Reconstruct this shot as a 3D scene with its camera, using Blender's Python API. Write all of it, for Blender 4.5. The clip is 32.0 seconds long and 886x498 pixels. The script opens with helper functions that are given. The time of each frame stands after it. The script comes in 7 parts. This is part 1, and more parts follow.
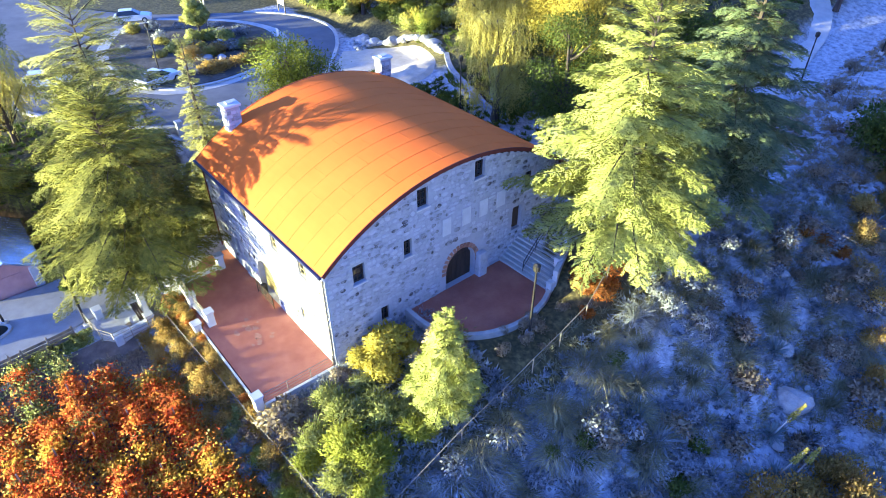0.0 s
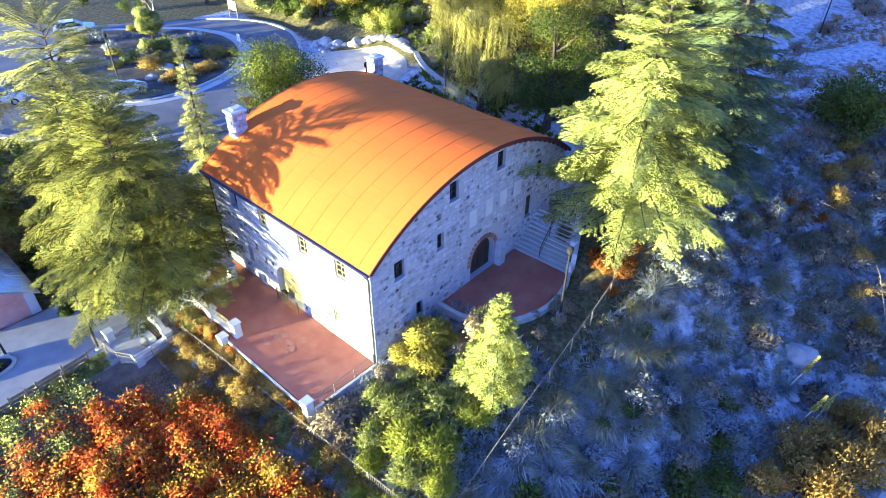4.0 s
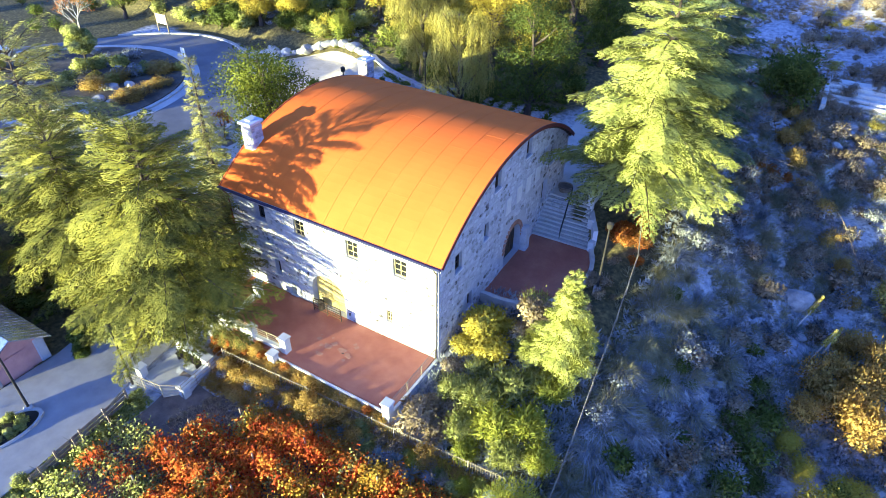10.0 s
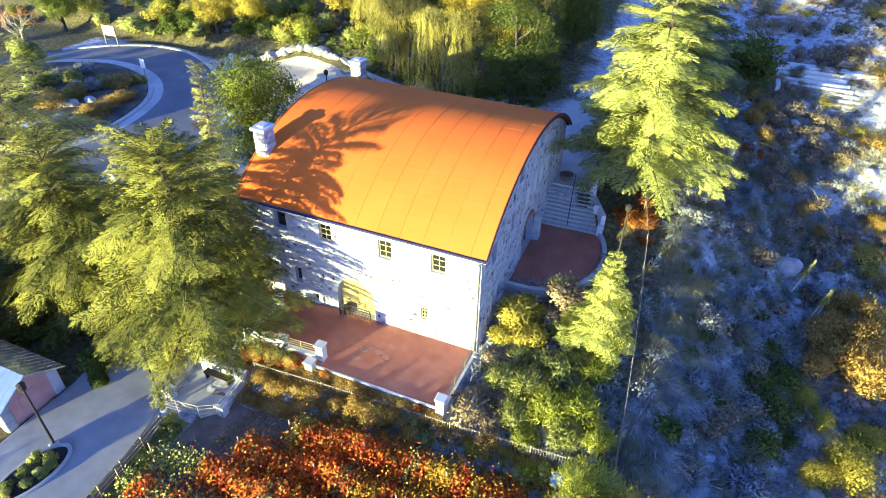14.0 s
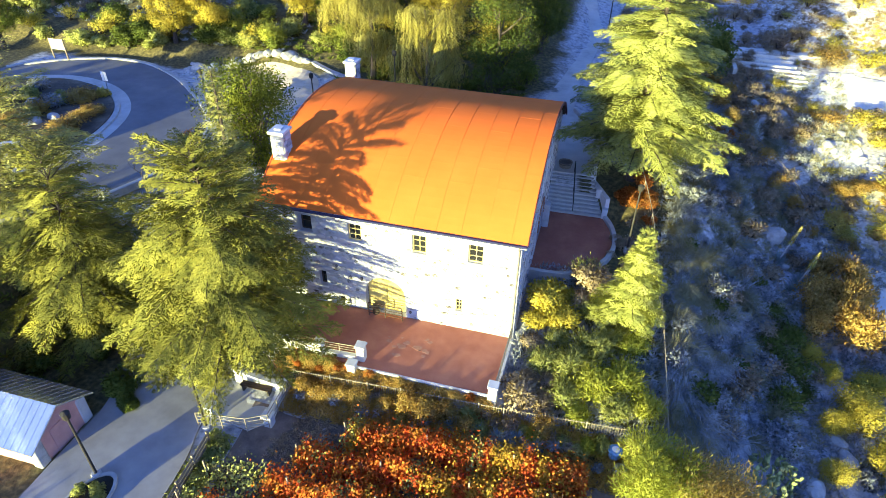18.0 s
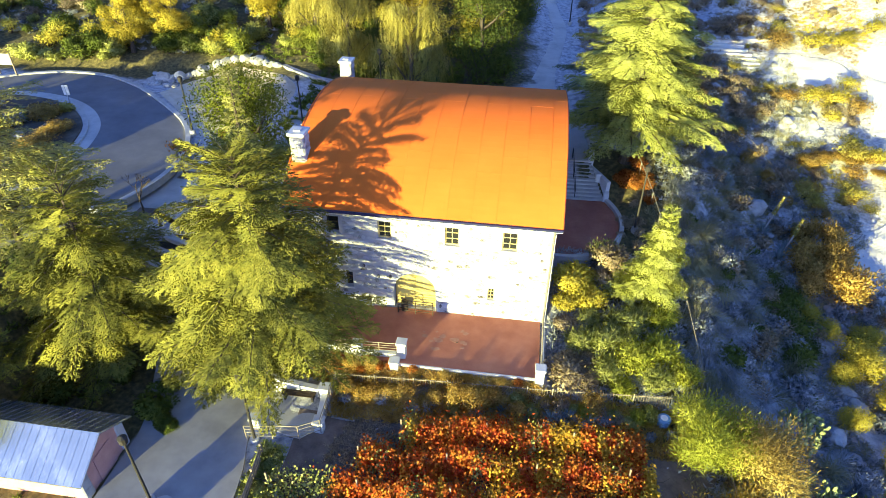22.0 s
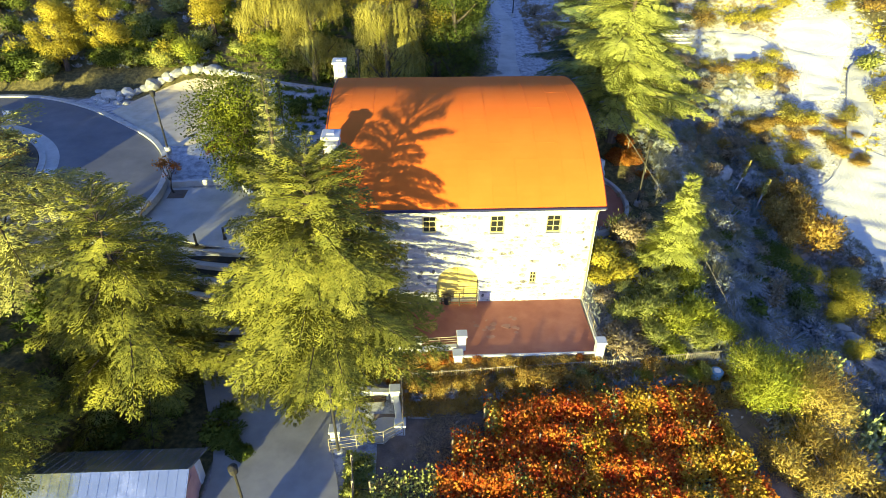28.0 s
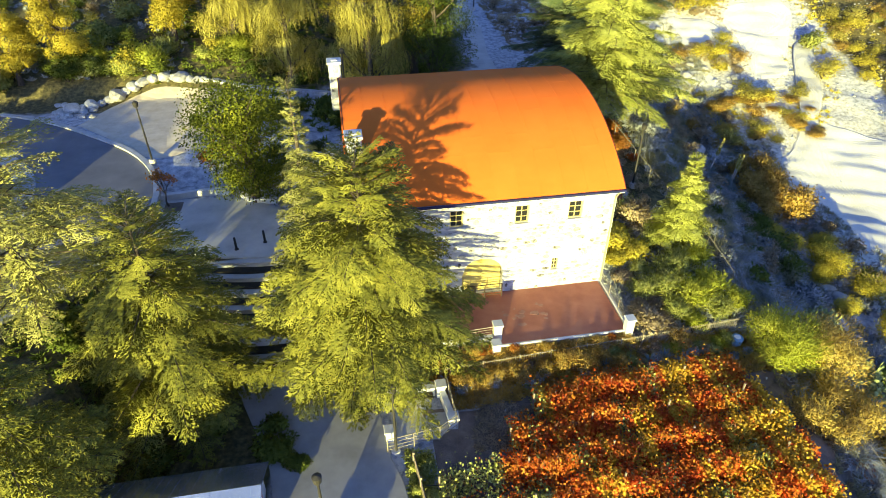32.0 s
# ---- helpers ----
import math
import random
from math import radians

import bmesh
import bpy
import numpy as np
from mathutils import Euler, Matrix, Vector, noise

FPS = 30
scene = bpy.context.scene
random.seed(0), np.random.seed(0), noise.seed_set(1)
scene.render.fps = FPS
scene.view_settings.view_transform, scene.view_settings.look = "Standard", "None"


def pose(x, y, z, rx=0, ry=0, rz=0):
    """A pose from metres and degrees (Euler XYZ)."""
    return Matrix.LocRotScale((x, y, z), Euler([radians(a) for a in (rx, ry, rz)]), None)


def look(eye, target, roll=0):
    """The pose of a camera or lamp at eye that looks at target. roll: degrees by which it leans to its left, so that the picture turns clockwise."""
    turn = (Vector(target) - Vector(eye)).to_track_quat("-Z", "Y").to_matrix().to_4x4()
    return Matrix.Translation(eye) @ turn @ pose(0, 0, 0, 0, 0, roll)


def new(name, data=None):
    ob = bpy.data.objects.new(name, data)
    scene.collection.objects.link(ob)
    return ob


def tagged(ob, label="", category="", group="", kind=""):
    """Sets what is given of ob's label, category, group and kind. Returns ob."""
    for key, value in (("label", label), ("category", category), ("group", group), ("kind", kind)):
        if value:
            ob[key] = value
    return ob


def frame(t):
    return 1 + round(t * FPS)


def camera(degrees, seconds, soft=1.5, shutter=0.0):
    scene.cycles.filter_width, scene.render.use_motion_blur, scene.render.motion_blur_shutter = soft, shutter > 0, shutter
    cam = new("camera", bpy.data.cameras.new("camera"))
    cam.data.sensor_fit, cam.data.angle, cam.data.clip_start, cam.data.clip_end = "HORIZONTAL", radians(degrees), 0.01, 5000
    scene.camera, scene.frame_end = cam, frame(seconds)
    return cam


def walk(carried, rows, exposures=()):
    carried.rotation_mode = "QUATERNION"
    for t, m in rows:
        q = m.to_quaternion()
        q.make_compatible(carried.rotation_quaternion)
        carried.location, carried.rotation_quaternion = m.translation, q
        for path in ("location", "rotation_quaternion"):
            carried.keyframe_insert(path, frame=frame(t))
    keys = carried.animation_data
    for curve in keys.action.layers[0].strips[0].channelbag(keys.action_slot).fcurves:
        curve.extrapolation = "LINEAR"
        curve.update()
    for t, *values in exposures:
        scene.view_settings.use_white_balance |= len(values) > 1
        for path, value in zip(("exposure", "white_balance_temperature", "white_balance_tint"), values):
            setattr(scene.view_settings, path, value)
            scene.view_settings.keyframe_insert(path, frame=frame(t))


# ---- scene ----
cam = camera(71.9, 32.0, soft=0.5)
# seconds, place, then yaw, pitch and roll in degrees
ROWS = [
    (0, 21.624, -10.487, 25.193, 49.902, -36.900, 0.014),
    (0.5, 21.243, -11.082, 25.200, 48.935, -36.904, 0.093),
    (1, 20.849, -11.655, 25.187, 47.932, -36.898, 0.143),
    (1.5, 20.441, -12.212, 25.175, 46.943, -36.912, 0.173),
    (2, 20.032, -12.776, 25.164, 45.918, -36.896, 0.235),
    (2.5, 19.626, -13.341, 25.166, 44.919, -36.870, 0.268),
    (3, 19.207, -13.914, 25.155, 43.873, -36.853, 0.299),
    (3.5, 18.784, -14.471, 25.142, 42.879, -36.818, 0.337),
    (5.5, 17.005, -16.586, 25.126, 39.122, -36.669, 0.448),
    (6, 16.522, -17.103, 25.109, 38.118, -36.649, 0.494),
    (6.5, 16.042, -17.595, 25.101, 37.005, -36.609, 0.544),
    (7, 15.548, -18.084, 25.084, 35.958, -36.554, 0.582),
    (7.5, 15.039, -18.548, 25.067, 35.102, -36.510, 0.621),
    (8, 14.534, -18.988, 25.055, 34.362, -36.482, 0.619),
    (8.5, 14.001, -19.436, 24.999, 33.512, -36.405, 0.662),
    (9, 13.464, -19.845, 24.967, 32.544, -36.387, 0.674),
    (9.5, 12.921, -20.255, 24.934, 31.517, -36.323, 0.699),
    (10, 12.373, -20.652, 24.922, 30.484, -36.299, 0.716),
    (10.5, 11.805, -21.059, 24.879, 29.504, -36.233, 0.748),
    (11, 11.233, -21.443, 24.841, 28.554, -36.193, 0.770),
    (11.5, 10.643, -21.817, 24.810, 27.560, -36.139, 0.816),
    (12, 10.066, -22.195, 24.758, 26.656, -36.071, 0.825),
    (12.5, 9.475, -22.537, 24.722, 25.758, -36.048, 0.839),
    (13, 8.884, -22.878, 24.659, 24.805, -36.006, 0.832),
    (13.5, 8.287, -23.229, 24.598, 23.725, -35.942, 0.867),
    (14, 7.691, -23.573, 24.561, 22.701, -35.879, 0.866),
    (14.5, 7.092, -23.916, 24.539, 21.755, -35.834, 0.866),
    (16.5, 4.662, -25.167, 24.292, 17.927, -35.567, 0.871),
    (17, 4.051, -25.438, 24.245, 17.037, -35.528, 0.843),
    (17.5, 3.437, -25.725, 24.180, 16.163, -35.478, 0.843),
    (18, 2.825, -25.979, 24.141, 15.242, -35.437, 0.807),
    (18.5, 2.200, -26.215, 24.117, 14.282, -35.407, 0.778),
    (19, 1.581, -26.453, 24.090, 13.373, -35.386, 0.768),
    (19.5, 0.956, -26.678, 24.037, 12.449, -35.343, 0.751),
    (20, 0.342, -26.873, 23.977, 11.567, -35.316, 0.718),
    (20.5, -0.296, -27.050, 23.910, 10.681, -35.281, 0.694),
    (21, -0.925, -27.215, 23.864, 9.801, -35.243, 0.673),
    (21.5, -1.564, -27.386, 23.807, 8.863, -35.218, 0.659),
    (22, -2.203, -27.544, 23.759, 8.032, -35.203, 0.624),
    (22.5, -2.844, -27.696, 23.721, 7.162, -35.190, 0.616),
    (23, -3.487, -27.812, 23.688, 6.268, -35.202, 0.595),
    (23.5, -4.134, -27.904, 23.643, 5.351, -35.178, 0.572),
    (24, -4.781, -28.010, 23.627, 4.420, -35.172, 0.551),
    (24.5, -5.433, -28.109, 23.611, 3.485, -35.149, 0.548),
    (25, -6.089, -28.196, 23.605, 2.637, -35.142, 0.506),
    (25.5, -6.740, -28.266, 23.609, 1.770, -35.124, 0.499),
    (27.5, -9.319, -28.424, 23.546, -1.769, -35.149, 0.393),
    (28, -9.971, -28.436, 23.504, -2.706, -35.170, 0.382),
    (28.5, -10.615, -28.451, 23.465, -3.612, -35.188, 0.361),
    (29, -11.260, -28.457, 23.459, -4.499, -35.219, 0.335),
    (29.5, -11.895, -28.454, 23.462, -5.321, -35.248, 0.315),
    (30, -12.525, -28.444, 23.476, -6.170, -35.286, 0.281),
    (30.5, -13.152, -28.405, 23.494, -7.153, -35.340, 0.237),
    (31, -13.784, -28.346, 23.512, -8.091, -35.381, 0.206),
    (31.5, -14.418, -28.261, 23.518, -9.030, -35.416, 0.178),
    (32, -15.040, -28.166, 23.507, -9.842, -35.472, 0.132),
]


def aim(x, y, z, yaw, pitch, roll):
    return pose(x, y, z, 90 + pitch, 0, yaw) @ pose(0, 0, 0, 0, 0, roll)


EXPOSURES = [(0.0, 2.75, 5480, 52), (9.0, 2.55, 5600, 49), (20.0, 2.22, 6350, 42), (32.0, 1.9, 6950, 36)]
walk(cam, [(r[0], aim(*r[1:])) for r in ROWS], EXPOSURES)

# ---- light ----
SUN_EL, SUN_AZ = 4.0, -157.0   # degrees up, and from the y axis towards x
SUN_DIR = Vector((math.sin(radians(SUN_AZ)) * math.cos(radians(SUN_EL)), math.cos(radians(SUN_AZ)) * math.cos(radians(SUN_EL)), math.sin(radians(SUN_EL))))
world = bpy.data.worlds.new("world")
scene.world = world
world.use_nodes = True
wn = world.node_tree.nodes
wl = world.node_tree.links
sky = wn.new("ShaderNodeTexSky")
sky.sky_type = 'NISHITA'
sky.sun_disc = False
sky.sun_elevation = radians(SUN_EL + 6.7)
sky.sun_rotation = radians(SUN_AZ)
sky.air_density, sky.dust_density, sky.ozone_density = 1.0, 0.3, 6.0
wl.new(sky.outputs["Color"], wn["Background"].inputs["Color"])
wn["Background"].inputs["Strength"].default_value = 0.108
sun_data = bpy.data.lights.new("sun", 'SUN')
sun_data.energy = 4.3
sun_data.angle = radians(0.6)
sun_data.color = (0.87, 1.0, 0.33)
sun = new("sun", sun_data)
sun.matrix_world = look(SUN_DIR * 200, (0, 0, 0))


# ---- materials ----
def node_mat(name):
    m = bpy.data.materials.new(name)
    m.use_nodes = True
    return m, m.node_tree.nodes, m.node_tree.links, m.node_tree.nodes["Principled BSDF"]


def ramp(nodes, stops):
    r = nodes.new("ShaderNodeValToRGB")
    while len(r.color_ramp.elements) < len(stops):
        r.color_ramp.elements.new(0.5)
    for e, (p, c) in zip(r.color_ramp.elements, stops):
        e.position, e.color = p, (*c, 1)
    return r


def surface(name, stops, scale=3.0, fine=40.0, rough=0.8, bump=0.3, metal=0.0, spec=0.3, per_piece=0.0, stretch=(1, 1, 1), bump_dist=0.02):
    """A surface with broad stains from stops and a fine grain; per_piece shifts its tone from piece to piece."""
    m, n, l, b = node_mat(name)
    tc = n.new("ShaderNodeTexCoord")
    mp = n.new("ShaderNodeMapping")
    mp.inputs["Scale"].default_value = stretch
    geo = n.new("ShaderNodeNewGeometry")
    l.new(geo.outputs["Position"], mp.inputs["Vector"])
    big = n.new("ShaderNodeTexNoise")
    big.inputs["Scale"].default_value, big.inputs["Detail"].default_value, big.inputs["Roughness"].default_value = scale, 6, 0.62
    small = n.new("ShaderNodeTexNoise")
    small.inputs["Scale"].default_value, small.inputs["Detail"].default_value = fine, 4
    for t in (big, small):
        l.new(mp.outputs["Vector"], t.inputs["Vector"])
    mix = n.new("ShaderNodeMath")
    mix.operation = 'MULTIPLY_ADD'
    mix.inputs[1].default_value = 0.35
    l.new(small.outputs["Fac"], mix.inputs[0])
    add = n.new("ShaderNodeMath")
    add.operation = 'MULTIPLY_ADD'
    add.inputs[1].default_value, add.inputs[2].default_value = 1.1, -0.225
    l.new(big.outputs["Fac"], add.inputs[0])
    l.new(add.outputs[0], mix.inputs[2])
    fac = mix.outputs[0]
    if per_piece:
        info = n.new("ShaderNodeObjectInfo")
        isl = n.new("ShaderNodeMath")
        isl.operation = 'ADD'
        l.new(info.outputs["Random"], isl.inputs[0])
        l.new(geo.outputs["Random Per Island"], isl.inputs[1])
        fr = n.new("ShaderNodeMath")
        fr.operation = 'FRACT'
        l.new(isl.outputs[0], fr.inputs[0])
        pp = n.new("ShaderNodeMath")
        pp.operation = 'MULTIPLY_ADD'
        pp.inputs[1].default_value = per_piece
        l.new(fr.outputs[0], pp.inputs[0])
        sub = n.new("ShaderNodeMath")
        sub.operation = 'SUBTRACT'
        sub.inputs[1].default_value = per_piece / 2
        l.new(fac, sub.inputs[0])
        l.new(sub.outputs[0], pp.inputs[2])
        fac = pp.outputs[0]
    r = ramp(n, stops)
    l.new(fac, r.inputs["Fac"])
    l.new(r.outputs["Color"], b.inputs["Base Color"])
    b.inputs["Roughness"].default_value, b.inputs["Metallic"].default_value = rough, metal
    b.inputs["Specular IOR Level"].default_value = spec
    if bump:
        bp = n.new("ShaderNodeBump")
        bp.inputs["Strength"].default_value, bp.inputs["Distance"].default_value = bump, bump_dist
        l.new(mix.outputs[0], bp.inputs["Height"])
        l.new(bp.outputs["Normal"], b.inputs["Normal"])
    return m


def leafy(name, stops, pass_light=0.35, rough=0.75, scale=0.35, each=0.32):
    """Leaves: tone from leaf to leaf and over the crown, with light passing through them."""
    m, n, l, b = node_mat(name)
    geo = n.new("ShaderNodeNewGeometry")
    big = n.new("ShaderNodeTexNoise")
    big.inputs["Scale"].default_value, big.inputs["Detail"].default_value, big.inputs["Roughness"].default_value = scale, 5, 0.6
    l.new(geo.outputs["Position"], big.inputs["Vector"])
    f = n.new("ShaderNodeMath")
    f.operation = 'MULTIPLY_ADD'
    f.inputs[1].default_value = each
    l.new(geo.outputs["Random Per Island"], f.inputs[0])
    g = n.new("ShaderNodeMath")
    g.operation = 'MULTIPLY_ADD'
    g.inputs[1].default_value, g.inputs[2].default_value = 1.7, -0.35 - each / 2
    l.new(big.outputs["Fac"], g.inputs[0])
    l.new(g.outputs[0], f.inputs[2])
    r = ramp(n, stops)
    l.new(f.outputs[0], r.inputs["Fac"])
    l.new(r.outputs["Color"], b.inputs["Base Color"])
    b.inputs["Roughness"].default_value = rough
    b.inputs["Specular IOR Level"].default_value = 0.12
    tr = n.new("ShaderNodeBsdfTranslucent")
    l.new(r.outputs["Color"], tr.inputs["Color"])
    mx = n.new("ShaderNodeMixShader")
    mx.inputs["Fac"].default_value = pass_light
    l.new(b.outputs[0], mx.inputs[1])
    l.new(tr.outputs[0], mx.inputs[2])
    l.new(mx.outputs[0], n["Material Output"].inputs["Surface"])
    return m


def glass(name):
    m, n, l, b = node_mat(name)
    b.inputs["Base Color"].default_value = (0.02, 0.022, 0.025, 1)
    b.inputs["Roughness"].default_value = 0.08
    b.inputs["Specular IOR Level"].default_value = 0.6
    return m


M_SOIL = surface("dry_soil", [(0.2, (0.035, 0.03, 0.026)), (0.45, (0.08, 0.066, 0.05)), (0.62, (0.14, 0.115, 0.085)), (0.85, (0.26, 0.235, 0.19))], 0.55, 9, 0.95, 0.8, bump_dist=0.08)


def ground_material():
    """Dry soil that gives way to pale gravel in the wash."""
    m = surface("dry_soil_and_gravel", [(0.2, (0.11, 0.11, 0.125)), (0.4, (0.3, 0.305, 0.325)), (0.58, (0.48, 0.48, 0.5)), (0.85, (0.66, 0.66, 0.67))], 2.2, 13, 0.95, 0.8, bump_dist=0.08)
    n, l = m.node_tree.nodes, m.node_tree.links
    b = n["Principled BSDF"]
    soil = b.inputs["Base Color"].links[0].from_socket
    geo = n.new("ShaderNodeNewGeometry")
    xyz = n.new("ShaderNodeSeparateXYZ")
    l.new(geo.outputs["Position"], xyz.inputs[0])

    def between(socket, a, c):
        r = n.new("ShaderNodeMapRange")
        r.interpolation_type = 'SMOOTHSTEP'
        r.inputs["From Min"].default_value, r.inputs["From Max"].default_value = a, c
        l.new(socket, r.inputs["Value"])
        return r.outputs[0]

    def both(p, q, op='MULTIPLY'):
        k = n.new("ShaderNodeMath")
        k.operation = op
        l.new(p, k.inputs[0])
        l.new(q, k.inputs[1])
        return k.outputs[0]

    bed = both(both(between(xyz.outputs[0], 16.5, 23), between(xyz.outputs[0], 40, 35)), between(xyz.outputs[1], 14, 21))
    patch = n.new("ShaderNodeTexNoise")
    patch.inputs["Scale"].default_value, patch.inputs["Detail"].default_value, patch.inputs["Roughness"].default_value = 0.32, 7, 0.65
    l.new(geo.outputs["Position"], patch.inputs["Vector"])
    k = between(both(bed, patch.outputs["Fac"], 'ADD'), 1.02, 1.18)
    fine = n.new("ShaderNodeTexNoise")
    fine.inputs["Scale"].default_value, fine.inputs["Detail"].default_value = 3.5, 8
    l.new(geo.outputs["Position"], fine.inputs["Vector"])
    pale = ramp(n, [(0.3, (0.3, 0.28, 0.25)), (0.5, (0.5, 0.48, 0.43)), (0.7, (0.72, 0.69, 0.63))])
    l.new(fine.outputs["Fac"], pale.inputs["Fac"])
    mx = n.new("ShaderNodeMix")
    mx.data_type = 'RGBA'
    l.new(k, mx.inputs["Factor"])
    l.new(soil, mx.inputs["A"])
    l.new(pale.outputs["Color"], mx.inputs["B"])
    # leaf litter and dry grass under the woods and on the far hillside, plus painted cedar shade
    litter = ramp(n, [(0.3, (0.05, 0.042, 0.02)), (0.5, (0.1, 0.085, 0.035)), (0.7, (0.19, 0.15, 0.06))])
    l.new(fine.outputs["Fac"], litter.inputs["Fac"])
    # second mask: tree shade under the west cedars, put into the ground colour
    wood = both(both(between(xyz.outputs[1], 24, 31), between(xyz.outputs[0], 2, -6)), both(between(xyz.outputs[0], -19.4, -20.6), between(xyz.outputs[1], 3, 1)), 'MAXIMUM')
    wood = both(wood, between(xyz.outputs[1], -19, -25), 'MAXIMUM')
    wood = both(wood, between(xyz.outputs[0], -56, -61), 'MAXIMUM')
    bank = both(both(between(xyz.outputs[0], 1.0, 3.0), between(xyz.outputs[0], 10.0, 8.2)), both(between(xyz.outputs[1], 19, 17), between(xyz.outputs[1], -8, -6)))
    wood = both(wood, bank, 'MAXIMUM')
    hill = both(between(xyz.outputs[0], 39, 43), between(xyz.outputs[1], 6, 14))
    wood = both(wood, hill, 'MAXIMUM')
    w2 = n.new("ShaderNodeMix")
    w2.data_type = 'RGBA'
    l.new(between(both(wood, patch.outputs["Fac"], 'ADD'), 0.85, 1.2), w2.inputs["Factor"])
    l.new(mx.outputs["Result"], w2.inputs["A"])
    l.new(litter.outputs["Color"], w2.inputs["B"])
    l.new(w2.outputs["Result"], b.inputs["Base Color"])
    return m


M_GROUND = ground_material()
M_VINESOIL = surface("vineyard_soil", [(0.2, (0.09, 0.07, 0.055)), (0.6, (0.2, 0.15, 0.12)), (0.9, (0.3, 0.24, 0.18))], 1.2, 14, 0.95, 0.8, bump_dist=0.06)
M_MULCH = surface("dark_mulch", [(0.2, (0.018, 0.016, 0.012)), (0.8, (0.05, 0.045, 0.03))], 2.0, 20, 0.95, 0.7, bump_dist=0.05)
M_ASPHALT = surface("asphalt", [(0.2, (0.12, 0.12, 0.128)), (0.55, (0.18, 0.178, 0.182)), (0.9, (0.26, 0.25, 0.24))], 0.35, 30, 0.85, 0.25)
# darker than the other concrete: missing tree shade put into the colour
M_WALK = surface("shaded_walk_concrete", [(0.2, (0.22, 0.215, 0.21)), (0.5, (0.32, 0.31, 0.3)), (0.85, (0.42, 0.41, 0.39))], 0.6, 25, 0.85, 0.2)
M_CONCRETE = surface("pale_concrete", [(0.2, (0.34, 0.33, 0.31)), (0.5, (0.48, 0.465, 0.44)), (0.85, (0.6, 0.585, 0.55))], 0.6, 25, 0.85, 0.15)
M_SLAB = surface("white_concrete", [(0.2, (0.5, 0.48, 0.44)), (0.6, (0.68, 0.66, 0.6)), (1, (0.8, 0.78, 0.72))], 0.3, 8, 0.9, 0.2)
M_KERB = surface("kerb_concrete", [(0.2, (0.34, 0.33, 0.31)), (0.8, (0.58, 0.56, 0.52))], 1.5, 20, 0.85, 0.15)
M_TERRACE = surface("red_brown_floor_paint", [(0.15, (0.240, 0.077, 0.053)), (0.45, (0.360, 0.119, 0.077)), (0.7, (0.456, 0.175, 0.112)), (0.95, (0.600, 0.336, 0.252))], 0.45, 18, 0.75, 0.12)
M_ROOF = surface("red_roof_metal", [(0.15, (0.74, 0.146, 0.02)), (0.5, (0.8, 0.16, 0.023)), (0.85, (0.84, 0.175, 0.027))], 0.5, 18, 0.8, 0.1, spec=0.08, per_piece=0.18)
M_TRIM = surface("dark_red_trim", [(0.2, (0.1, 0.02, 0.015)), (0.8, (0.17, 0.035, 0.025))], 2, 20, 0.6, 0.1)
M_GUTTER = surface("navy_gutter_metal", [(0.2, (0.015, 0.02, 0.06)), (0.8, (0.03, 0.035, 0.1))], 2, 20, 0.4, 0.05)
M_MORTAR = surface("pale_mortar", [(0.2, (0.31, 0.315, 0.34)), (0.5, (0.41, 0.415, 0.45)), (0.85, (0.5, 0.51, 0.55))], 1.2, 22, 0.92, 0.5)
M_STONE = surface("field_stone", [(0.04, (0.08, 0.07, 0.07)), (0.14, (0.26, 0.25, 0.25)), (0.4, (0.41, 0.41, 0.435)), (0.9, (0.53, 0.535, 0.575))], 2.5, 24, 0.88, 0.4, per_piece=0.75)
M_WHITE = surface("white_plaster", [(0.2, (0.5, 0.5, 0.5)), (0.8, (0.64, 0.64, 0.65))], 1.5, 18, 0.85, 0.15)
M_BRICK = surface("arch_brick", [(0.2, (0.28, 0.13, 0.09)), (0.8, (0.45, 0.24, 0.17))], 3, 30, 0.9, 0.3, per_piece=0.5)
M_FRAME = surface("cream_window_wood", [(0.2, (0.45, 0.36, 0.16)), (0.8, (0.62, 0.5, 0.24))], 3, 30, 0.6, 0.1)
M_DARKWOOD = surface("dark_wood", [(0.2, (0.03, 0.02, 0.015)), (0.8, (0.08, 0.05, 0.035))], 3, 30, 0.7, 0.2, stretch=(1, 1, 0.2))
M_YELLOWDOOR = surface("ochre_door_wood", [(0.2, (0.42, 0.33, 0.1)), (0.8, (0.6, 0.48, 0.17))], 3, 30, 0.6, 0.15, stretch=(1, 1, 0.15))
M_WOOD = surface("weathered_wood", [(0.2, (0.16, 0.12, 0.085)), (0.8, (0.34, 0.27, 0.2))], 3, 30, 0.85, 0.3, stretch=(1, 1, 0.3))
M_TIMBER = surface("reddish_timber", [(0.2, (0.2, 0.08, 0.04)), (0.8, (0.4, 0.19, 0.1))], 3, 30, 0.85, 0.3)
M_FENCE = surface("tan_fence_metal", [(0.2, (0.2, 0.165, 0.12)), (0.8, (0.34, 0.29, 0.22))], 3, 30, 0.6, 0.05)
M_POLE = surface("dark_pole_metal", [(0.2, (0.02, 0.018, 0.016)), (0.8, (0.05, 0.045, 0.04))], 3, 30, 0.5, 0.05)
M_STEEL = surface("galvanised_steel", [(0.2, (0.35, 0.36, 0.37)), (0.8, (0.55, 0.56, 0.57))], 3, 30, 0.45, 0.05, metal=0.6)
M_PINK = surface("pink_plaster", [(0.2, (0.5, 0.25, 0.24)), (0.8, (0.66, 0.36, 0.34))], 1.5, 20, 0.85, 0.15)
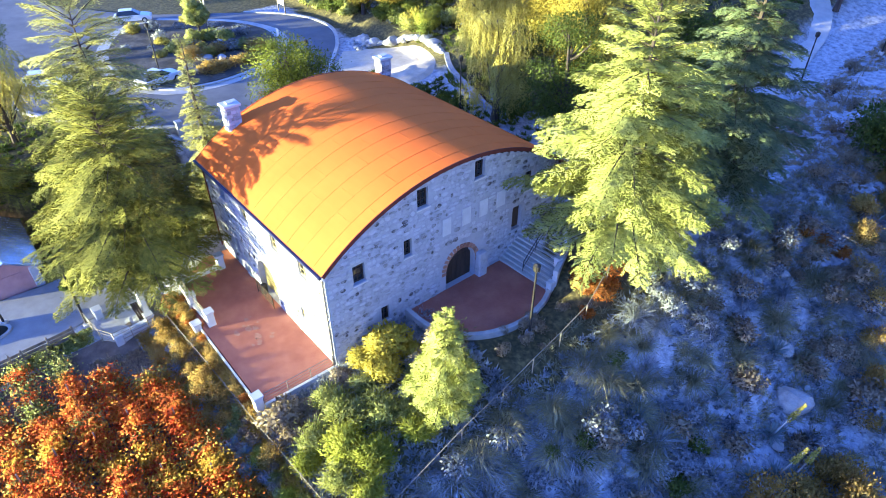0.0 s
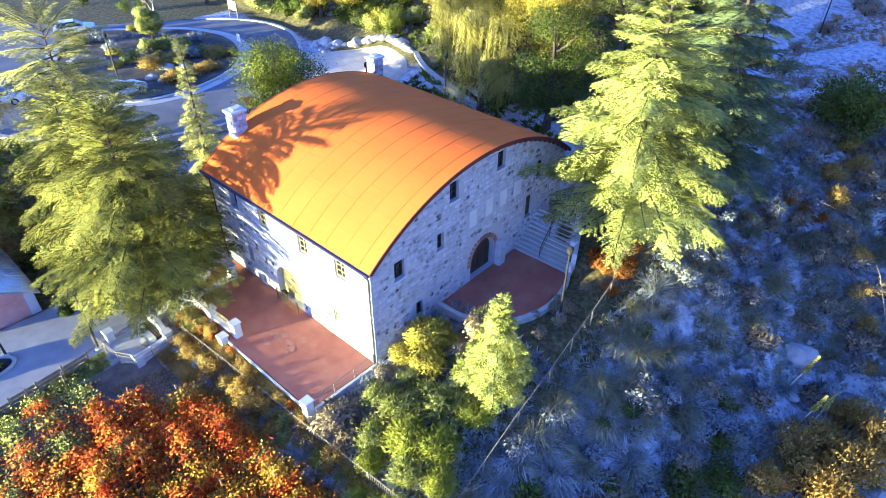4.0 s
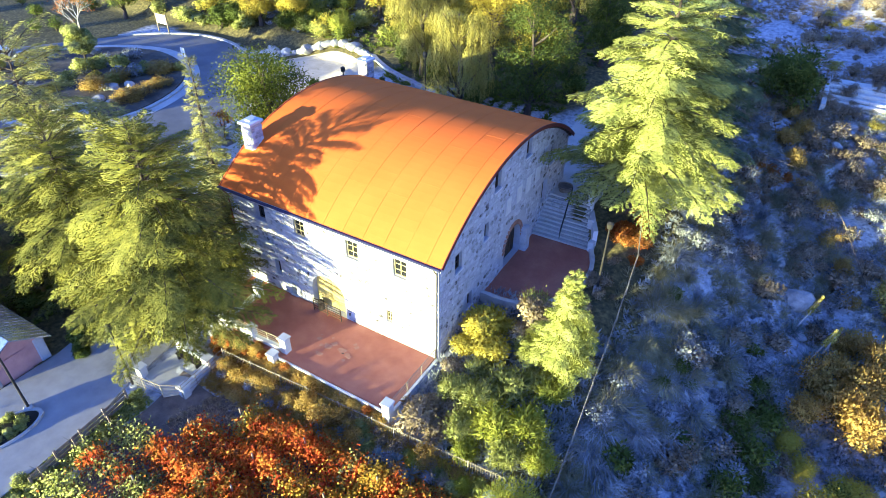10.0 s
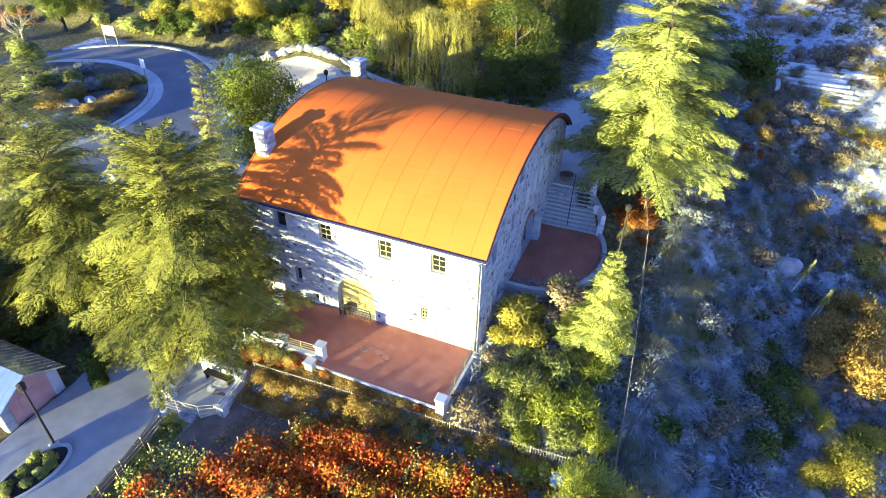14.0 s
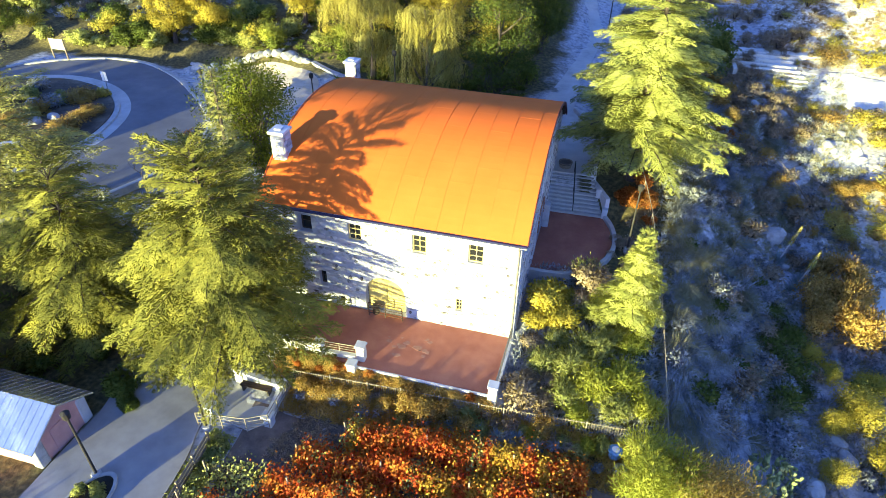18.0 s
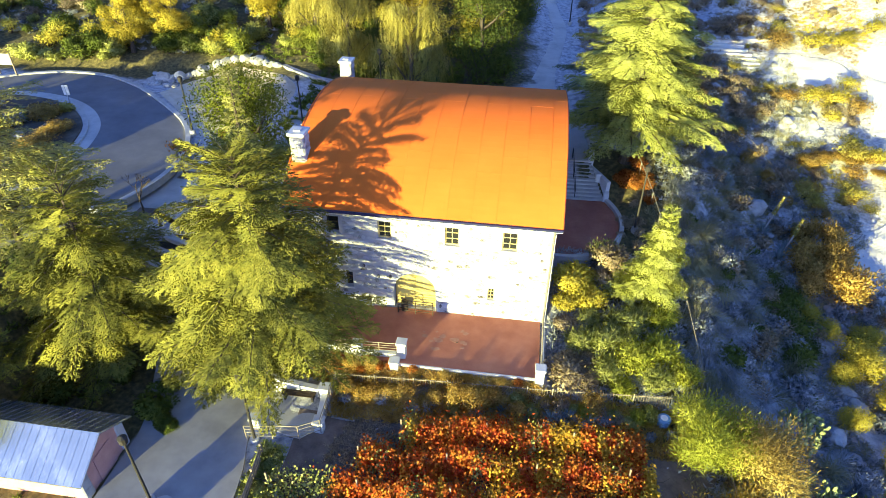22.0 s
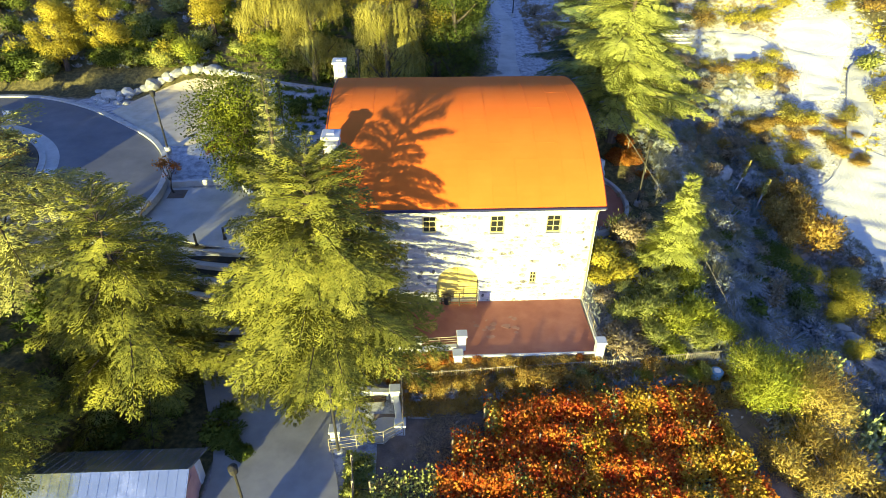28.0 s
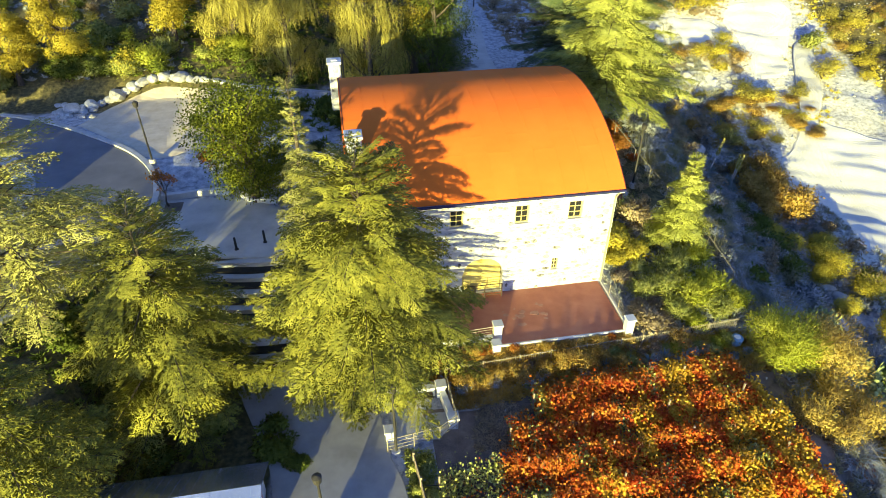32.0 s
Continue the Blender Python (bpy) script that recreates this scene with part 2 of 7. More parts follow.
# bluish base with whitish patches: bright sky reflection painted into the metal
M_SHEDROOF = surface("sky_patched_sheet_metal", [(0.2, (0.46, 0.52, 0.6)), (0.5, (0.54, 0.6, 0.68)), (0.62, (0.78, 0.8, 0.84))], 0.9, 9, 0.2, 0.03, metal=0.85, spec=0.5)
M_CARWHITE = surface("white_car_paint", [(0.2, (0.75, 0.75, 0.75)), (0.8, (0.82, 0.82, 0.82))], 1, 10, 0.25, 0.0, spec=0.5)
M_RUBBER = surface("tyre_rubber", [(0.2, (0.015, 0.015, 0.015)), (0.8, (0.03, 0.03, 0.03))], 4, 30, 0.85, 0.1)
M_BLUE = surface("blue_plastic", [(0.2, (0.08, 0.22, 0.4)), (0.8, (0.15, 0.35, 0.55))], 3, 20, 0.4, 0.05)
M_SIGN = surface("white_sign_board", [(0.2, (0.7, 0.7, 0.68)), (0.8, (0.8, 0.8, 0.78))], 2, 20, 0.5, 0.0)
M_BARK = surface("bark", [(0.2, (0.04, 0.03, 0.025)), (0.6, (0.1, 0.075, 0.06)), (0.9, (0.17, 0.13, 0.1))], 6, 40, 0.95, 0.8, stretch=(1, 1, 0.25), bump_dist=0.03)
M_PALEBARK = surface("pale_bark", [(0.2, (0.3, 0.27, 0.23)), (0.8, (0.6, 0.56, 0.5))], 4, 30, 0.9, 0.5)
M_BOULDER = surface("pale_boulder", [(0.15, (0.22, 0.21, 0.2)), (0.55, (0.4, 0.39, 0.37)), (0.9, (0.6, 0.59, 0.56))], 1.5, 16, 0.92, 0.5, per_piece=0.3)
M_CANE = surface("vine_cane", [(0.2, (0.16, 0.08, 0.05)), (0.8, (0.34, 0.2, 0.12))], 4, 30, 0.85, 0.1)
M_GLASS = glass("dark_window_glass")

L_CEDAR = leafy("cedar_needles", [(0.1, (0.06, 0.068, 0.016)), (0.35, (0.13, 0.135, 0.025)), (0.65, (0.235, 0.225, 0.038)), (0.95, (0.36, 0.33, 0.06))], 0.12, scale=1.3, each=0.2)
L_BROOM = leafy("yellow_green_broom_twigs", [(0.1, (0.2, 0.24, 0.03)), (0.5, (0.4, 0.43, 0.055)), (0.95, (0.6, 0.58, 0.11))], 0.4)
L_AMBER = leafy("amber_dry_leaves", [(0.1, (0.27, 0.15, 0.045)), (0.5, (0.54, 0.35, 0.09)), (0.95, (0.72, 0.53, 0.17))], 0.4, scale=1.0)
L_BLOND = leafy("blond_autumn_twigs", [(0.1, (0.34, 0.22, 0.07)), (0.5, (0.56, 0.4, 0.11)), (0.95, (0.7, 0.56, 0.18))], 0.4)
# brighter copy of the cedar needles, sunlight put into the colour
L_CEDARLIT = leafy("sunlit_cedar_needles", [(0.1, (0.12, 0.14, 0.035)), (0.35, (0.24, 0.265, 0.06)), (0.65, (0.4, 0.41, 0.1)), (0.95, (0.56, 0.545, 0.17))], 0.15, scale=1.3, each=0.2)
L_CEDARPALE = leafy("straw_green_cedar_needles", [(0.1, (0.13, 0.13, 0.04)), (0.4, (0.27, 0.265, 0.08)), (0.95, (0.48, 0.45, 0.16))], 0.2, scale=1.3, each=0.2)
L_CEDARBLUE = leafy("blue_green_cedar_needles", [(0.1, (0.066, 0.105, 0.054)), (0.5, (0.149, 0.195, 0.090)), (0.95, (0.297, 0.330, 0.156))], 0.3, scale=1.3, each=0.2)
L_OAK = leafy("dark_green_leaves", [(0.1, (0.045, 0.07, 0.014)), (0.5, (0.11, 0.15, 0.025)), (0.95, (0.27, 0.3, 0.05))], 0.3)
L_HOLLY = leafy("deep_green_oak_leaves", [(0.1, (0.05, 0.07, 0.008)), (0.5, (0.13, 0.155, 0.015)), (0.95, (0.31, 0.32, 0.03))], 0.3, scale=0.8)
L_YELLOW = leafy("autumn_yellow_leaves", [(0.1, (0.227, 0.176, 0.022)), (0.45, (0.454, 0.365, 0.043)), (0.95, (0.709, 0.567, 0.086))], 0.4)
L_PALE = leafy("pale_olive_leaves", [(0.1, (0.25, 0.215, 0.045)), (0.5, (0.48, 0.41, 0.09)), (0.95, (0.68, 0.6, 0.17))], 0.4)
L_SAGE = leafy("sage_scrub_leaves", [(0.1, (0.09, 0.105, 0.11)), (0.4, (0.27, 0.29, 0.3)), (0.7, (0.46, 0.48, 0.48)), (0.95, (0.64, 0.65, 0.62))], 0.25, scale=1.1, each=0.3)
L_DRY = leafy("dry_brush", [(0.1, (0.17, 0.125, 0.075)), (0.5, (0.36, 0.275, 0.175)), (0.95, (0.55, 0.45, 0.3))], 0.25)
L_GREEN = leafy("olive_green_leaves", [(0.1, (0.12, 0.145, 0.04)), (0.4, (0.32, 0.345, 0.09)), (0.7, (0.5, 0.51, 0.16)), (0.95, (0.66, 0.65, 0.27))], 0.35, scale=1.4)
L_GOLD = leafy("golden_shrub_leaves", [(0.1, (0.32, 0.26, 0.035)), (0.5, (0.6, 0.5, 0.07)), (0.95, (0.8, 0.69, 0.13))], 0.4)
L_VINE = leafy("autumn_vine_leaves", [(0.05, (0.3, 0.05, 0.03)), (0.28, (0.6, 0.09, 0.025)), (0.48, (0.74, 0.19, 0.035)), (0.72, (0.8, 0.34, 0.05)), (0.97, (0.82, 0.5, 0.08))], 0.58, scale=1.7, each=0.18)
L_VINEGOLD = leafy("yellow_vine_leaves", [(0.1, (0.52, 0.28, 0.035)), (0.5, (0.72, 0.45, 0.055)), (0.95, (0.8, 0.62, 0.1))], 0.58, scale=1.5, each=0.2)
L_RUST = leafy("rust_red_leaves", [(0.1, (0.264, 0.060, 0.014)), (0.5, (0.475, 0.156, 0.029)), (0.95, (0.607, 0.300, 0.067))], 0.4)
L_AGAVE = leafy("grey_blue_agave_leaf", [(0.1, (0.14, 0.19, 0.18)), (0.9, (0.3, 0.36, 0.34))], 0.1)
L_CACTUS = leafy("cactus_pad", [(0.1, (0.2, 0.26, 0.1)), (0.9, (0.42, 0.45, 0.19))], 0.05)
L_CREAM = leafy("cream_green_conifer_needles", [(0.1, (0.18, 0.2, 0.04)), (0.5, (0.38, 0.4, 0.09)), (0.95, (0.58, 0.57, 0.2))], 0.3, scale=1.3, each=0.2)
L_GRASS = leafy("dry_grass", [(0.1, (0.169, 0.156, 0.078)), (0.5, (0.312, 0.286, 0.156)), (0.95, (0.546, 0.494, 0.286))], 0.3)


# ---- makers ----
def part(name, bm, material, parent=None, label=""):
    me = bpy.data.meshes.new(name)
    bm.to_mesh(me)
    bm.free()
    me.materials.append(material)
    ob = new(name, me)
    if parent:
        ob.parent = parent
    return tagged(ob, label)


def raw(name, verts, faces, material, parent=None, label="", smooth=False, normals=None):
    """A mesh from arrays: verts n x 3, faces m x k."""
    me = bpy.data.meshes.new(name)
    verts, faces = np.asarray(verts, dtype=np.float32), np.asarray(faces, dtype=np.int32)
    k = faces.shape[1]
    me.vertices.add(len(verts))
    me.vertices.foreach_set("co", verts.ravel())
    me.loops.add(faces.size)
    me.loops.foreach_set("vertex_index", faces.ravel())
    me.polygons.add(len(faces))
    me.polygons.foreach_set("loop_start", np.arange(0, faces.size, k, dtype=np.int32))
    me.update(calc_edges=True)
    me.materials.append(material)
    if smooth or normals is not None:
        me.shade_smooth()
    if normals is not None:
        me.normals_split_custom_set_from_vertices(np.asarray(normals, dtype=np.float32).tolist())
    ob = new(name, me)
    if parent:
        ob.parent = parent
    return tagged(ob, label)


def thing(name, label, category, group="", kind="", at=(0, 0, 0)):
    ob = new(name)
    ob.empty_display_size = 0.2
    ob.location = at
    return tagged(ob, label, category, group, kind)


def box(bm, lo, hi, bevel=0.0, turn=0.0):
    m = Matrix.Translation([(a + b) / 2 for a, b in zip(lo, hi)]) @ Matrix.Rotation(turn, 4, 'Z') @ Matrix.Diagonal((*[b - a for a, b in zip(lo, hi)], 1))
    made = bmesh.ops.create_cube(bm, size=1, matrix=m)
    if bevel:
        edges = list({e for v in made["verts"] for e in v.link_edges})
        bmesh.ops.bevel(bm, geom=edges, offset=bevel, segments=1, affect='EDGES')
    return bm


def boxm(lo, hi, bevel=0.0, turn=0.0):
    return box(bmesh.new(), lo, hi, bevel, turn)


def tube(bm, pts, radii, sides=6, cap=True):
    """A tapered tube through pts."""
    rings = []
    pts = [Vector(p) for p in pts]
    for i, p in enumerate(pts):
        d = (pts[min(i + 1, len(pts) - 1)] - pts[max(i - 1, 0)]).normalized()
        a = d.orthogonal().normalized()
        b = d.cross(a)
        r = radii[i] if hasattr(radii, "__len__") else radii
        rings.append([bm.verts.new(p + (a * math.cos(k * math.tau / sides) + b * math.sin(k * math.tau / sides)) * r) for k in range(sides)])
    for u, v in zip(rings, rings[1:]):
        # rings keep their own start, so join each vertex to the nearest one
        s = min(range(sides), key=lambda k: (u[0].co - v[k].co).length)
        for k in range(sides):
            bm.faces.new((u[k], u[(k + 1) % sides], v[(k + 1 + s) % sides], v[(k + s) % sides]))
    if cap:
        bm.faces.new(rings[0][::-1])
        bm.faces.new(rings[-1])
    return bm


def step(a, b, v):
    t = np.clip((np.asarray(v, dtype=float) - a) / (b - a), 0, 1)
    return t * t * (3 - 2 * t)


def prism(bm, outline, z0, z1):
    """An upright prism over an outline of (x, y)."""
    low = [bm.verts.new((x, y, z0)) for x, y in outline]
    top = [bm.verts.new((x, y, z1)) for x, y in outline]
    bm.faces.new(low[::-1])
    bm.faces.new(top)
    n = len(outline)
    for i in range(n):
        bm.faces.new((low[i], low[(i + 1) % n], top[(i + 1) % n], top[i]))
    bmesh.ops.recalc_face_normals(bm, faces=bm.faces)
    return bm


def arc(cx, cy, r, a0, a1, n):
    return [(cx + r * math.cos(radians(a0 + (a1 - a0) * i / n)), cy + r * math.sin(radians(a0 + (a1 - a0) * i / n))) for i in range(n + 1)]


def ring_band(cx, cy, r0, r1, a0, a1, n):
    return arc(cx, cy, r1, a0, a1, n) + arc(cx, cy, r0, a1, a0, n)


def smooth_line(pts, n=6):
    """A curve through (x, y) points."""
    P = [np.array(p, dtype=float) for p in pts]
    P = [2 * P[0] - P[1]] + P + [2 * P[-1] - P[-2]]
    out = []
    for a, b, c, d in zip(P, P[1:], P[2:], P[3:]):
        for i in range(n):
            t = i / n
            out.append(0.5 * (2 * b + (c - a) * t + (2 * a - 5 * b + 4 * c - d) * t * t + (3 * b - a - 3 * c + d) * t ** 3))
    out.append(P[-2])
    return [tuple(float(v) for v in p) for p in out]


def offset_line(line, d):
    out = []
    for i, p in enumerate(line):
        a, b = Vector(line[max(i - 1, 0)]), Vector(line[min(i + 1, len(line) - 1)])
        n = (b - a).normalized()
        out.append((p[0] - n.y * d, p[1] + n.x * d))
    return out


def band(line, d0, d1):
    return offset_line(line, d0) + offset_line(line, d1)[::-1]


# ---- lie of the land ----
PADS = [  # xmin, xmax, ymin, ymax, level, width of the slope round it
    (-90, -29.5, -12, 29, 1.9, 3.0), (-30, -17.5, 3.4, 14, 1.28, 1.6), (-23, -13.6, -30, -5.2, -1.72, 1.2),
    (-14.4, -0.3, -4.9, 17.0, -0.75, 0.7), (-26.5, -17.6, -4.0, 2.4, -1.9, 0.8), (0.0, 4.6, 5.6, 12.5, 0.6, 1.2), (-2.0, 2.6, 14.8, 27, 2.6, 1.0)]


def height(x, y):
    """The ground's height, for numbers or arrays."""
    x, y = np.asarray(x, dtype=float), np.asarray(y, dtype=float)
    west = np.interp(y, [-70, -40, -26, -14, -8, -4, 4, 15, 30, 60, 120], [-20, -9, -4, -1.9, -1.7, -1.5, 1.3, 1.9, 3.0, 9.0, 25])
    east = np.interp(y, [-70, -40, -26, -14, -8, -5, 0, 5, 9, 12, 17, 30, 50, 60, 120], [-20, -10, -4.5, -2.0, -1.8, -1.3, -0.4, 0.4, 0.7, 1.0, 2.6, 3.0, 3.9, 5.5, 18])
    inner = west + (east - west) * step(-9, 2, x)
    wash = np.interp(y, [-70, -40, -10, 0, 20, 32, 48, 60, 120], [-22, -14, -6.4, -5.2, -4.3, -3.0, -1.2, 0.6, 9])
    far = 0.75 * (x - 24) + 0.65 * (y - 16)
    wash = wash + 0.2 * np.clip(far, 0, 80) + 0.15 * np.clip(far - 22, 0, 300)
    z = inner + (wash - inner) * step(6.5, 22, x + 0.08 * (20 - y))
    rough = 0.16 * np.sin(x * 0.9 + 1.3 * np.sin(y * 0.5)) * np.sin(y * 0.8 + np.sin(x * 0.37)) + 0.07 * np.sin(2.3 * x + y) * np.sin(1.9 * y - 0.6 * x)
    z = z + rough
    for x0, x1, y0, y1, level, soft in PADS:
        d = np.hypot(np.maximum(np.maximum(x0 - x, x - x1), 0), np.maximum(np.maximum(y0 - y, y - y1), 0))
        z = z + (level - z) * (1 - step(0, soft, d))
    return z


def H(x, y):
    return float(height(x, y))


gx = np.concatenate([[-2500, -900, -400, -220, -150, -120], np.arange(-100, -50, 2.0), np.arange(-50, 50, 0.6), np.arange(50, 110, 2.0), [130, 180, 300, 700, 2500]])
gy = np.concatenate([[-2500, -700, -250, -120, -80, -60, -50], np.arange(-42, 62, 0.6), np.arange(62, 130, 2.0), [150, 200, 350, 800, 2500]])
GX, GY = np.meshgrid(gx, gy)
GZ = height(np.clip(GX, -140, 140), np.clip(GY, -70, 150))
nx, ny = len(gx), len(gy)
gi = np.arange(nx * ny).reshape(ny, nx)
ground = raw("ground", np.stack([GX, GY, GZ], -1).reshape(-1, 3), np.stack([gi[:-1, :-1], gi[:-1, 1:], gi[1:, 1:], gi[1:, :-1]], -1).reshape(-1, 4), M_GROUND, smooth=True)
tagged(ground, "dry brown soil and gravel slope round the stone barn", "ground", kind="structure")


def drape(name, inside, x0, x1, y0, y1, material, lift, cell=0.5):
    """A sheet that follows the ground where inside(x, y) holds."""
    X, Y = np.meshgrid(np.arange(x0, x1 + cell, cell), np.arange(y0, y1 + cell, cell))
    n_y, n_x = X.shape
    idx = np.arange(n_x * n_y).reshape(n_y, n_x)
    keep = inside(X[:-1, :-1] + cell / 2, Y[:-1, :-1] + cell / 2)
    F = np.stack([idx[:-1, :-1], idx[:-1, 1:], idx[1:, 1:], idx[1:, :-1]], -1)[keep]
    return raw(name, np.stack([X, Y, height(X, Y) + lift], -1).reshape(-1, 3), F, material, smooth=True)


def wavy(x, y):
    return np.sin(0.7 * x + 1.1 * np.sin(0.45 * y)) + np.sin(0.6 * y + 0.9 * np.sin(0.5 * x))


vineyard = drape("vineyard_soil", lambda x, y: (x > -12.5 - 0.1 * (y + 8)) & (x < 9.5) & (y < -6.9 + 0.05 * x + 0.2 * wavy(x * 2, y * 2)), -13, 10, -26, -5, M_VINESOIL, 0.03, 0.25)
tagged(vineyard, "dark bare soil under the autumn vineyard rows", "soil", kind="structure")


def flat(name, outline, z0, z1, material, label, category, kind="structure"):
    return tagged(part(name, prism(bmesh.new(), outline, z0, z1), material), label, category, kind=kind)


# road loop round the planted island
ROAD_Z = 2.0
outer = smooth_line([(-78, 4), (-66, 12), (-58, 22.5), (-52, 27.2), (-46, 27.9), (-40.5, 25.6), (-35.5, 21.8), (-31.5, 18), (-29.2, 14), (-28.4, 9.5), (-29.3, 5.5), (-31.5, 1.5), (-38, -4), (-52, -10), (-70, -12)])
flat("road", outer + [(-95, -10), (-95, 2)], 1.4, ROAD_Z, M_ASPHALT, "grey asphalt road curving round a planted island", "road")
island_line = smooth_line([(-62, 12.5), (-56, 19), (-50.5, 21.6), (-46, 21.3), (-42.3, 19.6), (-39.4, 16.8), (-37.8, 13.5), (-37.2, 9.5), (-38.5, 5.5), (-43, 3.2), (-52, 3.5), (-60, 7.5), (-62, 12.5)])
isl = thing("planted_island", "kerbed traffic island with dry soil and shrubs", "traffic island", kind="structure")
part("soil", prism(bmesh.new(), offset_line(island_line, -0.5)[:-1], 1.8, ROAD_Z + 0.2), M_SOIL, isl)
flat("kerb_island", band(island_line, 0.0, -0.45), 1.8, ROAD_Z + 0.14, M_KERB, "pale concrete kerb round the planted island", "kerb")
flat("gutter_island", band(island_line, 0.9, 0.0), 1.8, ROAD_Z + 0.012, M_CONCRETE, "pale concrete gutter strip beside the kerb", "gutter")
flat("kerb_road", band(outer[12:-10], 0.0, 0.4), 1.6, ROAD_Z + 0.14, M_KERB, "pale concrete kerb on the outside of the road", "kerb")
# sidewalk pocket with boulders, beyond the road's bend
M_GRANITE = surface("pale_decomposed_granite", [(0.2, (0.48, 0.38, 0.27)), (0.8, (0.7, 0.6, 0.46))], 1, 20, 0.95, 0.5)
# plaza below the road
PLAZA_Z = 1.4
plaza = smooth_line([(-32.6, 1.2), (-29.8, 4.6), (-28.8, 9.6), (-28.2, 11.4)]) + [(-24.2, 11.2), (-21.4, 10.2), (-19.2, 8.4), (-18.6, 6.0), (-19.0, 3.9)] + arc(-20.0, 16.0, 12.6, 274, 236, 8)
flat("plaza", plaza, 0.6, PLAZA_Z, M_CONCRETE, "pale grey concrete plaza beside the barn", "pavement")
# walk that runs from the plaza's foot past the shed
walk_edge_w = smooth_line([(-22.5, -3.2), (-21.2, -6.6), (-20.3, -8.8), (-19.9, -10.9), (-20.0, -12.0), (-20.0, -14.6), (-19.8, -22), (-19.6, -30)])
walk_edge_e = smooth_line([(-13.2, -30), (-13.4, -20), (-13.6, -15.5), (-13.9, -11.8), (-14.4, -9.8), (-14.9, -6.4), (-16.0, -4.4), (-18.5, -3.0)])
flat("walkway", walk_edge_w + walk_edge_e, -2.2, -1.6, M_WALK, "pale concrete walkway with long tree shadows", "pavement")
# back walk that leaves the court's top landing
back_w = smooth_line([(-2.6, 27), (-1.6, 33), (-0.5, 40), (0.0, 46.2), (-0.9, 51.8), (-2.3, 57), (-4.2, 60.5), (-7.5, 64), (-10, 68)])
back_e = smooth_line([(-8.7, 69.5), (-6.0, 65.6), (-2.6, 62), (-0.7, 58.5), (0.5, 52.5), (1.5, 46.8), (1.1, 40), (0.3, 33), (0.3, 27)])


def ribbon(name, left, right, lift, material, label, category):
    """A paved strip between two lines of equal length, laid on the ground, with a thick edge."""
    bm = bmesh.new()
    rows_ = []
    for a, b in zip(left, right):
        z = (H(*a) + H(*b)) / 2 + lift
        rows_.append([bm.verts.new((*a, z)), bm.verts.new((*b, z)), bm.verts.new((*b, z - 0.6)), bm.verts.new((*a, z - 0.6))])
    for u, v in zip(rows_, rows_[1:]):
        for i in range(4):
            bm.faces.new((u[i], u[(i + 1) % 4], v[(i + 1) % 4], v[i]))
    bmesh.ops.recalc_face_normals(bm, faces=bm.faces)
    return tagged(part(name, bm, material), label, category, kind="structure")


ribbon("back_walk", back_w, back_e[::-1], 0.12, M_CONCRETE, "pale concrete path climbing behind the barn", "pavement")
# bright concrete apron of the wash
apron_n = smooth_line([(23.7, 19.0), (27.4, 19.4), (31.4, 23.2), (33.6, 21.4), (38, 16), (46, 6), (56, -8)])
apron_s = smooth_line([(23.6, 18.7), (23.3, 13.7), (23.1, 9.1), (22.2, 4.7), (20.9, -0.5), (22, -12), (26, -22)])


def sheet(name, outline, centre, material, lift, label, category, rings=14):
    """A sheet laid on the ground inside an outline that its centre can see all of."""
    o = np.array(outline, dtype=float)
    c = np.array(centre, dtype=float)
    k = np.linspace(0, 1, rings + 1)[1:]
    XY = np.concatenate([[c], *[c + (o - c) * f for f in k]])
    Z = height(XY[:, 0], XY[:, 1]) + lift
    Z[-len(o):] -= 0.12
    n = len(o)
    F3 = [(0, 1 + i, 1 + (i + 1) % n, 1 + (i + 1) % n) for i in range(n)]
    bm = bmesh.new()
    vs = [bm.verts.new((x, y, z)) for (x, y), z in zip(XY, Z)]
    for i in range(n):
        j = (i + 1) % n
        bm.faces.new((vs[0], vs[1 + i], vs[1 + j]))
        for r in range(rings - 1):
            a = 1 + r * n
            bm.faces.new((vs[a + i], vs[a + n + i], vs[a + n + j], vs[a + j]))
    bmesh.ops.recalc_face_normals(bm, faces=bm.faces)
    return tagged(part(name, bm, material), label, category, kind="structure")


pocket_line = smooth_line([(-37.3, 24.6), (-33.0, 20.4), (-30.6, 17.6), (-26.8, 17.6), (-24.0, 22.0), (-24.5, 27.0), (-29.5, 30.6), (-34.5, 29.6), (-37.3, 24.6)])
sheet("sand_apron", pocket_line[:-1], (-30.0, 24.0), M_GRANITE, 0.14, "pale tan decomposed granite apron beside the road", "path", 10)


def closed(pts, n=6):
    return smooth_line(pts + pts[:1], n)[:-1]


sheet("wash_apron", apron_n + apron_s[::-1], (29, 8), M_SLAB, 0.1, "sunlit white concrete apron of the flood channel", "concrete apron", 40)
# channel: flat grey sheet standing in for an upright wall face in shade
sheet("channel_face_sheet", closed([(31.2, 23.8), (33.0, 27.5), (36.6, 34.6), (38.2, 34.2), (36.0, 28.0), (32.8, 23.2)]), (34.4, 29), M_CONCRETE, 0.3, "flat grey concrete sheet for a shaded channel wall face in the wash", "channel")
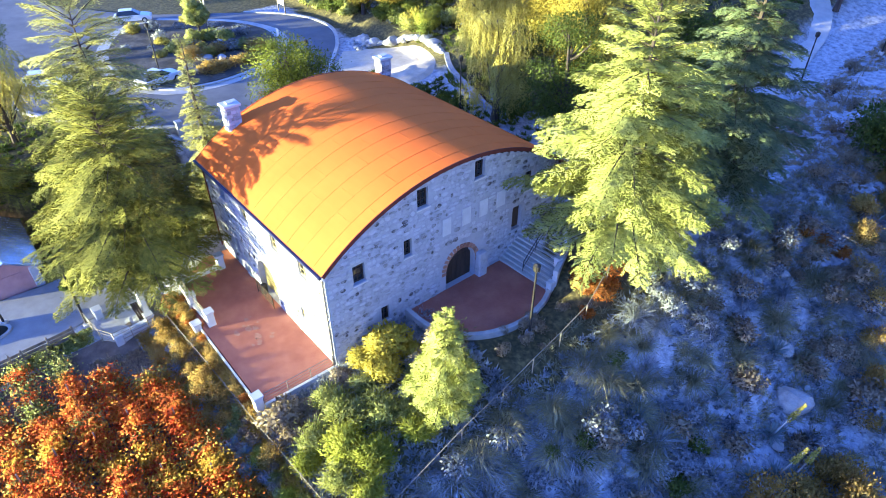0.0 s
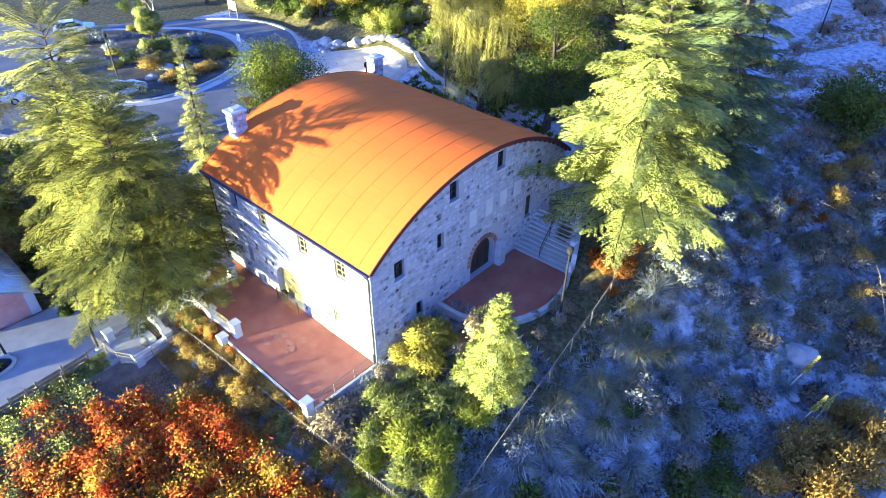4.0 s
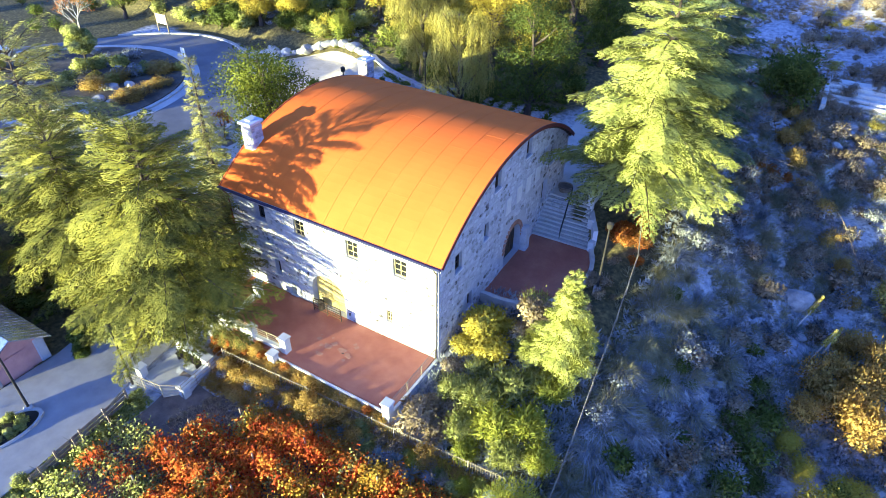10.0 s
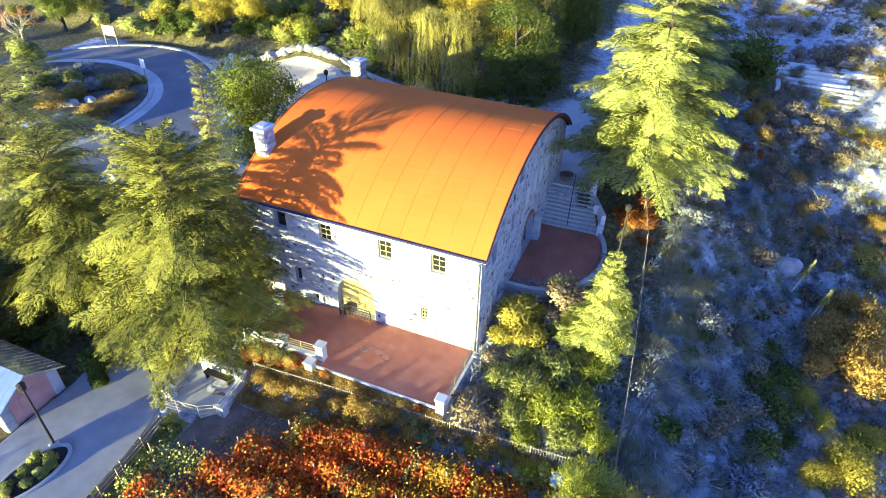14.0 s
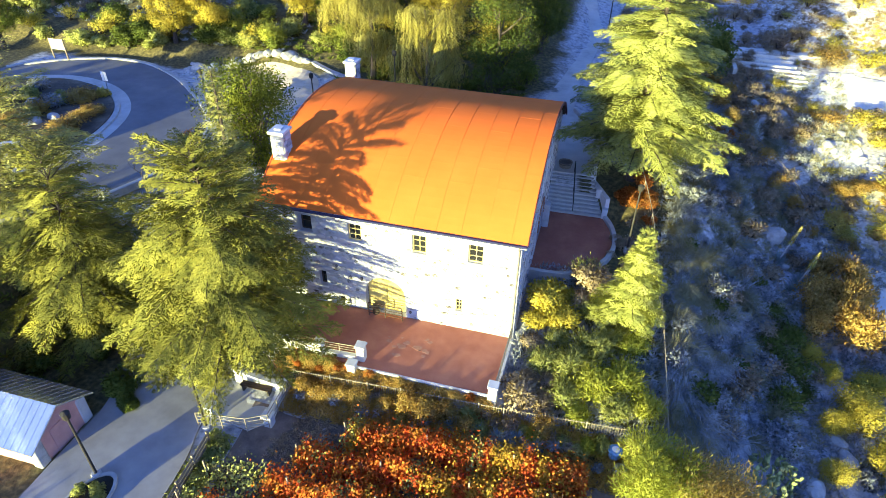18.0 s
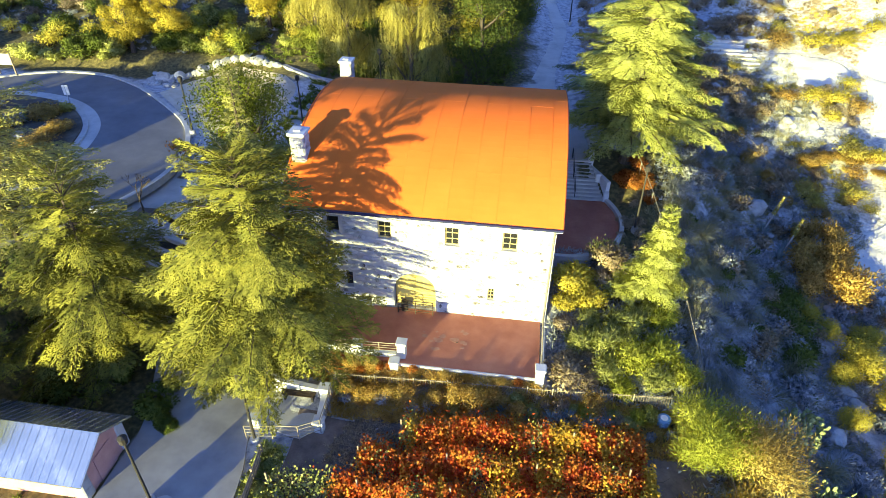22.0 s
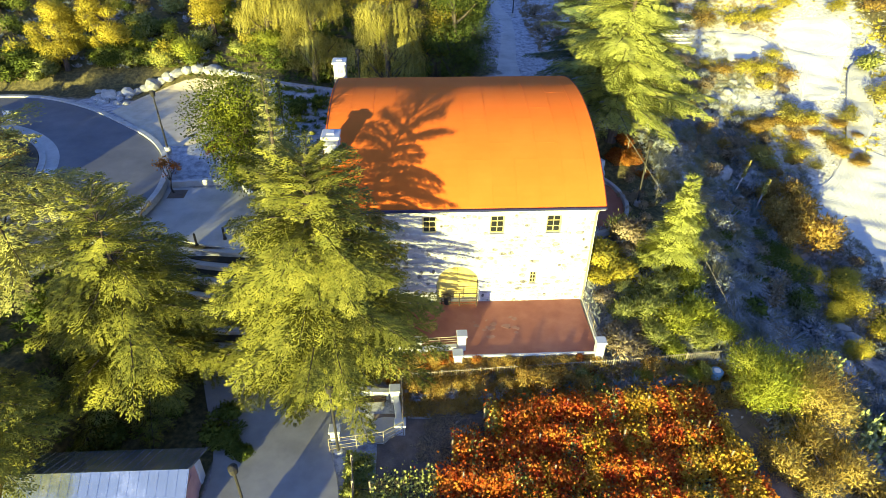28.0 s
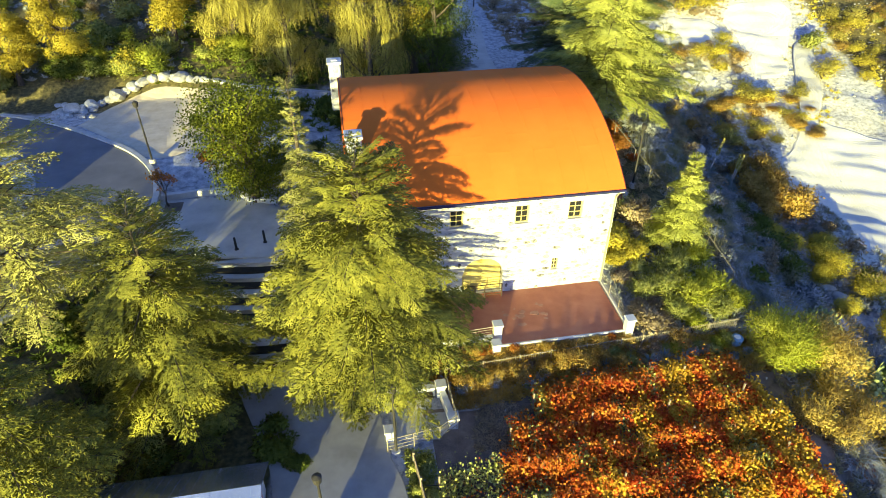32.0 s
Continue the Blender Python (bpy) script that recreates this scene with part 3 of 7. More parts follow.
for ol, c in (([(22.6, 40.2), (25.5, 39.4), (28.5, 38.6), (31.0, 40.6), (30.2, 43.0), (25.0, 45.6), (22.8, 44.0)], (26.5, 42)), ([(21.6, 34.9), (24.0, 34.2), (26.2, 33.2), (25.6, 30.6), (23.6, 30.2), (21.8, 32.4)], (23.8, 32.6)), ([(30.0, 30.6), (33.4, 30.2), (36.0, 34.6), (39.6, 41.0), (36.5, 44.0), (32.4, 43.6), (31.6, 37.0)], (34.2, 37.8))):
    sheet("sand_flat", closed(ol), c, M_SLAB, 0.14, "bright white sand flat in the wash", "sand")
sheet("concrete_chute", closed([(13.6, 40.5), (15.0, 40.8), (16.6, 37), (18.8, 33.2), (18.2, 31.8), (15.6, 35), (13.9, 38.5)]), (16.1, 36.2), M_SLAB, 0.14, "pale concrete chute down the slope", "chute")


# ---- the barn ----
BX0, BX1, BY0, BY1 = -15.0, 0.0, 0.0, 17.5
EAVE_Z, APEX_Z, MID_Y = 6.25, 9.5, 8.75
R_ROOF = ((MID_Y + 0.25) ** 2 + (APEX_Z - EAVE_Z) ** 2) / (2 * (APEX_Z - EAVE_Z))


def roof_z(y, lift=0.0):
    return APEX_Z - R_ROOF + math.sqrt((R_ROOF + lift) ** 2 - (y - MID_Y) ** 2)


def wall_columns(u0, u1, bottom, top, openings, thick, place):
    """A wall of upright slices with through openings. An opening: u0, u1, sill, spring line, rise of its arch."""
    cuts = {u0, u1}
    for a, b, _, _, rise in openings:
        cuts |= {a + (b - a) * i / 14 for i in range(15)} if rise else {a, b}
    n = max(2, int((u1 - u0) / 0.6))
    cuts |= {u0 + (u1 - u0) * i / n for i in range(n + 1)}
    cuts = sorted(round(c, 4) for c in cuts)
    bm = bmesh.new()

    def head(o, u):
        a, b, _, spring, rise = o
        return spring + (rise * math.sqrt(max(0.0, 1 - ((2 * u - a - b) / (b - a)) ** 2)) if rise else 0)

    for a, b in zip(cuts, cuts[1:]):
        if b - a < 1e-3:
            continue
        mid = (a + b) / 2
        here = sorted((o for o in openings if o[0] < mid < o[1]), key=lambda o: o[2])
        spans, low = [], (bottom, bottom)
        for o in here:
            spans.append((low, (o[2], o[2])))
            low = (head(o, a), head(o, b))
        spans.append((low, (top(a), top(b))))
        for (la, lb), (ta, tb) in spans:
            if ta - la < 1e-3:
                continue
            vs = [bm.verts.new(place(u, d, z)) for d in (0, thick) for u, z in ((a, la), (b, lb), (b, tb), (a, ta))]
            for f in ((0, 1, 2, 3), (7, 6, 5, 4), (0, 4, 5, 1), (1, 5, 6, 2), (2, 6, 7, 3), (3, 7, 4, 0)):
                bm.faces.new([vs[i] for i in f])
    bmesh.ops.remove_doubles(bm, verts=bm.verts, dist=0.001)
    bmesh.ops.recalc_face_normals(bm, faces=bm.faces)
    return bm


# openings of the front (x) and of the east gable (y): from, to, sill, head, rise of arch
FRONT = [(-12.75, -12.0, 4.6, 5.68, 0), (-9.78, -9.0, 4.5, 5.6, 0), (-6.0, -5.2, 4.42, 5.58, 0), (-2.84, -2.0, 4.42, 5.56, 0),
         (-3.46, -3.08, 0.82, 1.65, 0), (-11.9, -11.45, 0.8, 1.9, 0), (-9.0, -6.5, -0.5, 0.95, 1.2), (-10.8, -10.4, -0.4, 0.2, 0)]
EAST = [(1.65, 2.4, 4.5, 5.7, 0), (4.95, 5.5, 4.68, 5.8, 0), (5.95, 6.7, 7.4, 8.6, 0), (10.05, 10.8, 7.7, 8.85, 0), (3.2, 3.75, 0.9, 2.0, 0),
        (7.95, 10.3, 0.7, 2.0, 1.35), (13.4, 14.2, 2.7, 4.4, 0), (14.3, 15.0, 5.3, 6.6, 0)]
PANELS = [(7.68, 8.3, 4.85, 6.0), (9.15, 9.8, 4.95, 6.1), (10.5, 11.15, 4.98, 6.1), (11.92, 12.6, 5.05, 6.15)]
barn = thing("barn", "two-storey fieldstone barn with a curved red metal roof", "building")
T = 0.55
front_wall = part("front_wall", wall_columns(BX0, BX1, -1.2, lambda u: roof_z(0.02) - 0.14, FRONT, T, lambda u, d, z: (u, d, z)), M_MORTAR, barn, "sunlit pale stone front wall")
east_wall = part("gable_wall", wall_columns(T, BY1 - T, -1.2, lambda u: roof_z(u) - 0.14, EAST, T, lambda u, d, z: (BX1 - d, u, z)), M_MORTAR, barn, "shaded fieldstone gable wall with an arched doorway")
part("gable_wall", wall_columns(T, BY1 - T, -1.2, lambda u: roof_z(u) - 0.14, [], T, lambda u, d, z: (BX0 + d, u, z)), M_MORTAR, barn)
part("back_wall", wall_columns(BX0, BX1, -1.2, lambda u: roof_z(BY1 - 0.02) - 0.14, [], T, lambda u, d, z: (u, BY1 - d, z)), M_MORTAR, barn)
part("inner_floor", boxm((BX0 + T, BY0 + T, -0.62), (BX1 - T, BY1 - T, -0.5)), M_CONCRETE, barn)
part("inner_floor", boxm((BX0 + T, BY0 + T, 3.0), (BX1 - T, BY1 - T, 3.2)), M_DARKWOOD, barn)


def curved_slab(bm, x0, x1, y0, y1, lift0, lift1, n=8):
    rows_ = []
    for i in range(n + 1):
        y = y0 + (y1 - y0) * i / n
        ang = math.asin((y - MID_Y) / R_ROOF)
        for_l = []
        for x, lift in ((x0, lift0), (x1, lift0), (x1, lift1), (x0, lift1)):
            r = R_ROOF + lift
            for_l.append(bm.verts.new((x, MID_Y + r * math.sin(ang), APEX_Z - R_ROOF + r * math.cos(ang))))
        rows_.append(for_l)
    for u, v in zip(rows_, rows_[1:]):
        for i in range(4):
            bm.faces.new((u[i], v[i], v[(i + 1) % 4], u[(i + 1) % 4]))
    bm.faces.new(rows_[0])
    bm.faces.new(rows_[-1][::-1])
    bmesh.ops.recalc_face_normals(bm, faces=bm.faces)
    return bm


Y_EAVE0, Y_EAVE1 = -0.25, BY1 + 0.25
roof = part("roof", curved_slab(bmesh.new(), BX0 - 0.2, BX1 + 0.28, Y_EAVE0 + 0.03, Y_EAVE1 - 0.03, -0.12, -0.012, 48), M_TRIM, barn, "curved red sheet-metal roof")
# roof sheets, laid in strips with staggered laps
rng = random.Random(5)
x = BX0 - 0.22
strip = 0
while x < BX1 + 0.29:
    w = min(1.33, BX1 + 0.3 - x)
    ys = [Y_EAVE0, *[Y_EAVE0 + (Y_EAVE1 - Y_EAVE0) * (k + (0.18 if strip % 2 else -0.18)) / 6 for k in range(1, 6)], Y_EAVE1]
    for a, b in zip(ys, ys[1:]):
        lift = rng.uniform(0.0, 0.005)
        part("roof_sheet", curved_slab(bmesh.new(), x + 0.003, x + w - 0.003, a + 0.003, b - 0.003, -0.012, 0.012 + lift, 7), M_ROOF, roof)
    part("seam", curved_slab(bmesh.new(), x - 0.01, x + 0.01, Y_EAVE0, Y_EAVE1, 0.0, 0.024, 40), M_ROOF, roof)
    x += w
    strip += 1
# rake boards with purlin ends, on both gables
for gx_, out in ((BX1 + 0.2, 0.1), (BX0 - 0.24, 0.1)):
    part("rake_board", curved_slab(bmesh.new(), gx_ + 0.081, gx_ + 0.125, Y_EAVE0, Y_EAVE1, -0.2, 0.03, 48), M_TRIM, roof, "dark red rake board")
for i in range(33):
    y = 0.1 + i * 0.54
    z = roof_z(y) - 0.26
    part("purlin_end", boxm((BX1 - 0.05, y - 0.05, z - 0.07), (BX1 + 0.2, y + 0.05, z + 0.1)), M_DARKWOOD, roof)
part("gutter", boxm((BX0 - 0.25, -0.42, EAVE_Z - 0.13), (BX1 + 0.3, -0.27, EAVE_Z - 0.0), 0.02), M_GUTTER, roof, "dark navy eave gutter")
part("fascia", boxm((BX0 - 0.2, -0.262, EAVE_Z - 0.26), (BX1 + 0.27, -0.2, EAVE_Z - 0.06)), M_WHITE, roof, "white fascia board under the gutter")
for px in (-0.12, BX0 + 0.15):
    bm = bmesh.new()
    tube(bm, [(px, -0.34, EAVE_Z - 0.1), (px, -0.3, EAVE_Z - 0.3), (px, -0.07, EAVE_Z - 0.6), (px, -0.07, 3), (px, -0.07, -0.4)], 0.05, 8)
    part("downpipe", bm, M_TRIM if px < -5 else M_FENCE, barn)


def opening_frame(a, b, z0, z1, axis, panes=(2, 3), parent=None, depth=0.2, wood=M_FRAME, width=0.07):
    """A window with frame, bars, panes and sill, set back in its opening."""
    def pl(u0, d0, w0, u1, d1, w1, bev=0.0):
        if axis == 'x':
            return boxm((u0, d0, w0), (u1, d1, w1), bev)
        return boxm((BX1 - d1, u0, w0), (BX1 - d0, u1, w1), bev)
    win = part("window", pl(a, depth + 0.05, z0, b, depth + 0.07, z1), M_GLASS, parent)
    f = width
    for u0, u1, w0, w1 in ((a, a + f, z0, z1), (b - f, b, z0, z1), (a + f, b - f, z0, z0 + f), (a + f, b - f, z1 - f, z1)):
        part("window_frame", pl(u0, depth - 0.02, w0, u1, depth + 0.045, w1), wood, win)
    nu, nz = panes
    for i in range(1, nu):
        u = a + (b - a) * i / nu
        part("glazing_bar", pl(u - 0.02, depth + 0.0, z0 + f, u + 0.02, depth + 0.045, z1 - f), wood, win)
    for i in range(1, nz):
        w = z0 + (z1 - z0) * i / nz
        part("glazing_bar", pl(a + f, depth + 0.004, w - 0.018, b - f, depth + 0.044, w + 0.018), wood, win)
    part("window_sill", pl(a - 0.1, -0.09, z0 - 0.1, b + 0.1, depth - 0.03, z0 - 0.001, 0.012), M_WHITE, win, "pale stone sill")
    return win


opening_frame(*FRONT[0][:4], 'x', (1, 2), barn, 0.3, M_DARKWOOD)
for o in FRONT[1:4]:
    opening_frame(*o[:4], 'x', (2, 3), barn, 0.12)
opening_frame(*FRONT[4][:4], 'x', (2, 3), barn, 0.1, M_FRAME, 0.05)
opening_frame(*FRONT[5][:4], 'x', (1, 2), barn, 0.3, M_DARKWOOD)
opening_frame(*FRONT[7][:4], 'x', (1, 1), barn, 0.3, M_DARKWOOD)
for o in (EAST[0], EAST[1], EAST[2], EAST[3], EAST[4], EAST[7]):
    opening_frame(*o[:4], 'y', (2, 3), barn, 0.22, M_DARKWOOD)
for a, b, z0, z1 in PANELS:
    part("blocked_window", boxm((BX1, a, z0), (BX1 + 0.055, b, z1), 0.01), M_WHITE, barn, "plastered-over window panel")


def arch_leaf(u0, u1, z0, spring, rise, d0, d1, axis, mid=None):
    """A door leaf with an arched head, split at mid."""
    bm = bmesh.new()
    a, b = u0, u1
    lo, hi = (a, b) if mid is None else mid
    n = 10
    top = [(lo + (hi - lo) * i / n) for i in range(n + 1)]
    prof = [(lo, z0), (hi, z0)] + [(u, spring + rise * math.sqrt(max(0, 1 - ((2 * u - a - b) / (b - a)) ** 2))) for u in top[::-1]]
    def pt(u, d, z):
        return (u, d, z) if axis == 'x' else (BX1 - d, u, z)
    f = [bm.verts.new(pt(u, d0, z)) for u, z in prof]
    g = [bm.verts.new(pt(u, d1, z)) for u, z in prof]
    bm.faces.new(f)
    bm.faces.new(g[::-1])
    for i in range(len(prof)):
        j = (i + 1) % len(prof)
        if (f[i].co - f[j].co).length > 1e-5:
            bm.faces.new((f[i], f[j], g[j], g[i]))
    bmesh.ops.recalc_face_normals(bm, faces=bm.faces)
    return bm


a, b, z0, spring, rise = FRONT[6]
front_door = part("front_door", arch_leaf(a, b, z0, spring, rise, 0.42, 0.46, 'x'), M_DARKWOOD, barn)
for lo, hi in ((a + 0.05, (a + b) / 2 - 0.01), ((a + b) / 2 + 0.01, b - 0.05)):
    part("door_leaf", arch_leaf(a, b, z0 + 0.03, spring, rise - 0.05, 0.36, 0.418, 'x', (lo, hi)), M_YELLOWDOOR, front_door, "ochre boarded door leaf")
part("door_rail", boxm((a + 0.08, 0.33, 0.05), (b - 0.08, 0.358, 0.17)), M_YELLOWDOOR, front_door)
a, b, z0, spring, rise = EAST[5]
gd = part("gable_door", arch_leaf(a, b, z0, spring, rise, 0.44, 0.5, 'y'), M_DARKWOOD, barn, "dark boarded cellar door")
for i in range(6):
    u = a + (b - a) * (i + 0.5) / 6
    part("board", boxm((BX1 - 0.438, u - 0.16, z0 + 0.02), (BX1 - 0.41, u + 0.16, spring + 0.5)), M_DARKWOOD, gd)
for i in range(17):
    ang = math.pi * i / 16
    cy, cz = (a + b) / 2 + (1.175 + 0.17) * math.cos(ang), spring + (1.35 + 0.15) * math.sin(ang)
    bm = bmesh.new()
    bmesh.ops.create_cube(bm, size=1, matrix=Matrix.Translation((BX1 + 0.02, cy, cz)) @ Matrix.Rotation(ang, 4, 'X') @ Matrix.Diagonal((0.09, 0.3, 0.19, 1)))
    part("arch_brick", bm, M_BRICK, east_wall)
# stone jamb that stands out beside the gable door
part("buttress", boxm((BX1 - 0.01, 10.32, 0.55), (BX1 + 0.45, 11.0, 2.5), 0.06), M_STONE, barn, "stone buttress beside the arched door")
part("side_door", boxm((BX1 - 0.3, 13.4, 2.7), (BX1 - 0.24, 14.2, 4.4)), M_DARKWOOD, barn)


def chimney(x, y, z0, z1, w, d):
    body = bmesh.new()
    box(body, (x - w / 2, y - d / 2, z0), (x + w / 2, y + d / 2, z1 - 0.25), 0.05)
    c = part("chimney", body, M_MORTAR, barn, "pale fieldstone chimney")
    part("chimney_cap", boxm((x - w / 2 - 0.1, y - d / 2 - 0.1, z1 - 0.25), (x + w / 2 + 0.1, y + d / 2 + 0.1, z1 - 0.08), 0.03), M_WHITE, c)
    part("flue", boxm((x - w / 4, y - d / 4, z1 - 0.08), (x + w / 4, y + d / 4, z1), 0.02), M_WHITE, c)
    r = random.Random(int(z1 * 10 + y))
    for side in range(4):
        zz = z0 + 0.1
        while zz < z1 - 0.5:
            hgt = r.uniform(0.2, 0.34)
            length = w if side % 2 == 0 else d
            u = -length / 2 + 0.04
            while u < length / 2 - 0.2:
                wd = min(r.uniform(0.22, 0.42), length / 2 - 0.03 - u)
                lo, hi = (u + 0.015, zz), (u + wd - 0.015, zz + hgt - 0.03)
                t = r.uniform(0.02, 0.05)
                if side == 0:
                    bx = boxm((x + lo[0], y - d / 2 - t, lo[1]), (x + hi[0], y - d / 2 + 0.02, hi[1]), 0.02)
                elif side == 2:
                    bx = boxm((x + lo[0], y + d / 2 - 0.02, lo[1]), (x + hi[0], y + d / 2 + t, hi[1]), 0.02)
                elif side == 1:
                    bx = boxm((x + w / 2 - 0.02, y + lo[0], lo[1]), (x + w / 2 + t, y + hi[0], hi[1]), 0.02)
                else:
                    bx = boxm((x - w / 2 - t, y + lo[0], lo[1]), (x - w / 2 + 0.02, y + hi[0], hi[1]), 0.02)
                part("stone", bx, M_STONE, c)
                u += wd
            zz += hgt


chimney(-14.65, 2.5, 6.0, 9.6, 0.8, 0.95)
chimney(-15.35, 14.8, 6.0, 9.6, 0.8, 0.95)

# ---- terrace, court and stairs ----
TZ = -0.5
flat("terrace", [(-14.3, -0.005), (-14.3, -1.6), (-12.7, -4.1), (-7.8, -4.5), (-0.25, -4.45), (-0.25, -0.005)], -1.4, TZ, M_TERRACE, "red-brown painted terrace floor with worn pale spots", "terrace")
COURT = [(0.005, 5.1), (1.6, 5.15), (3.0, 5.7), (4.1, 6.8), (4.75, 8.3), (4.9, 9.8), (4.6, 11.4), (4.0, 12.75), (0.005, 12.5)]
flat("court", COURT, -0.2, 0.75, M_TERRACE, "dark red painted court below the gable wall", "terrace")
kerb_line = smooth_line(COURT[:-1], 5)
flat("court_wall", band(kerb_line, -0.28, 0.0), -0.6, 1.0, M_KERB, "low curved pale wall round the court", "low wall")
STEPS, S_Y0, S_Y1, S_Z0, S_Z1 = 11, 12.5, 15.3, 0.75, 2.75
stairs = thing("stairs", "flight of pale concrete steps beside the gable wall", "stairs", kind="structure")
for i in range(STEPS):
    y0 = S_Y0 + (S_Y1 - S_Y0) * i / STEPS
    z1 = S_Z0 + (S_Z1 - S_Z0) * (i + 1) / STEPS
    right = 4.0 - 1.2 * i / STEPS
    bm = prism(bmesh.new(), [(0.006, y0), (right, y0 + 0.12), (right, S_Y1), (0.006, S_Y1)], z1 - 0.182 if i else 0.3, z1)
    part("step", bm, M_CONCRETE, stairs)
    part("nosing", boxm((0.02, y0 - 0.02, z1 - 0.03), (right - 0.02, y0 + 0.05, z1 + 0.004)), M_KERB, stairs)
landing = [(0.0, 15.3), (2.75, 15.3), (2.9, 17.5), (2.6, 20.5), (1.6, 24), (0.2, 27), (-2.6, 27), (-3.0, 17.5), (0.0, 17.5)]
flat("landing", landing, 2.2, 2.75, M_CONCRETE, "pale concrete landing above the stairs", "pavement")
lw = smooth_line([(2.75, 15.3), (2.95, 17.5), (2.65, 20.5), (1.7, 24), (0.3, 27)])
flat("landing_wall", band(lw, -0.25, 0.0), 2.0, 3.0, M_KERB, "low curved pale wall beside the landing", "low wall")


def rail(points, hgt, bars, material, name, label, gap=1.6, top=0.03, post=0.03):
    """A railing along (x, y, z) points, with posts and level bars."""
    t = thing(name, label, "railing")
    pts = [Vector(p) for p in points]
    for a, b in zip(pts, pts[1:]):
        n = max(1, round((b - a).length / gap))
        for i in range(n + (b is pts[-1])):
            p = a.lerp(b, i / n)
            part("post", tube(bmesh.new(), [p, p + Vector((0, 0, hgt))], post, 6), material, t)
        for k in range(bars):
            zz = Vector((0, 0, hgt * (k + 1) / bars))
            part("bar", tube(bmesh.new(), [a + zz, b + zz], top if k == bars - 1 else top * 0.7, 6), material, t)
    return t


rail([(1.9, 12.7, 0.75), (1.55, 15.2, 2.75)], 0.9, 2, M_POLE, "stair_rail", "thin dark metal handrail on the stairs")
for k, (a, b) in enumerate((((4.1, 12.9), (2.9, 15.4)),)):
    w = flat("stair_cheek", band([a, b], -0.3, 0.0), 0.0, 2.2, M_WHITE, "pale stepped stone cheek wall of the stairs", "low wall")
part_list = [(4.15, 12.75, 1.5), (3.55, 14.0, 2.35), (2.98, 15.3, 3.5)]
for x, y, z in part_list:
    tagged(part("stone_post", boxm((x - 0.2, y - 0.2, 0.2), (x + 0.2, y + 0.2, z), 0.04), M_WHITE), "pale stone post beside the stairs", "post", "posts of the stairs")


def pillar(x, y, z0, z1, w=0.46, turn=0.0):
    p = thing("pillar", "white stone pillar with a flat cap", "pillar", "white pillars", at=(x, y, z0))
    part("shaft", boxm((-w / 2, -w / 2, -0.3), (w / 2, w / 2, z1 - z0 - 0.12), 0.03), M_WHITE, p)
    part("cap", boxm((-w / 2 - 0.06, -w / 2 - 0.06, z1 - z0 - 0.12), (w / 2 + 0.06, w / 2 + 0.06, z1 - z0), 0.025), M_WHITE, p)
    p.rotation_euler.z = turn
    return p


# front edge of the terrace
flat("terrace_kerb", band([(-7.9, -4.56), (-0.3, -4.54)], -0.1, 0.0), -0.58, -0.44, M_WHITE, "white kerb along the terrace edge", "kerb")
flat("terrace_kerb", band([(-0.2, -4.5), (-0.12, -0.1)], -0.16, 0.0), -1.5, -0.42, M_WHITE, "white kerb along the terrace edge", "kerb")
rail([(-0.16, -4.3, -0.5), (-0.12, -0.15, -0.5)], 0.85, 4, M_FENCE, "terrace_rail", "low metal rail with level bars at the terrace edge", 1.4, 0.022, 0.025)
pillar(-0.22, -4.6, -1.3, 0.45)
pillar(-7.75, -3.95, -0.5, 0.6)
pillar(-8.0, -4.75, -1.3, -0.05)
pillar(-10.2, -4.1, -1.0, 0.35)
pillar(-12.7, -4.0, -1.0, 0.35)
pillar(-12.55, -1.2, -0.5, 0.65)
flat("parapet_wall", band([(-12.5, -4.0), (-10.4, -4.1)], -0.14, 0.14), -1.5, -0.05, M_WHITE, "white plastered parapet wall beside the terrace", "low wall")
flat("parapet_wall", band([(-10.0, -4.1), (-8.0, -4.0)], -0.14, 0.14), -1.5, -0.25, M_WHITE, "white plastered parapet wall beside the terrace", "low wall")
rail([(-12.5, -4.0, -0.1), (-10.4, -4.1, -0.1)], 0.5, 3, M_FENCE, "parapet_rail", "metal rail on the white parapet", 1.0, 0.022, 0.022)
rail([(-10.0, -4.1, -0.3), (-8.0, -4.0, -0.3)], 0.7, 4, M_FENCE, "parapet_rail", "metal rail on the white parapet", 1.0, 0.022, 0.022)
flat("terrace_kerb", band([(-12.6, -3.8), (-12.6, -1.4)], -0.12, 0.12), -1.5, -0.2, M_WHITE, "white kerb along the terrace edge", "kerb")
rail([(-8.7, -0.4, -0.5), (-6.6, -0.4, -0.5)], 0.95, 5, M_DARKWOOD, "door_rail", "dark wooden rail in front of the arched door", 1.1, 0.03, 0.035)
tagged(part("litter_bin", tube(bmesh.new(), [(-8.35, -0.12, -0.5), (-8.35, -0.12, 0.1), (-8.35, -0.12, 0.17)], [0.2, 0.22, 0.16], 12), M_POLE), "dark round litter bin by the arched door", "bin")
tagged(part("floor_drain", tube(bmesh.new(), [(-4.9, -2.4, -0.51), (-4.9, -2.4, -0.49)], 0.09, 12), M_POLE), "small dark round drain in the terrace floor", "drain")

# sitting court below the terrace
flat("sitting_court", [(-14.0, -6.3), (-11.35, -6.5), (-11.1, -8.45), (-11.9, -9.3), (-14.3, -8.8)], -2.3, -1.62, M_CONCRETE, "small grey concrete sitting court", "pavement")
pillar(-14.1, -6.25, -1.7, -0.65)
pillar(-11.4, -6.55, -1.7, -0.7)
pillar(-14.3, -8.85, -1.7, -0.9)
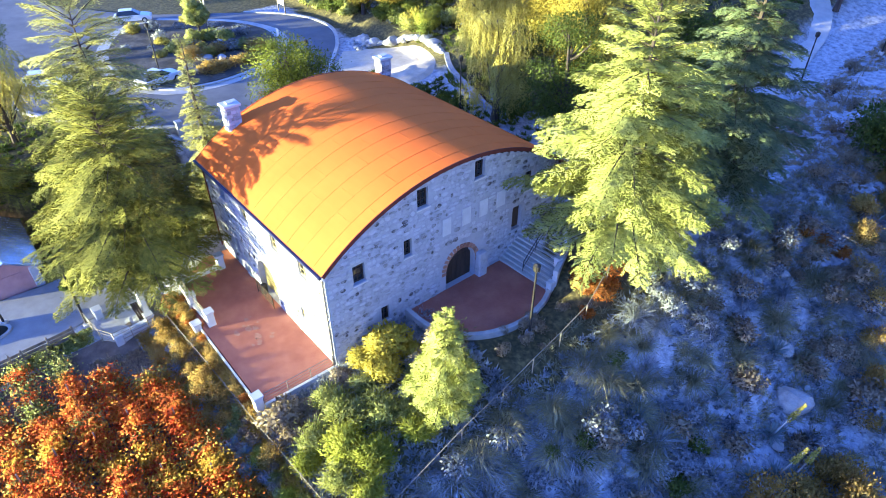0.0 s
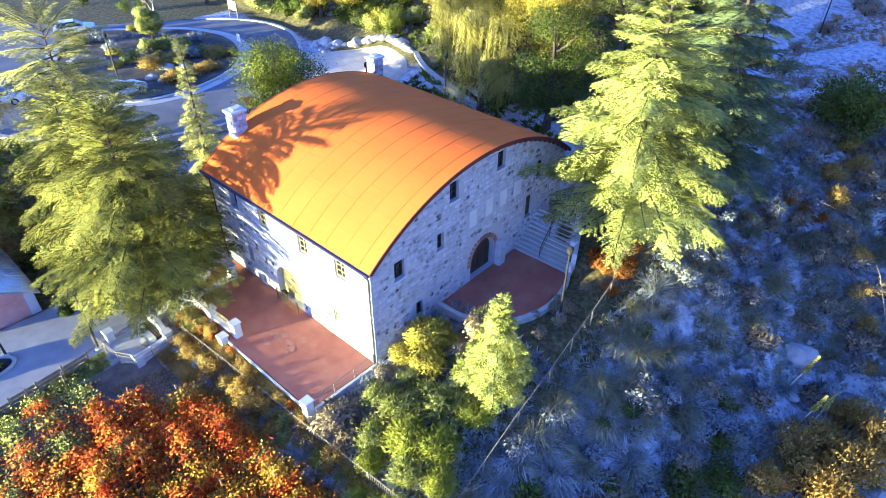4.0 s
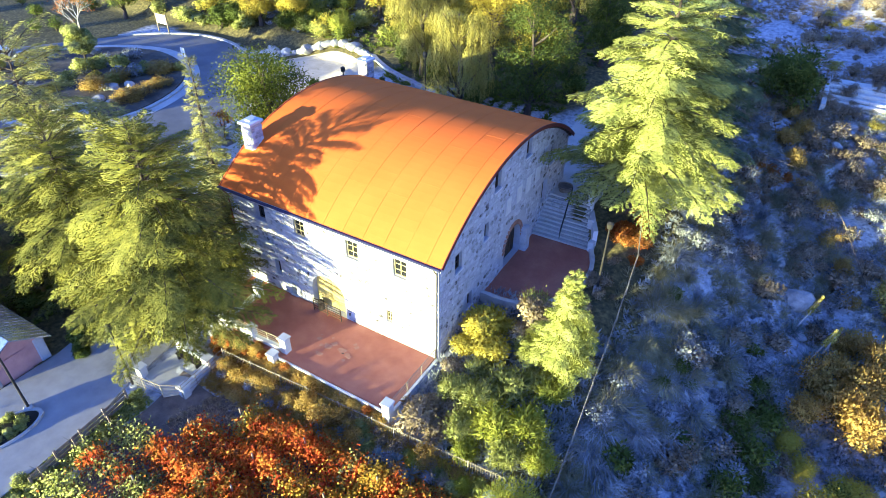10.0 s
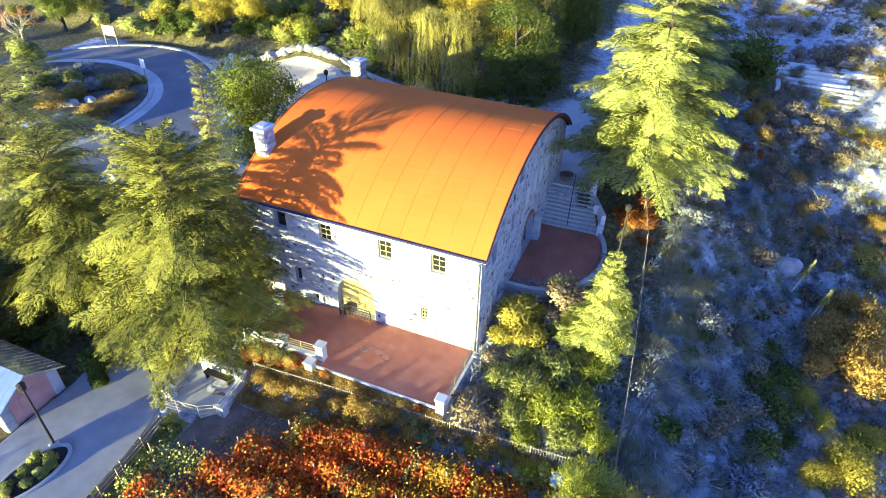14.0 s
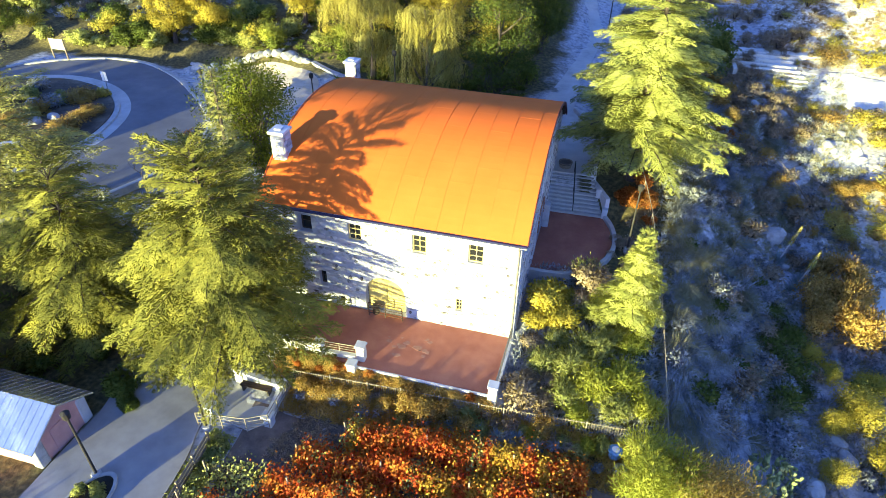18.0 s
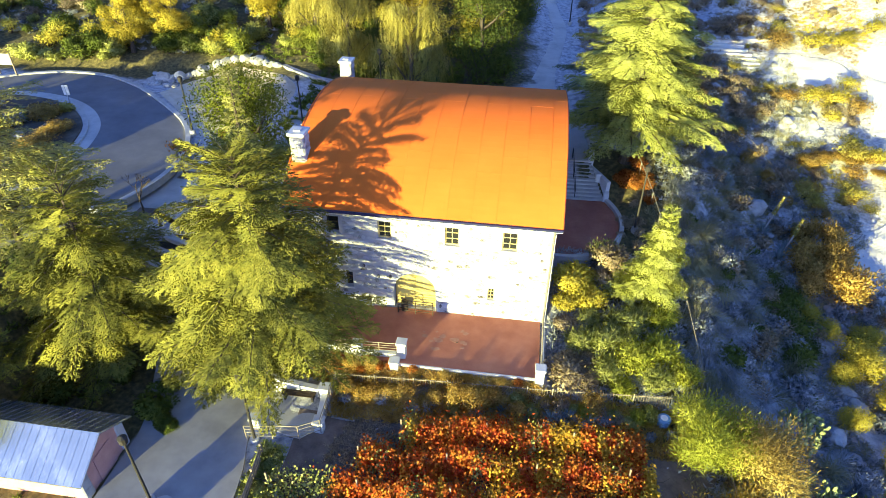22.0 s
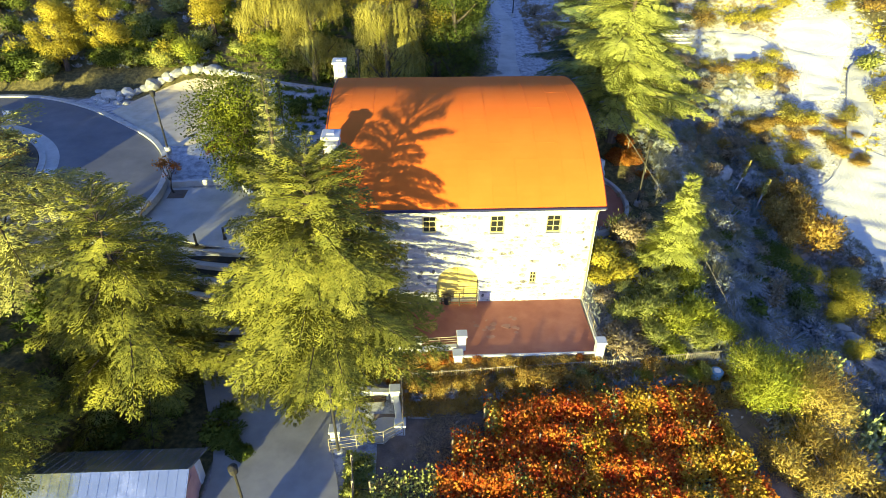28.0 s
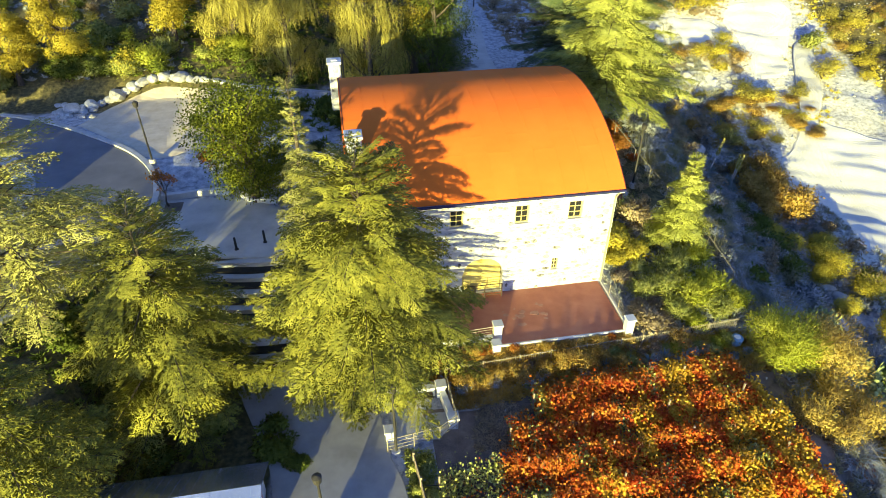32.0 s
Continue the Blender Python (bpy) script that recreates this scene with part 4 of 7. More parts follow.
pillar(-11.1, -8.55, -1.7, -0.95)
flat("court_parapet", band([(-13.8, -6.27), (-11.7, -6.5)], -0.15, 0.15), -2.2, -0.95, M_WHITE, "white low wall of the sitting court", "low wall")
flat("court_parapet", band([(-11.35, -6.8), (-11.15, -8.3)], -0.15, 0.15), -2.2, -1.05, M_WHITE, "white low wall of the sitting court", "low wall")
bench = thing("bench", "dark slatted bench against the white wall", "bench", at=(-12.75, -6.85, -1.62))
for k in range(3):
    part("slat", boxm((-0.9, -0.2 + k * 0.14, 0.42), (0.9, -0.08 + k * 0.14, 0.46)), M_DARKWOOD, bench)
for sx in (-0.75, 0.75):
    part("leg", boxm((sx - 0.05, -0.18, 0), (sx + 0.05, 0.18, 0.418)), M_POLE, bench)
rail([(-14.5, -9.7, -1.65), (-11.9, -9.35, -1.65), (-10.95, -8.8, -1.65), (-11.05, -5.75, -1.6)], 1.0, 4, M_FENCE, "court_fence", "pale metal rail fence round the sitting court", 1.2, 0.022, 0.025)


def picket_fence(line, hgt, gap, name, label):
    t = thing(name, label, "fence")
    pts = [Vector(p) for p in line]
    for a, b in zip(pts, pts[1:]):
        n = round((b - a).length / gap)
        for i in range(n):
            p = a.lerp(b, i / n)
            w = 0.03 if i % 16 == 0 else 0.009
            part("post" if w > 0.02 else "picket", boxm((p.x - w, p.y - w, p.z), (p.x + w, p.y + w, p.z + hgt + (0.06 if w > 0.02 else 0))), M_FENCE, t)
        for zz in (0.12, hgt - 0.08):
            part("fence_rail", tube(bmesh.new(), [a + Vector((0, 0, zz)), b + Vector((0, 0, zz))], 0.022, 4), M_FENCE, t)
    return t


picket_fence([(-11.0, -5.75, -1.55), (-5.0, -5.4, -1.55), (0.5, -5.15, -1.55), (6.6, -4.8, -1.45)], 1.05, 0.13, "picket_fence", "tan metal picket fence between terrace and vineyard")


def board_fence(line, hgt, name, label):
    """Posts with weathered boards between some of them."""
    t = thing(name, label, "fence")
    for k, (x, y) in enumerate(line):
        z = H(x, y)
        part("post", boxm((x - 0.055, y - 0.055, z - 0.2), (x + 0.055, y + 0.055, z + hgt + 0.1 * (k % 2)), 0.01), M_WOOD, t)
    for (x0, y0), (x1, y1) in zip(line, line[1:]):
        a = math.atan2(y1 - y0, x1 - x0)
        cx, cy, half = (x0 + x1) / 2, (y0 + y1) / 2, math.hypot(x1 - x0, y1 - y0) / 2 - 0.07
        for w in range(3):
            z = H(cx, cy) + 0.2 + 0.26 * w
            part("board", boxm((cx - half, cy - 0.018, z), (cx + half, cy + 0.018, z + 0.2), 0.006, a), M_WOOD, t)
    return t


board_fence([(-13.35, -10.5), (-13.2, -11.9), (-13.1, -13.3), (-13.0, -14.7), (-12.9, -16.1)], 1.0, "board_fence", "weathered tan board fence along the vineyard")


def wire_fence(line, hgt, name, label, material=M_FENCE, gap=2.6):
    t = thing(name, label, "fence")
    pts = [Vector((x, y, H(x, y))) for x, y in line]
    for a, b in zip(pts, pts[1:]):
        n = max(1, round((b - a).length / gap))
        for i in range(n):
            p, q = a.lerp(b, i / n), a.lerp(b, (i + 1) / n)
            p.z, q.z = H(p.x, p.y), H(q.x, q.y)
            part("post", tube(bmesh.new(), [p, p + Vector((0, 0, hgt))], 0.035, 6), material, t)
            part("top_rail", tube(bmesh.new(), [p + Vector((0, 0, hgt)), q + Vector((0, 0, hgt))], 0.025, 5), material, t)
            for k in (0.35, 0.7):
                part("wire", tube(bmesh.new(), [p + Vector((0, 0, hgt * k)), q + Vector((0, 0, hgt * k))], 0.006, 3), material, t)
    return t


wire_fence([(4.0, 27), (5.2, 20), (7.3, 12.2), (8.0, 5), (8.45, -1), (8.7, -5), (9.4, -12), (10, -20)], 1.15, "slope_fence", "pale post-and-rail fence along the top of the slope")
wire_fence([(10.9, 28.7), (16.2, 31.4), (18.9, 28.1), (21.2, 22.9)], 1.2, "wash_fence", "wooden posts with a sagging orange rope above the wash", M_WOOD, 4.5)
wire_fence([(6.5, 45), (4.5, 56), (2.0, 70)], 1.2, "upper_fence", "pale post-and-rail fence above the gravel slope", M_FENCE, 3.0)

# worn pale patches in the terrace paint
M_WORN = surface("worn_floor_paint", [(0.2, (0.3, 0.12, 0.085)), (0.8, (0.42, 0.22, 0.16))], 4, 30, 0.85, 0.1)
rw = random.Random(12)
for k in range(16):
    cx, cy, rr = rw.gauss(-5.6, 0.8), rw.gauss(-2.3, 0.4), rw.uniform(0.08, 0.3)
    ol = [(cx + rr * rw.uniform(0.5, 1.2) * math.cos(a * 0.7), cy + 0.8 * rr * rw.uniform(0.5, 1.2) * math.sin(a * 0.7)) for a in range(9)]
    tagged(part("worn_patch", prism(bmesh.new(), ol, TZ - 0.01, TZ + 0.003 + 0.0005 * k), M_WORN), "worn pale patch in the terrace paint", "worn patch", "worn patches on the terrace")


# ---- plants ----
def unit(v):
    return v / np.maximum(np.linalg.norm(v, axis=-1, keepdims=True), 1e-9)


def blades(P, D, N, length, width, fold=0.0):
    """Pointed leaves from P along D, flat across N: arrays of verts and quads."""
    D = unit(D)
    S = unit(np.cross(D, N))
    L, W = np.reshape(length, (-1, 1)), np.reshape(width, (-1, 1))
    up = unit(np.cross(S, D))
    mid = P + D * L * 0.45 + up * W * fold
    V = np.stack([P, mid - S * W / 2, P + D * L, mid + S * W / 2], 1).reshape(-1, 3)
    return V, np.arange(len(P) * 4).reshape(-1, 4)


def facing(V, NN):
    """Turns each leaf to the side its clump faces, and gives all four corners the clump's normal."""
    Q = V.reshape(-1, 4, 3).copy()
    g = np.cross(Q[:, 1] - Q[:, 0], Q[:, 3] - Q[:, 0])
    f = (g * NN).sum(1) < 0
    Q[f] = Q[f][:, [0, 3, 2, 1]]
    return Q.reshape(-1, 3), np.repeat(unit(NN), 4, 0)


def sphere_dirs(r, n):
    v = r.normal(size=(n, 3))
    return unit(v)


def crown_mesh(r, lobes, n, leaf, droop=0.2, shell=0.55, ragged=0.1, slim=1.0):
    """Leaves on the outer part of several lobes (x, y, z, rx, rz)."""
    lobes = np.array(lobes, dtype=float)
    w = lobes[:, 3] ** 2
    pick = r.choice(len(lobes), n, p=w / w.sum())
    d = sphere_dirs(r, n)
    rad = (shell + (1 - shell) * r.random(n) ** 0.45) * (1 + ragged * r.normal(size=n))
    Lb = lobes[pick]
    P = Lb[:, :3] + d * rad[:, None] * np.stack([Lb[:, 3], Lb[:, 3], Lb[:, 4]], 1)
    keep = P[:, 2] > 0.02
    P, d = P[keep], d[keep]
    m = len(P)
    D = unit(d + 0.7 * r.normal(size=(m, 3)) + np.array([0, 0, -droop]))
    N = unit(d + 0.55 * r.normal(size=(m, 3)))
    V, F = blades(P, D, N, leaf * r.uniform(0.6, 1.3, m), leaf * slim * r.uniform(0.4, 0.75, m))
    V, NV = facing(V, d + np.array([0, 0, 0.2]) + 0.22 * r.normal(size=(m, 3)))
    return V, F, NV


def weeping_mesh(r, lobes, strands, leaf):
    """Hanging strands of small leaves that start on the outside of the lobes."""
    lobes = np.array(lobes, dtype=float)
    w = lobes[:, 3] ** 2
    pick = r.choice(len(lobes), strands, p=w / w.sum())
    d = sphere_dirs(r, strands)
    d[:, 2] = np.abs(d[:, 2]) * 0.9 - 0.15
    Lb = lobes[pick]
    P0 = Lb[:, :3] + d * np.stack([Lb[:, 3], Lb[:, 3], Lb[:, 4]], 1) * r.uniform(0.6, 1.08, (strands, 1))
    length = r.uniform(0.5, 2.4, strands)
    per = (length / 0.11).astype(int) + 3
    idx = np.repeat(np.arange(strands), per)
    n = len(idx)
    q = (np.arange(n) - np.repeat(np.cumsum(per) - per, per)) / per[idx]
    out = unit(d * np.array([1, 1, 0]) + 1e-6)
    P = P0[idx] + out[idx] * (0.35 * np.sqrt(q) * length[idx] * 0.5)[:, None] + np.stack([r.normal(0, 0.05, n), r.normal(0, 0.05, n), -q * length[idx]], 1)
    k = P[:, 2] > 0.1
    P, idx = P[k], idx[k]
    n = len(P)
    D = out[idx] * 0.4 + np.array([0, 0, -0.9]) + 0.45 * r.normal(size=(n, 3))
    V, F = blades(P, D, out[idx] + 0.5 * r.normal(size=(n, 3)), leaf * r.uniform(0.7, 1.3, n), leaf * r.uniform(0.35, 0.55, n))
    face = d + np.array([0, 0, 0.15]) + 0.35 * r.normal(size=(strands, 3))
    V, NV = facing(V, face[idx] + 0.15 * r.normal(size=(n, 3)))
    return V, F, NV


def limbs_bm(r, base_r, top, lobes, bend=0.15):
    """A trunk with limbs that reach into the lobes."""
    bm = bmesh.new()
    k = 6
    pts = [Vector((bend * math.sin(1.7 * i / k * 2), bend * math.cos(2.3 * i / k) - bend, top * i / k)) for i in range(k + 1)]
    tube(bm, pts, [base_r * (1.25 if i == 0 else 1 - 0.8 * i / k) for i in range(k + 1)], 8)
    for x, y, z, rx, rz in lobes:
        s = Vector((0, 0, max(0.15 * top, min(top * 0.9, z - 0.9 * (abs(x) + abs(y))))))
        e = Vector((x, y, z))
        tube(bm, [s, s.lerp(e, 0.5) + Vector((0, 0, -0.1)), e], [base_r * 0.45, base_r * 0.28, base_r * 0.1], 5)
    return bm


def lobes_for(r, rad, hgt, low, count, squash=0.75):
    out = []
    for i in range(count):
        a = r.uniform(0, math.tau)
        zz = low + (hgt - low) * r.uniform(0.2, 0.82)
        prof = math.sin(math.pi * min(1, max(0.08, (zz - low) / (hgt - low) * 0.8 + 0.15)))
        d = rad * 0.68 * math.sqrt(r.uniform(0.05, 1)) * prof
        s = rad * r.uniform(0.26, 0.46)
        out.append((d * math.cos(a), d * math.sin(a), zz, s, s * squash))
    return out


def tree(name, x, y, hgt, rad, material, label, seed, low=0.25, count=14, n=9000, leaf=0.22, bark=M_BARK, category="tree", group="", droop=0.2, shell=0.5, ragged=0.16, slim=1.0):
    r = np.random.default_rng(seed)
    lobes = lobes_for(r, rad, hgt, low * hgt, count)
    t = thing(name, label, category, group, at=(x, y, H(x, y)))
    part("trunk", limbs_bm(r, max(0.08, 0.03 * hgt), hgt * 0.8, lobes), bark, t)
    if name == "willow_tree":
        V, F, NV = weeping_mesh(r, lobes, n // 11, leaf)
    else:
        V, F, NV = crown_mesh(r, lobes, n, leaf, droop, shell, ragged, slim)
    raw("crown", V, F, material, t, normals=NV)
    return t


def cedar_crown(r, hgt, rad, low, whorls, per, leaf, droop, power=0.8, dens=1.0):
    """Tiers of boughs; each bough is a flat fan of twigs feathered on both sides with short sprays."""
    Vs, Ns, bm = [], [], bmesh.new()
    tube(bm, [(0.04 * hgt * math.sin(i) * 0.1, 0.04 * hgt * math.cos(i * 1.3) * 0.1, hgt * i / 10) for i in range(11)], [0.024 * hgt * (1.3 if i == 0 else 1 - i / 10.4) for i in range(11)], 8)
    up = np.array([0, 0, 1.0])
    for w in range(whorls):
        f = low + (0.985 - low) * ((w + 0.5) / whorls) ** 0.88
        reach = rad * ((1 - f) / (1 - low)) ** power * (0.6 + 0.4 * min(1, (f - low) / 0.12 + 0.4))
        count = max(5, int(per * (0.62 + 0.38 * (1 - f))))
        turn = r.uniform(0, math.tau)
        for k in range(count):
            a = turn + math.tau * (k + r.uniform(-0.35, 0.35)) / count
            L = max(0.3, reach * r.choice((r.uniform(0.5, 0.8), r.uniform(0.8, 1.18))))
            out = np.array([math.cos(a), math.sin(a), 0])
            side = np.array([-out[1], out[0], 0])
            z0 = f * hgt + r.uniform(-0.2, 0.2)
            rise, fall = r.uniform(0.12, 0.3) + 1.1 * max(0, f - 0.72) / 0.28, r.uniform(0.14, 0.3) + droop

            def at(s):
                s = np.asarray(s)[..., None]
                return up * z0 + out * L * s + up * L * (rise * s - fall * s * s * 0.8)
            q = at(np.array([0.0, 0.5, 1.0]))
            tube(bm, [tuple(v) for v in q], [0.013 * L + 0.01, 0.008 * L + 0.006, 0.005], 4, False)
            m = max(4, int(L * 6.6 * dens) + 3)
            st = np.linspace(0.16, 1.0, m) + r.uniform(-0.02, 0.02, m)
            st = np.concatenate([st, st + 0.02])
            sg = np.repeat([-1.0, 1.0], m)
            tw = (np.minimum(L * 0.34, 1.25) * np.sin(np.pi * np.clip(0.12 + 0.86 * st, 0.02, 0.985)) ** 0.8 + 0.22) * r.uniform(0.55, 1.15, 2 * m)
            slope = rise - 1.6 * fall * st
            tdir = unit(out[None] * r.uniform(0.8, 1.4, 2 * m)[:, None] + side[None] * sg[:, None] + up * (slope * 0.8 + r.uniform(-0.2, 0.1, 2 * m))[:, None])
            tp = at(np.clip(st, 0, 1.02))
            per_t = np.maximum(2, (tw / 0.072 * dens + 1).astype(int))
            idx = np.repeat(np.arange(2 * m), per_t)
            n = len(idx)
            q = (np.arange(n) - np.repeat(np.cumsum(per_t) - per_t, per_t) + r.uniform(0.2, 1.0, n)) / per_t[idx]
            P = tp[idx] + tdir[idx] * (tw[idx] * q)[:, None] + np.stack([0 * q, 0 * q, r.normal(0, 0.03, n) - 0.22 * tw[idx] * q * q], 1)
            tside = unit(np.cross(np.tile(up, (n, 1)), tdir[idx]))
            bough = out * 0.6 + up * 0.4 + 0.5 * r.normal(size=3)
            for sgn in (-1, 1):
                D = tdir[idx] + tside * (sgn * r.uniform(0.35, 0.95, n))[:, None] + up * r.uniform(-0.35, 0.12, n)[:, None]
                N = up + 0.35 * r.normal(size=(n, 3))
                V, _ = blades(P, D, N, leaf * (0.95 - 0.35 * q) * r.uniform(0.55, 1.15, n), leaf * r.uniform(0.14, 0.23, n))
                V, NV = facing(V, bough + tdir[idx] * 0.3 + 0.25 * r.normal(size=(n, 3)))
                Vs.append(V)
                Ns.append(NV)
    V = np.concatenate(Vs)
    return bm, V, np.arange(len(V)).reshape(-1, 4), np.concatenate(Ns)


def cedar(x, y, hgt, rad, seed, label, material=None, low=0.1, whorls=24, per=11, leaf=0.26, droop=0.1, power=0.8, name="cedar_tree", base=None, dens=1.0):
    r = np.random.default_rng(seed)
    bm, V, F, NV = cedar_crown(r, hgt, rad, low, whorls, per, leaf, droop, power, dens)
    t = thing(name, label, "tree", "conifers round the barn", at=(x, y, H(x, y) if base is None else base))
    part("trunk", bm, M_BARK, t)
    raw("crown", V, F, material or L_CEDAR, t, normals=NV)
    return t


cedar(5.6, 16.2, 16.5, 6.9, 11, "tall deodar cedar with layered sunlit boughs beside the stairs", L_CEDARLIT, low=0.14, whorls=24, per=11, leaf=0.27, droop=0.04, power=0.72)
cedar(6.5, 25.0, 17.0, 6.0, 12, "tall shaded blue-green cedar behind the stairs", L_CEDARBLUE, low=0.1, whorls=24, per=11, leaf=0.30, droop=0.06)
cedar(-14.8, -5.0, 13.5, 5.9, 13, "broad deodar cedar with drooping sunlit boughs by the terrace", low=0.15, whorls=24, per=13, leaf=0.25, droop=0.08, power=0.5, dens=1.0, base=-1.6)
cedar(-17.6, 1.4, 15.0, 2.6, 14, "slender young cedar with sparse boughs at the barn corner", L_CEDARPALE, low=0.08, whorls=30, per=9, leaf=0.22, droop=0.1, power=0.95, dens=0.95, base=-1.9)
cedar(-24.6, -4.4, 11.5, 5.6, 15, "broad drooping cedar beside the curved steps", low=0.08, whorls=17, per=12, leaf=0.24, droop=0.14, power=0.55, dens=0.95)
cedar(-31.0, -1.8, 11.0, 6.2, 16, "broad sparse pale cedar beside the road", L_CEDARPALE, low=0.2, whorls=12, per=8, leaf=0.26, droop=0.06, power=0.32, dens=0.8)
cedar(-28.6, -11.6, 9.0, 3.6, 17, "low cedar with long drooping boughs behind the shed", low=0.06, whorls=13, per=11, leaf=0.24, droop=0.2, power=0.6, dens=0.9)
cedar(6.2, 2.6, 6.3, 2.1, 18, "small pale sunlit conifer at the fence", L_CREAM, low=0.08, whorls=20, per=10, leaf=0.24, droop=0.02, power=0.8, dens=1.1)


def bush_mesh(name, seed, n, leaf, material, droop=0.1, count=6, squash=0.75, shell=0.45, ragged=0.13, slim=1.0):
    """A shrub about 1 m across and 0.85 m high, as two meshes: stems and leaves."""
    r = np.random.default_rng(seed)
    lobes = [(0.26 * math.cos(a) * u, 0.26 * math.sin(a) * u, 0.28 + 0.3 * v, 0.3 * w, 0.3 * w * squash) for a, u, v, w in zip(r.uniform(0, 6.28, count), r.uniform(0.3, 1.1, count), r.uniform(0, 1, count), r.uniform(0.7, 1.15, count))]
    V, F, NV = crown_mesh(r, lobes, n, leaf, droop, shell, ragged, slim)
    bm = bmesh.new()
    for x, y, z, *_ in lobes:
        tube(bm, [(0.04 * x, 0.04 * y, -0.1), (x * 0.5, y * 0.5, z * 0.5), (x, y, z)], [0.025, 0.018, 0.006], 4, False)
    return (V, F, NV), bm, material


class Shrub:
    """One kind of shrub: its meshes are made once, and each plant is a thing of its own on them."""
    def __init__(self, name, seed, n, leaf, material, label, category="shrub", group="", **kw):
        (V, F, NV), bm, m = bush_mesh(name, seed, n, leaf, material, **kw)
        self.name, self.label, self.category, self.group = name, label, category, group
        a = raw("foliage", V, F, m, normals=NV)
        b = part("stem", bm, M_BARK)
        self.leaves, self.stems = a.data, b.data
        bpy.data.objects.remove(a)
        bpy.data.objects.remove(b)

    def put(self, x, y, size, tall=1.0, turn=0.0, z=None, label=""):
        t = thing(self.name, label or self.label, self.category, self.group, at=(x, y, (H(x, y) if z is None else z) - 0.03))
        t.scale, t.rotation_euler.z = (size, size, size * tall), turn
        for nm, me in (("foliage", self.leaves), ("stem", self.stems)):
            new(nm, me).parent = t
        return t


def kinds(name, seeds, n, leaf, material, label, group, **kw):
    return [Shrub(name, s, n, leaf, material, label, "shrub", group, **kw) for s in seeds]


SAGE = kinds("sage_bush", (1, 2, 3), 560, 0.115, L_SAGE, "grey-green sage bush on the dry slope", "bushes of the slope")
DRY = kinds("dry_bush", (4, 5), 600, 0.115, L_DRY, "dry brown brush on the slope", "dry brush of the slope")
GREEN = kinds("green_bush", (6, 7), 1100, 0.115, L_GREEN, "green leafy bush with sunlit tips", "green bushes")
OAKB = kinds("dark_bush", (8, 9), 900, 0.12, L_OAK, "dense dark green bush", "dark bushes")
GOLD = kinds("golden_bush", (10, 11), 800, 0.125, L_GOLD, "golden yellow bush in the low sun", "golden bushes")
PALEB = kinds("pale_bush", (12, 13), 750, 0.13, L_PALE, "pale olive bush in the low sun", "pale bushes")
RUSTB = kinds("rust_bush", (14, 15), 800, 0.12, L_RUST, "small rust-red bush in autumn leaf", "rust-red bushes")


FINE_GREEN = [kinds("green_bush", (s_,), 3400, 0.12, m_, "olive-green leafy bush beside the barn", "green bushes by the barn", count=9, droop=-0.9, ragged=0.34, shell=0.25, slim=0.38)[0] for s_, m_ in ((21, L_GREEN), (22, L_BROOM))]
FINE_GOLD = kinds("golden_bush", (23, 24), 2800, 0.08, L_GOLD, "golden bush in the low sun by the barn", "golden bushes by the barn", count=11, shell=0.6, ragged=0.2, droop=-0.2)
GOLD_BIG = kinds("golden_bush", (51, 52), 5600, 0.042, L_GOLD, "tall golden bush in the low sun above the wash", "golden bushes of the wash edge", count=14, shell=0.6, ragged=0.2, droop=-0.2)
FINE_DRY = kinds("dry_bush", (25, 26), 2400, 0.08, L_DRY, "dry grey-brown brush beside the barn", "dry brush by the barn", count=8)
FINE_SAGE = kinds("sage_bush", (27, 28), 2200, 0.085, L_SAGE, "grey-green bush beside the barn", "grey bushes by the barn", count=8)
FINE_OAK = kinds("dark_bush", (41, 42), 1700, 0.08, L_OAK, "dense dark green bush on the slope", "dark bushes of the slope", count=9, shell=0.35, ragged=0.24)
FINE_AMBER = kinds("amber_bush", (43, 44), 2600, 0.065, L_AMBER, "amber-brown dry bush in the low sun", "amber bushes of the slope", count=9, shell=0.35, ragged=0.28, droop=-0.5)
FINE_BLOND = kinds("blond_brush", (45, 46), 2600, 0.08, L_BLOND, "blond dry brush in the low sun by the vineyard", "blond brush by the vineyard", count=9, droop=-0.7, shell=0.3, ragged=0.3, slim=0.5)
CLEAR = [(20.3, 3.8, 2.2), (18.0, 0.5, 1.6), (20.3, -3.2, 1.8), (14.1, -3.4, 2.0), (14.1, -7.4, 2.2), (17.2, 19.2, 2.2), (17.4, 16.6, 1.5), (18.7, 15.0, 1.5), (19.3, 15.8, 1.3), (17.9, 13.6, 1.3), (14.5, 15.5, 1.4), (15.0, 20.5, 1.4), (24.6, 43.0, 3.4), (28.6, 41.0, 3.4), (23.8, 32.6, 3.0), (32.0, 32.2, 2.8), (33.8, 36.6, 3.2), (36.0, 41.0, 4.0)]


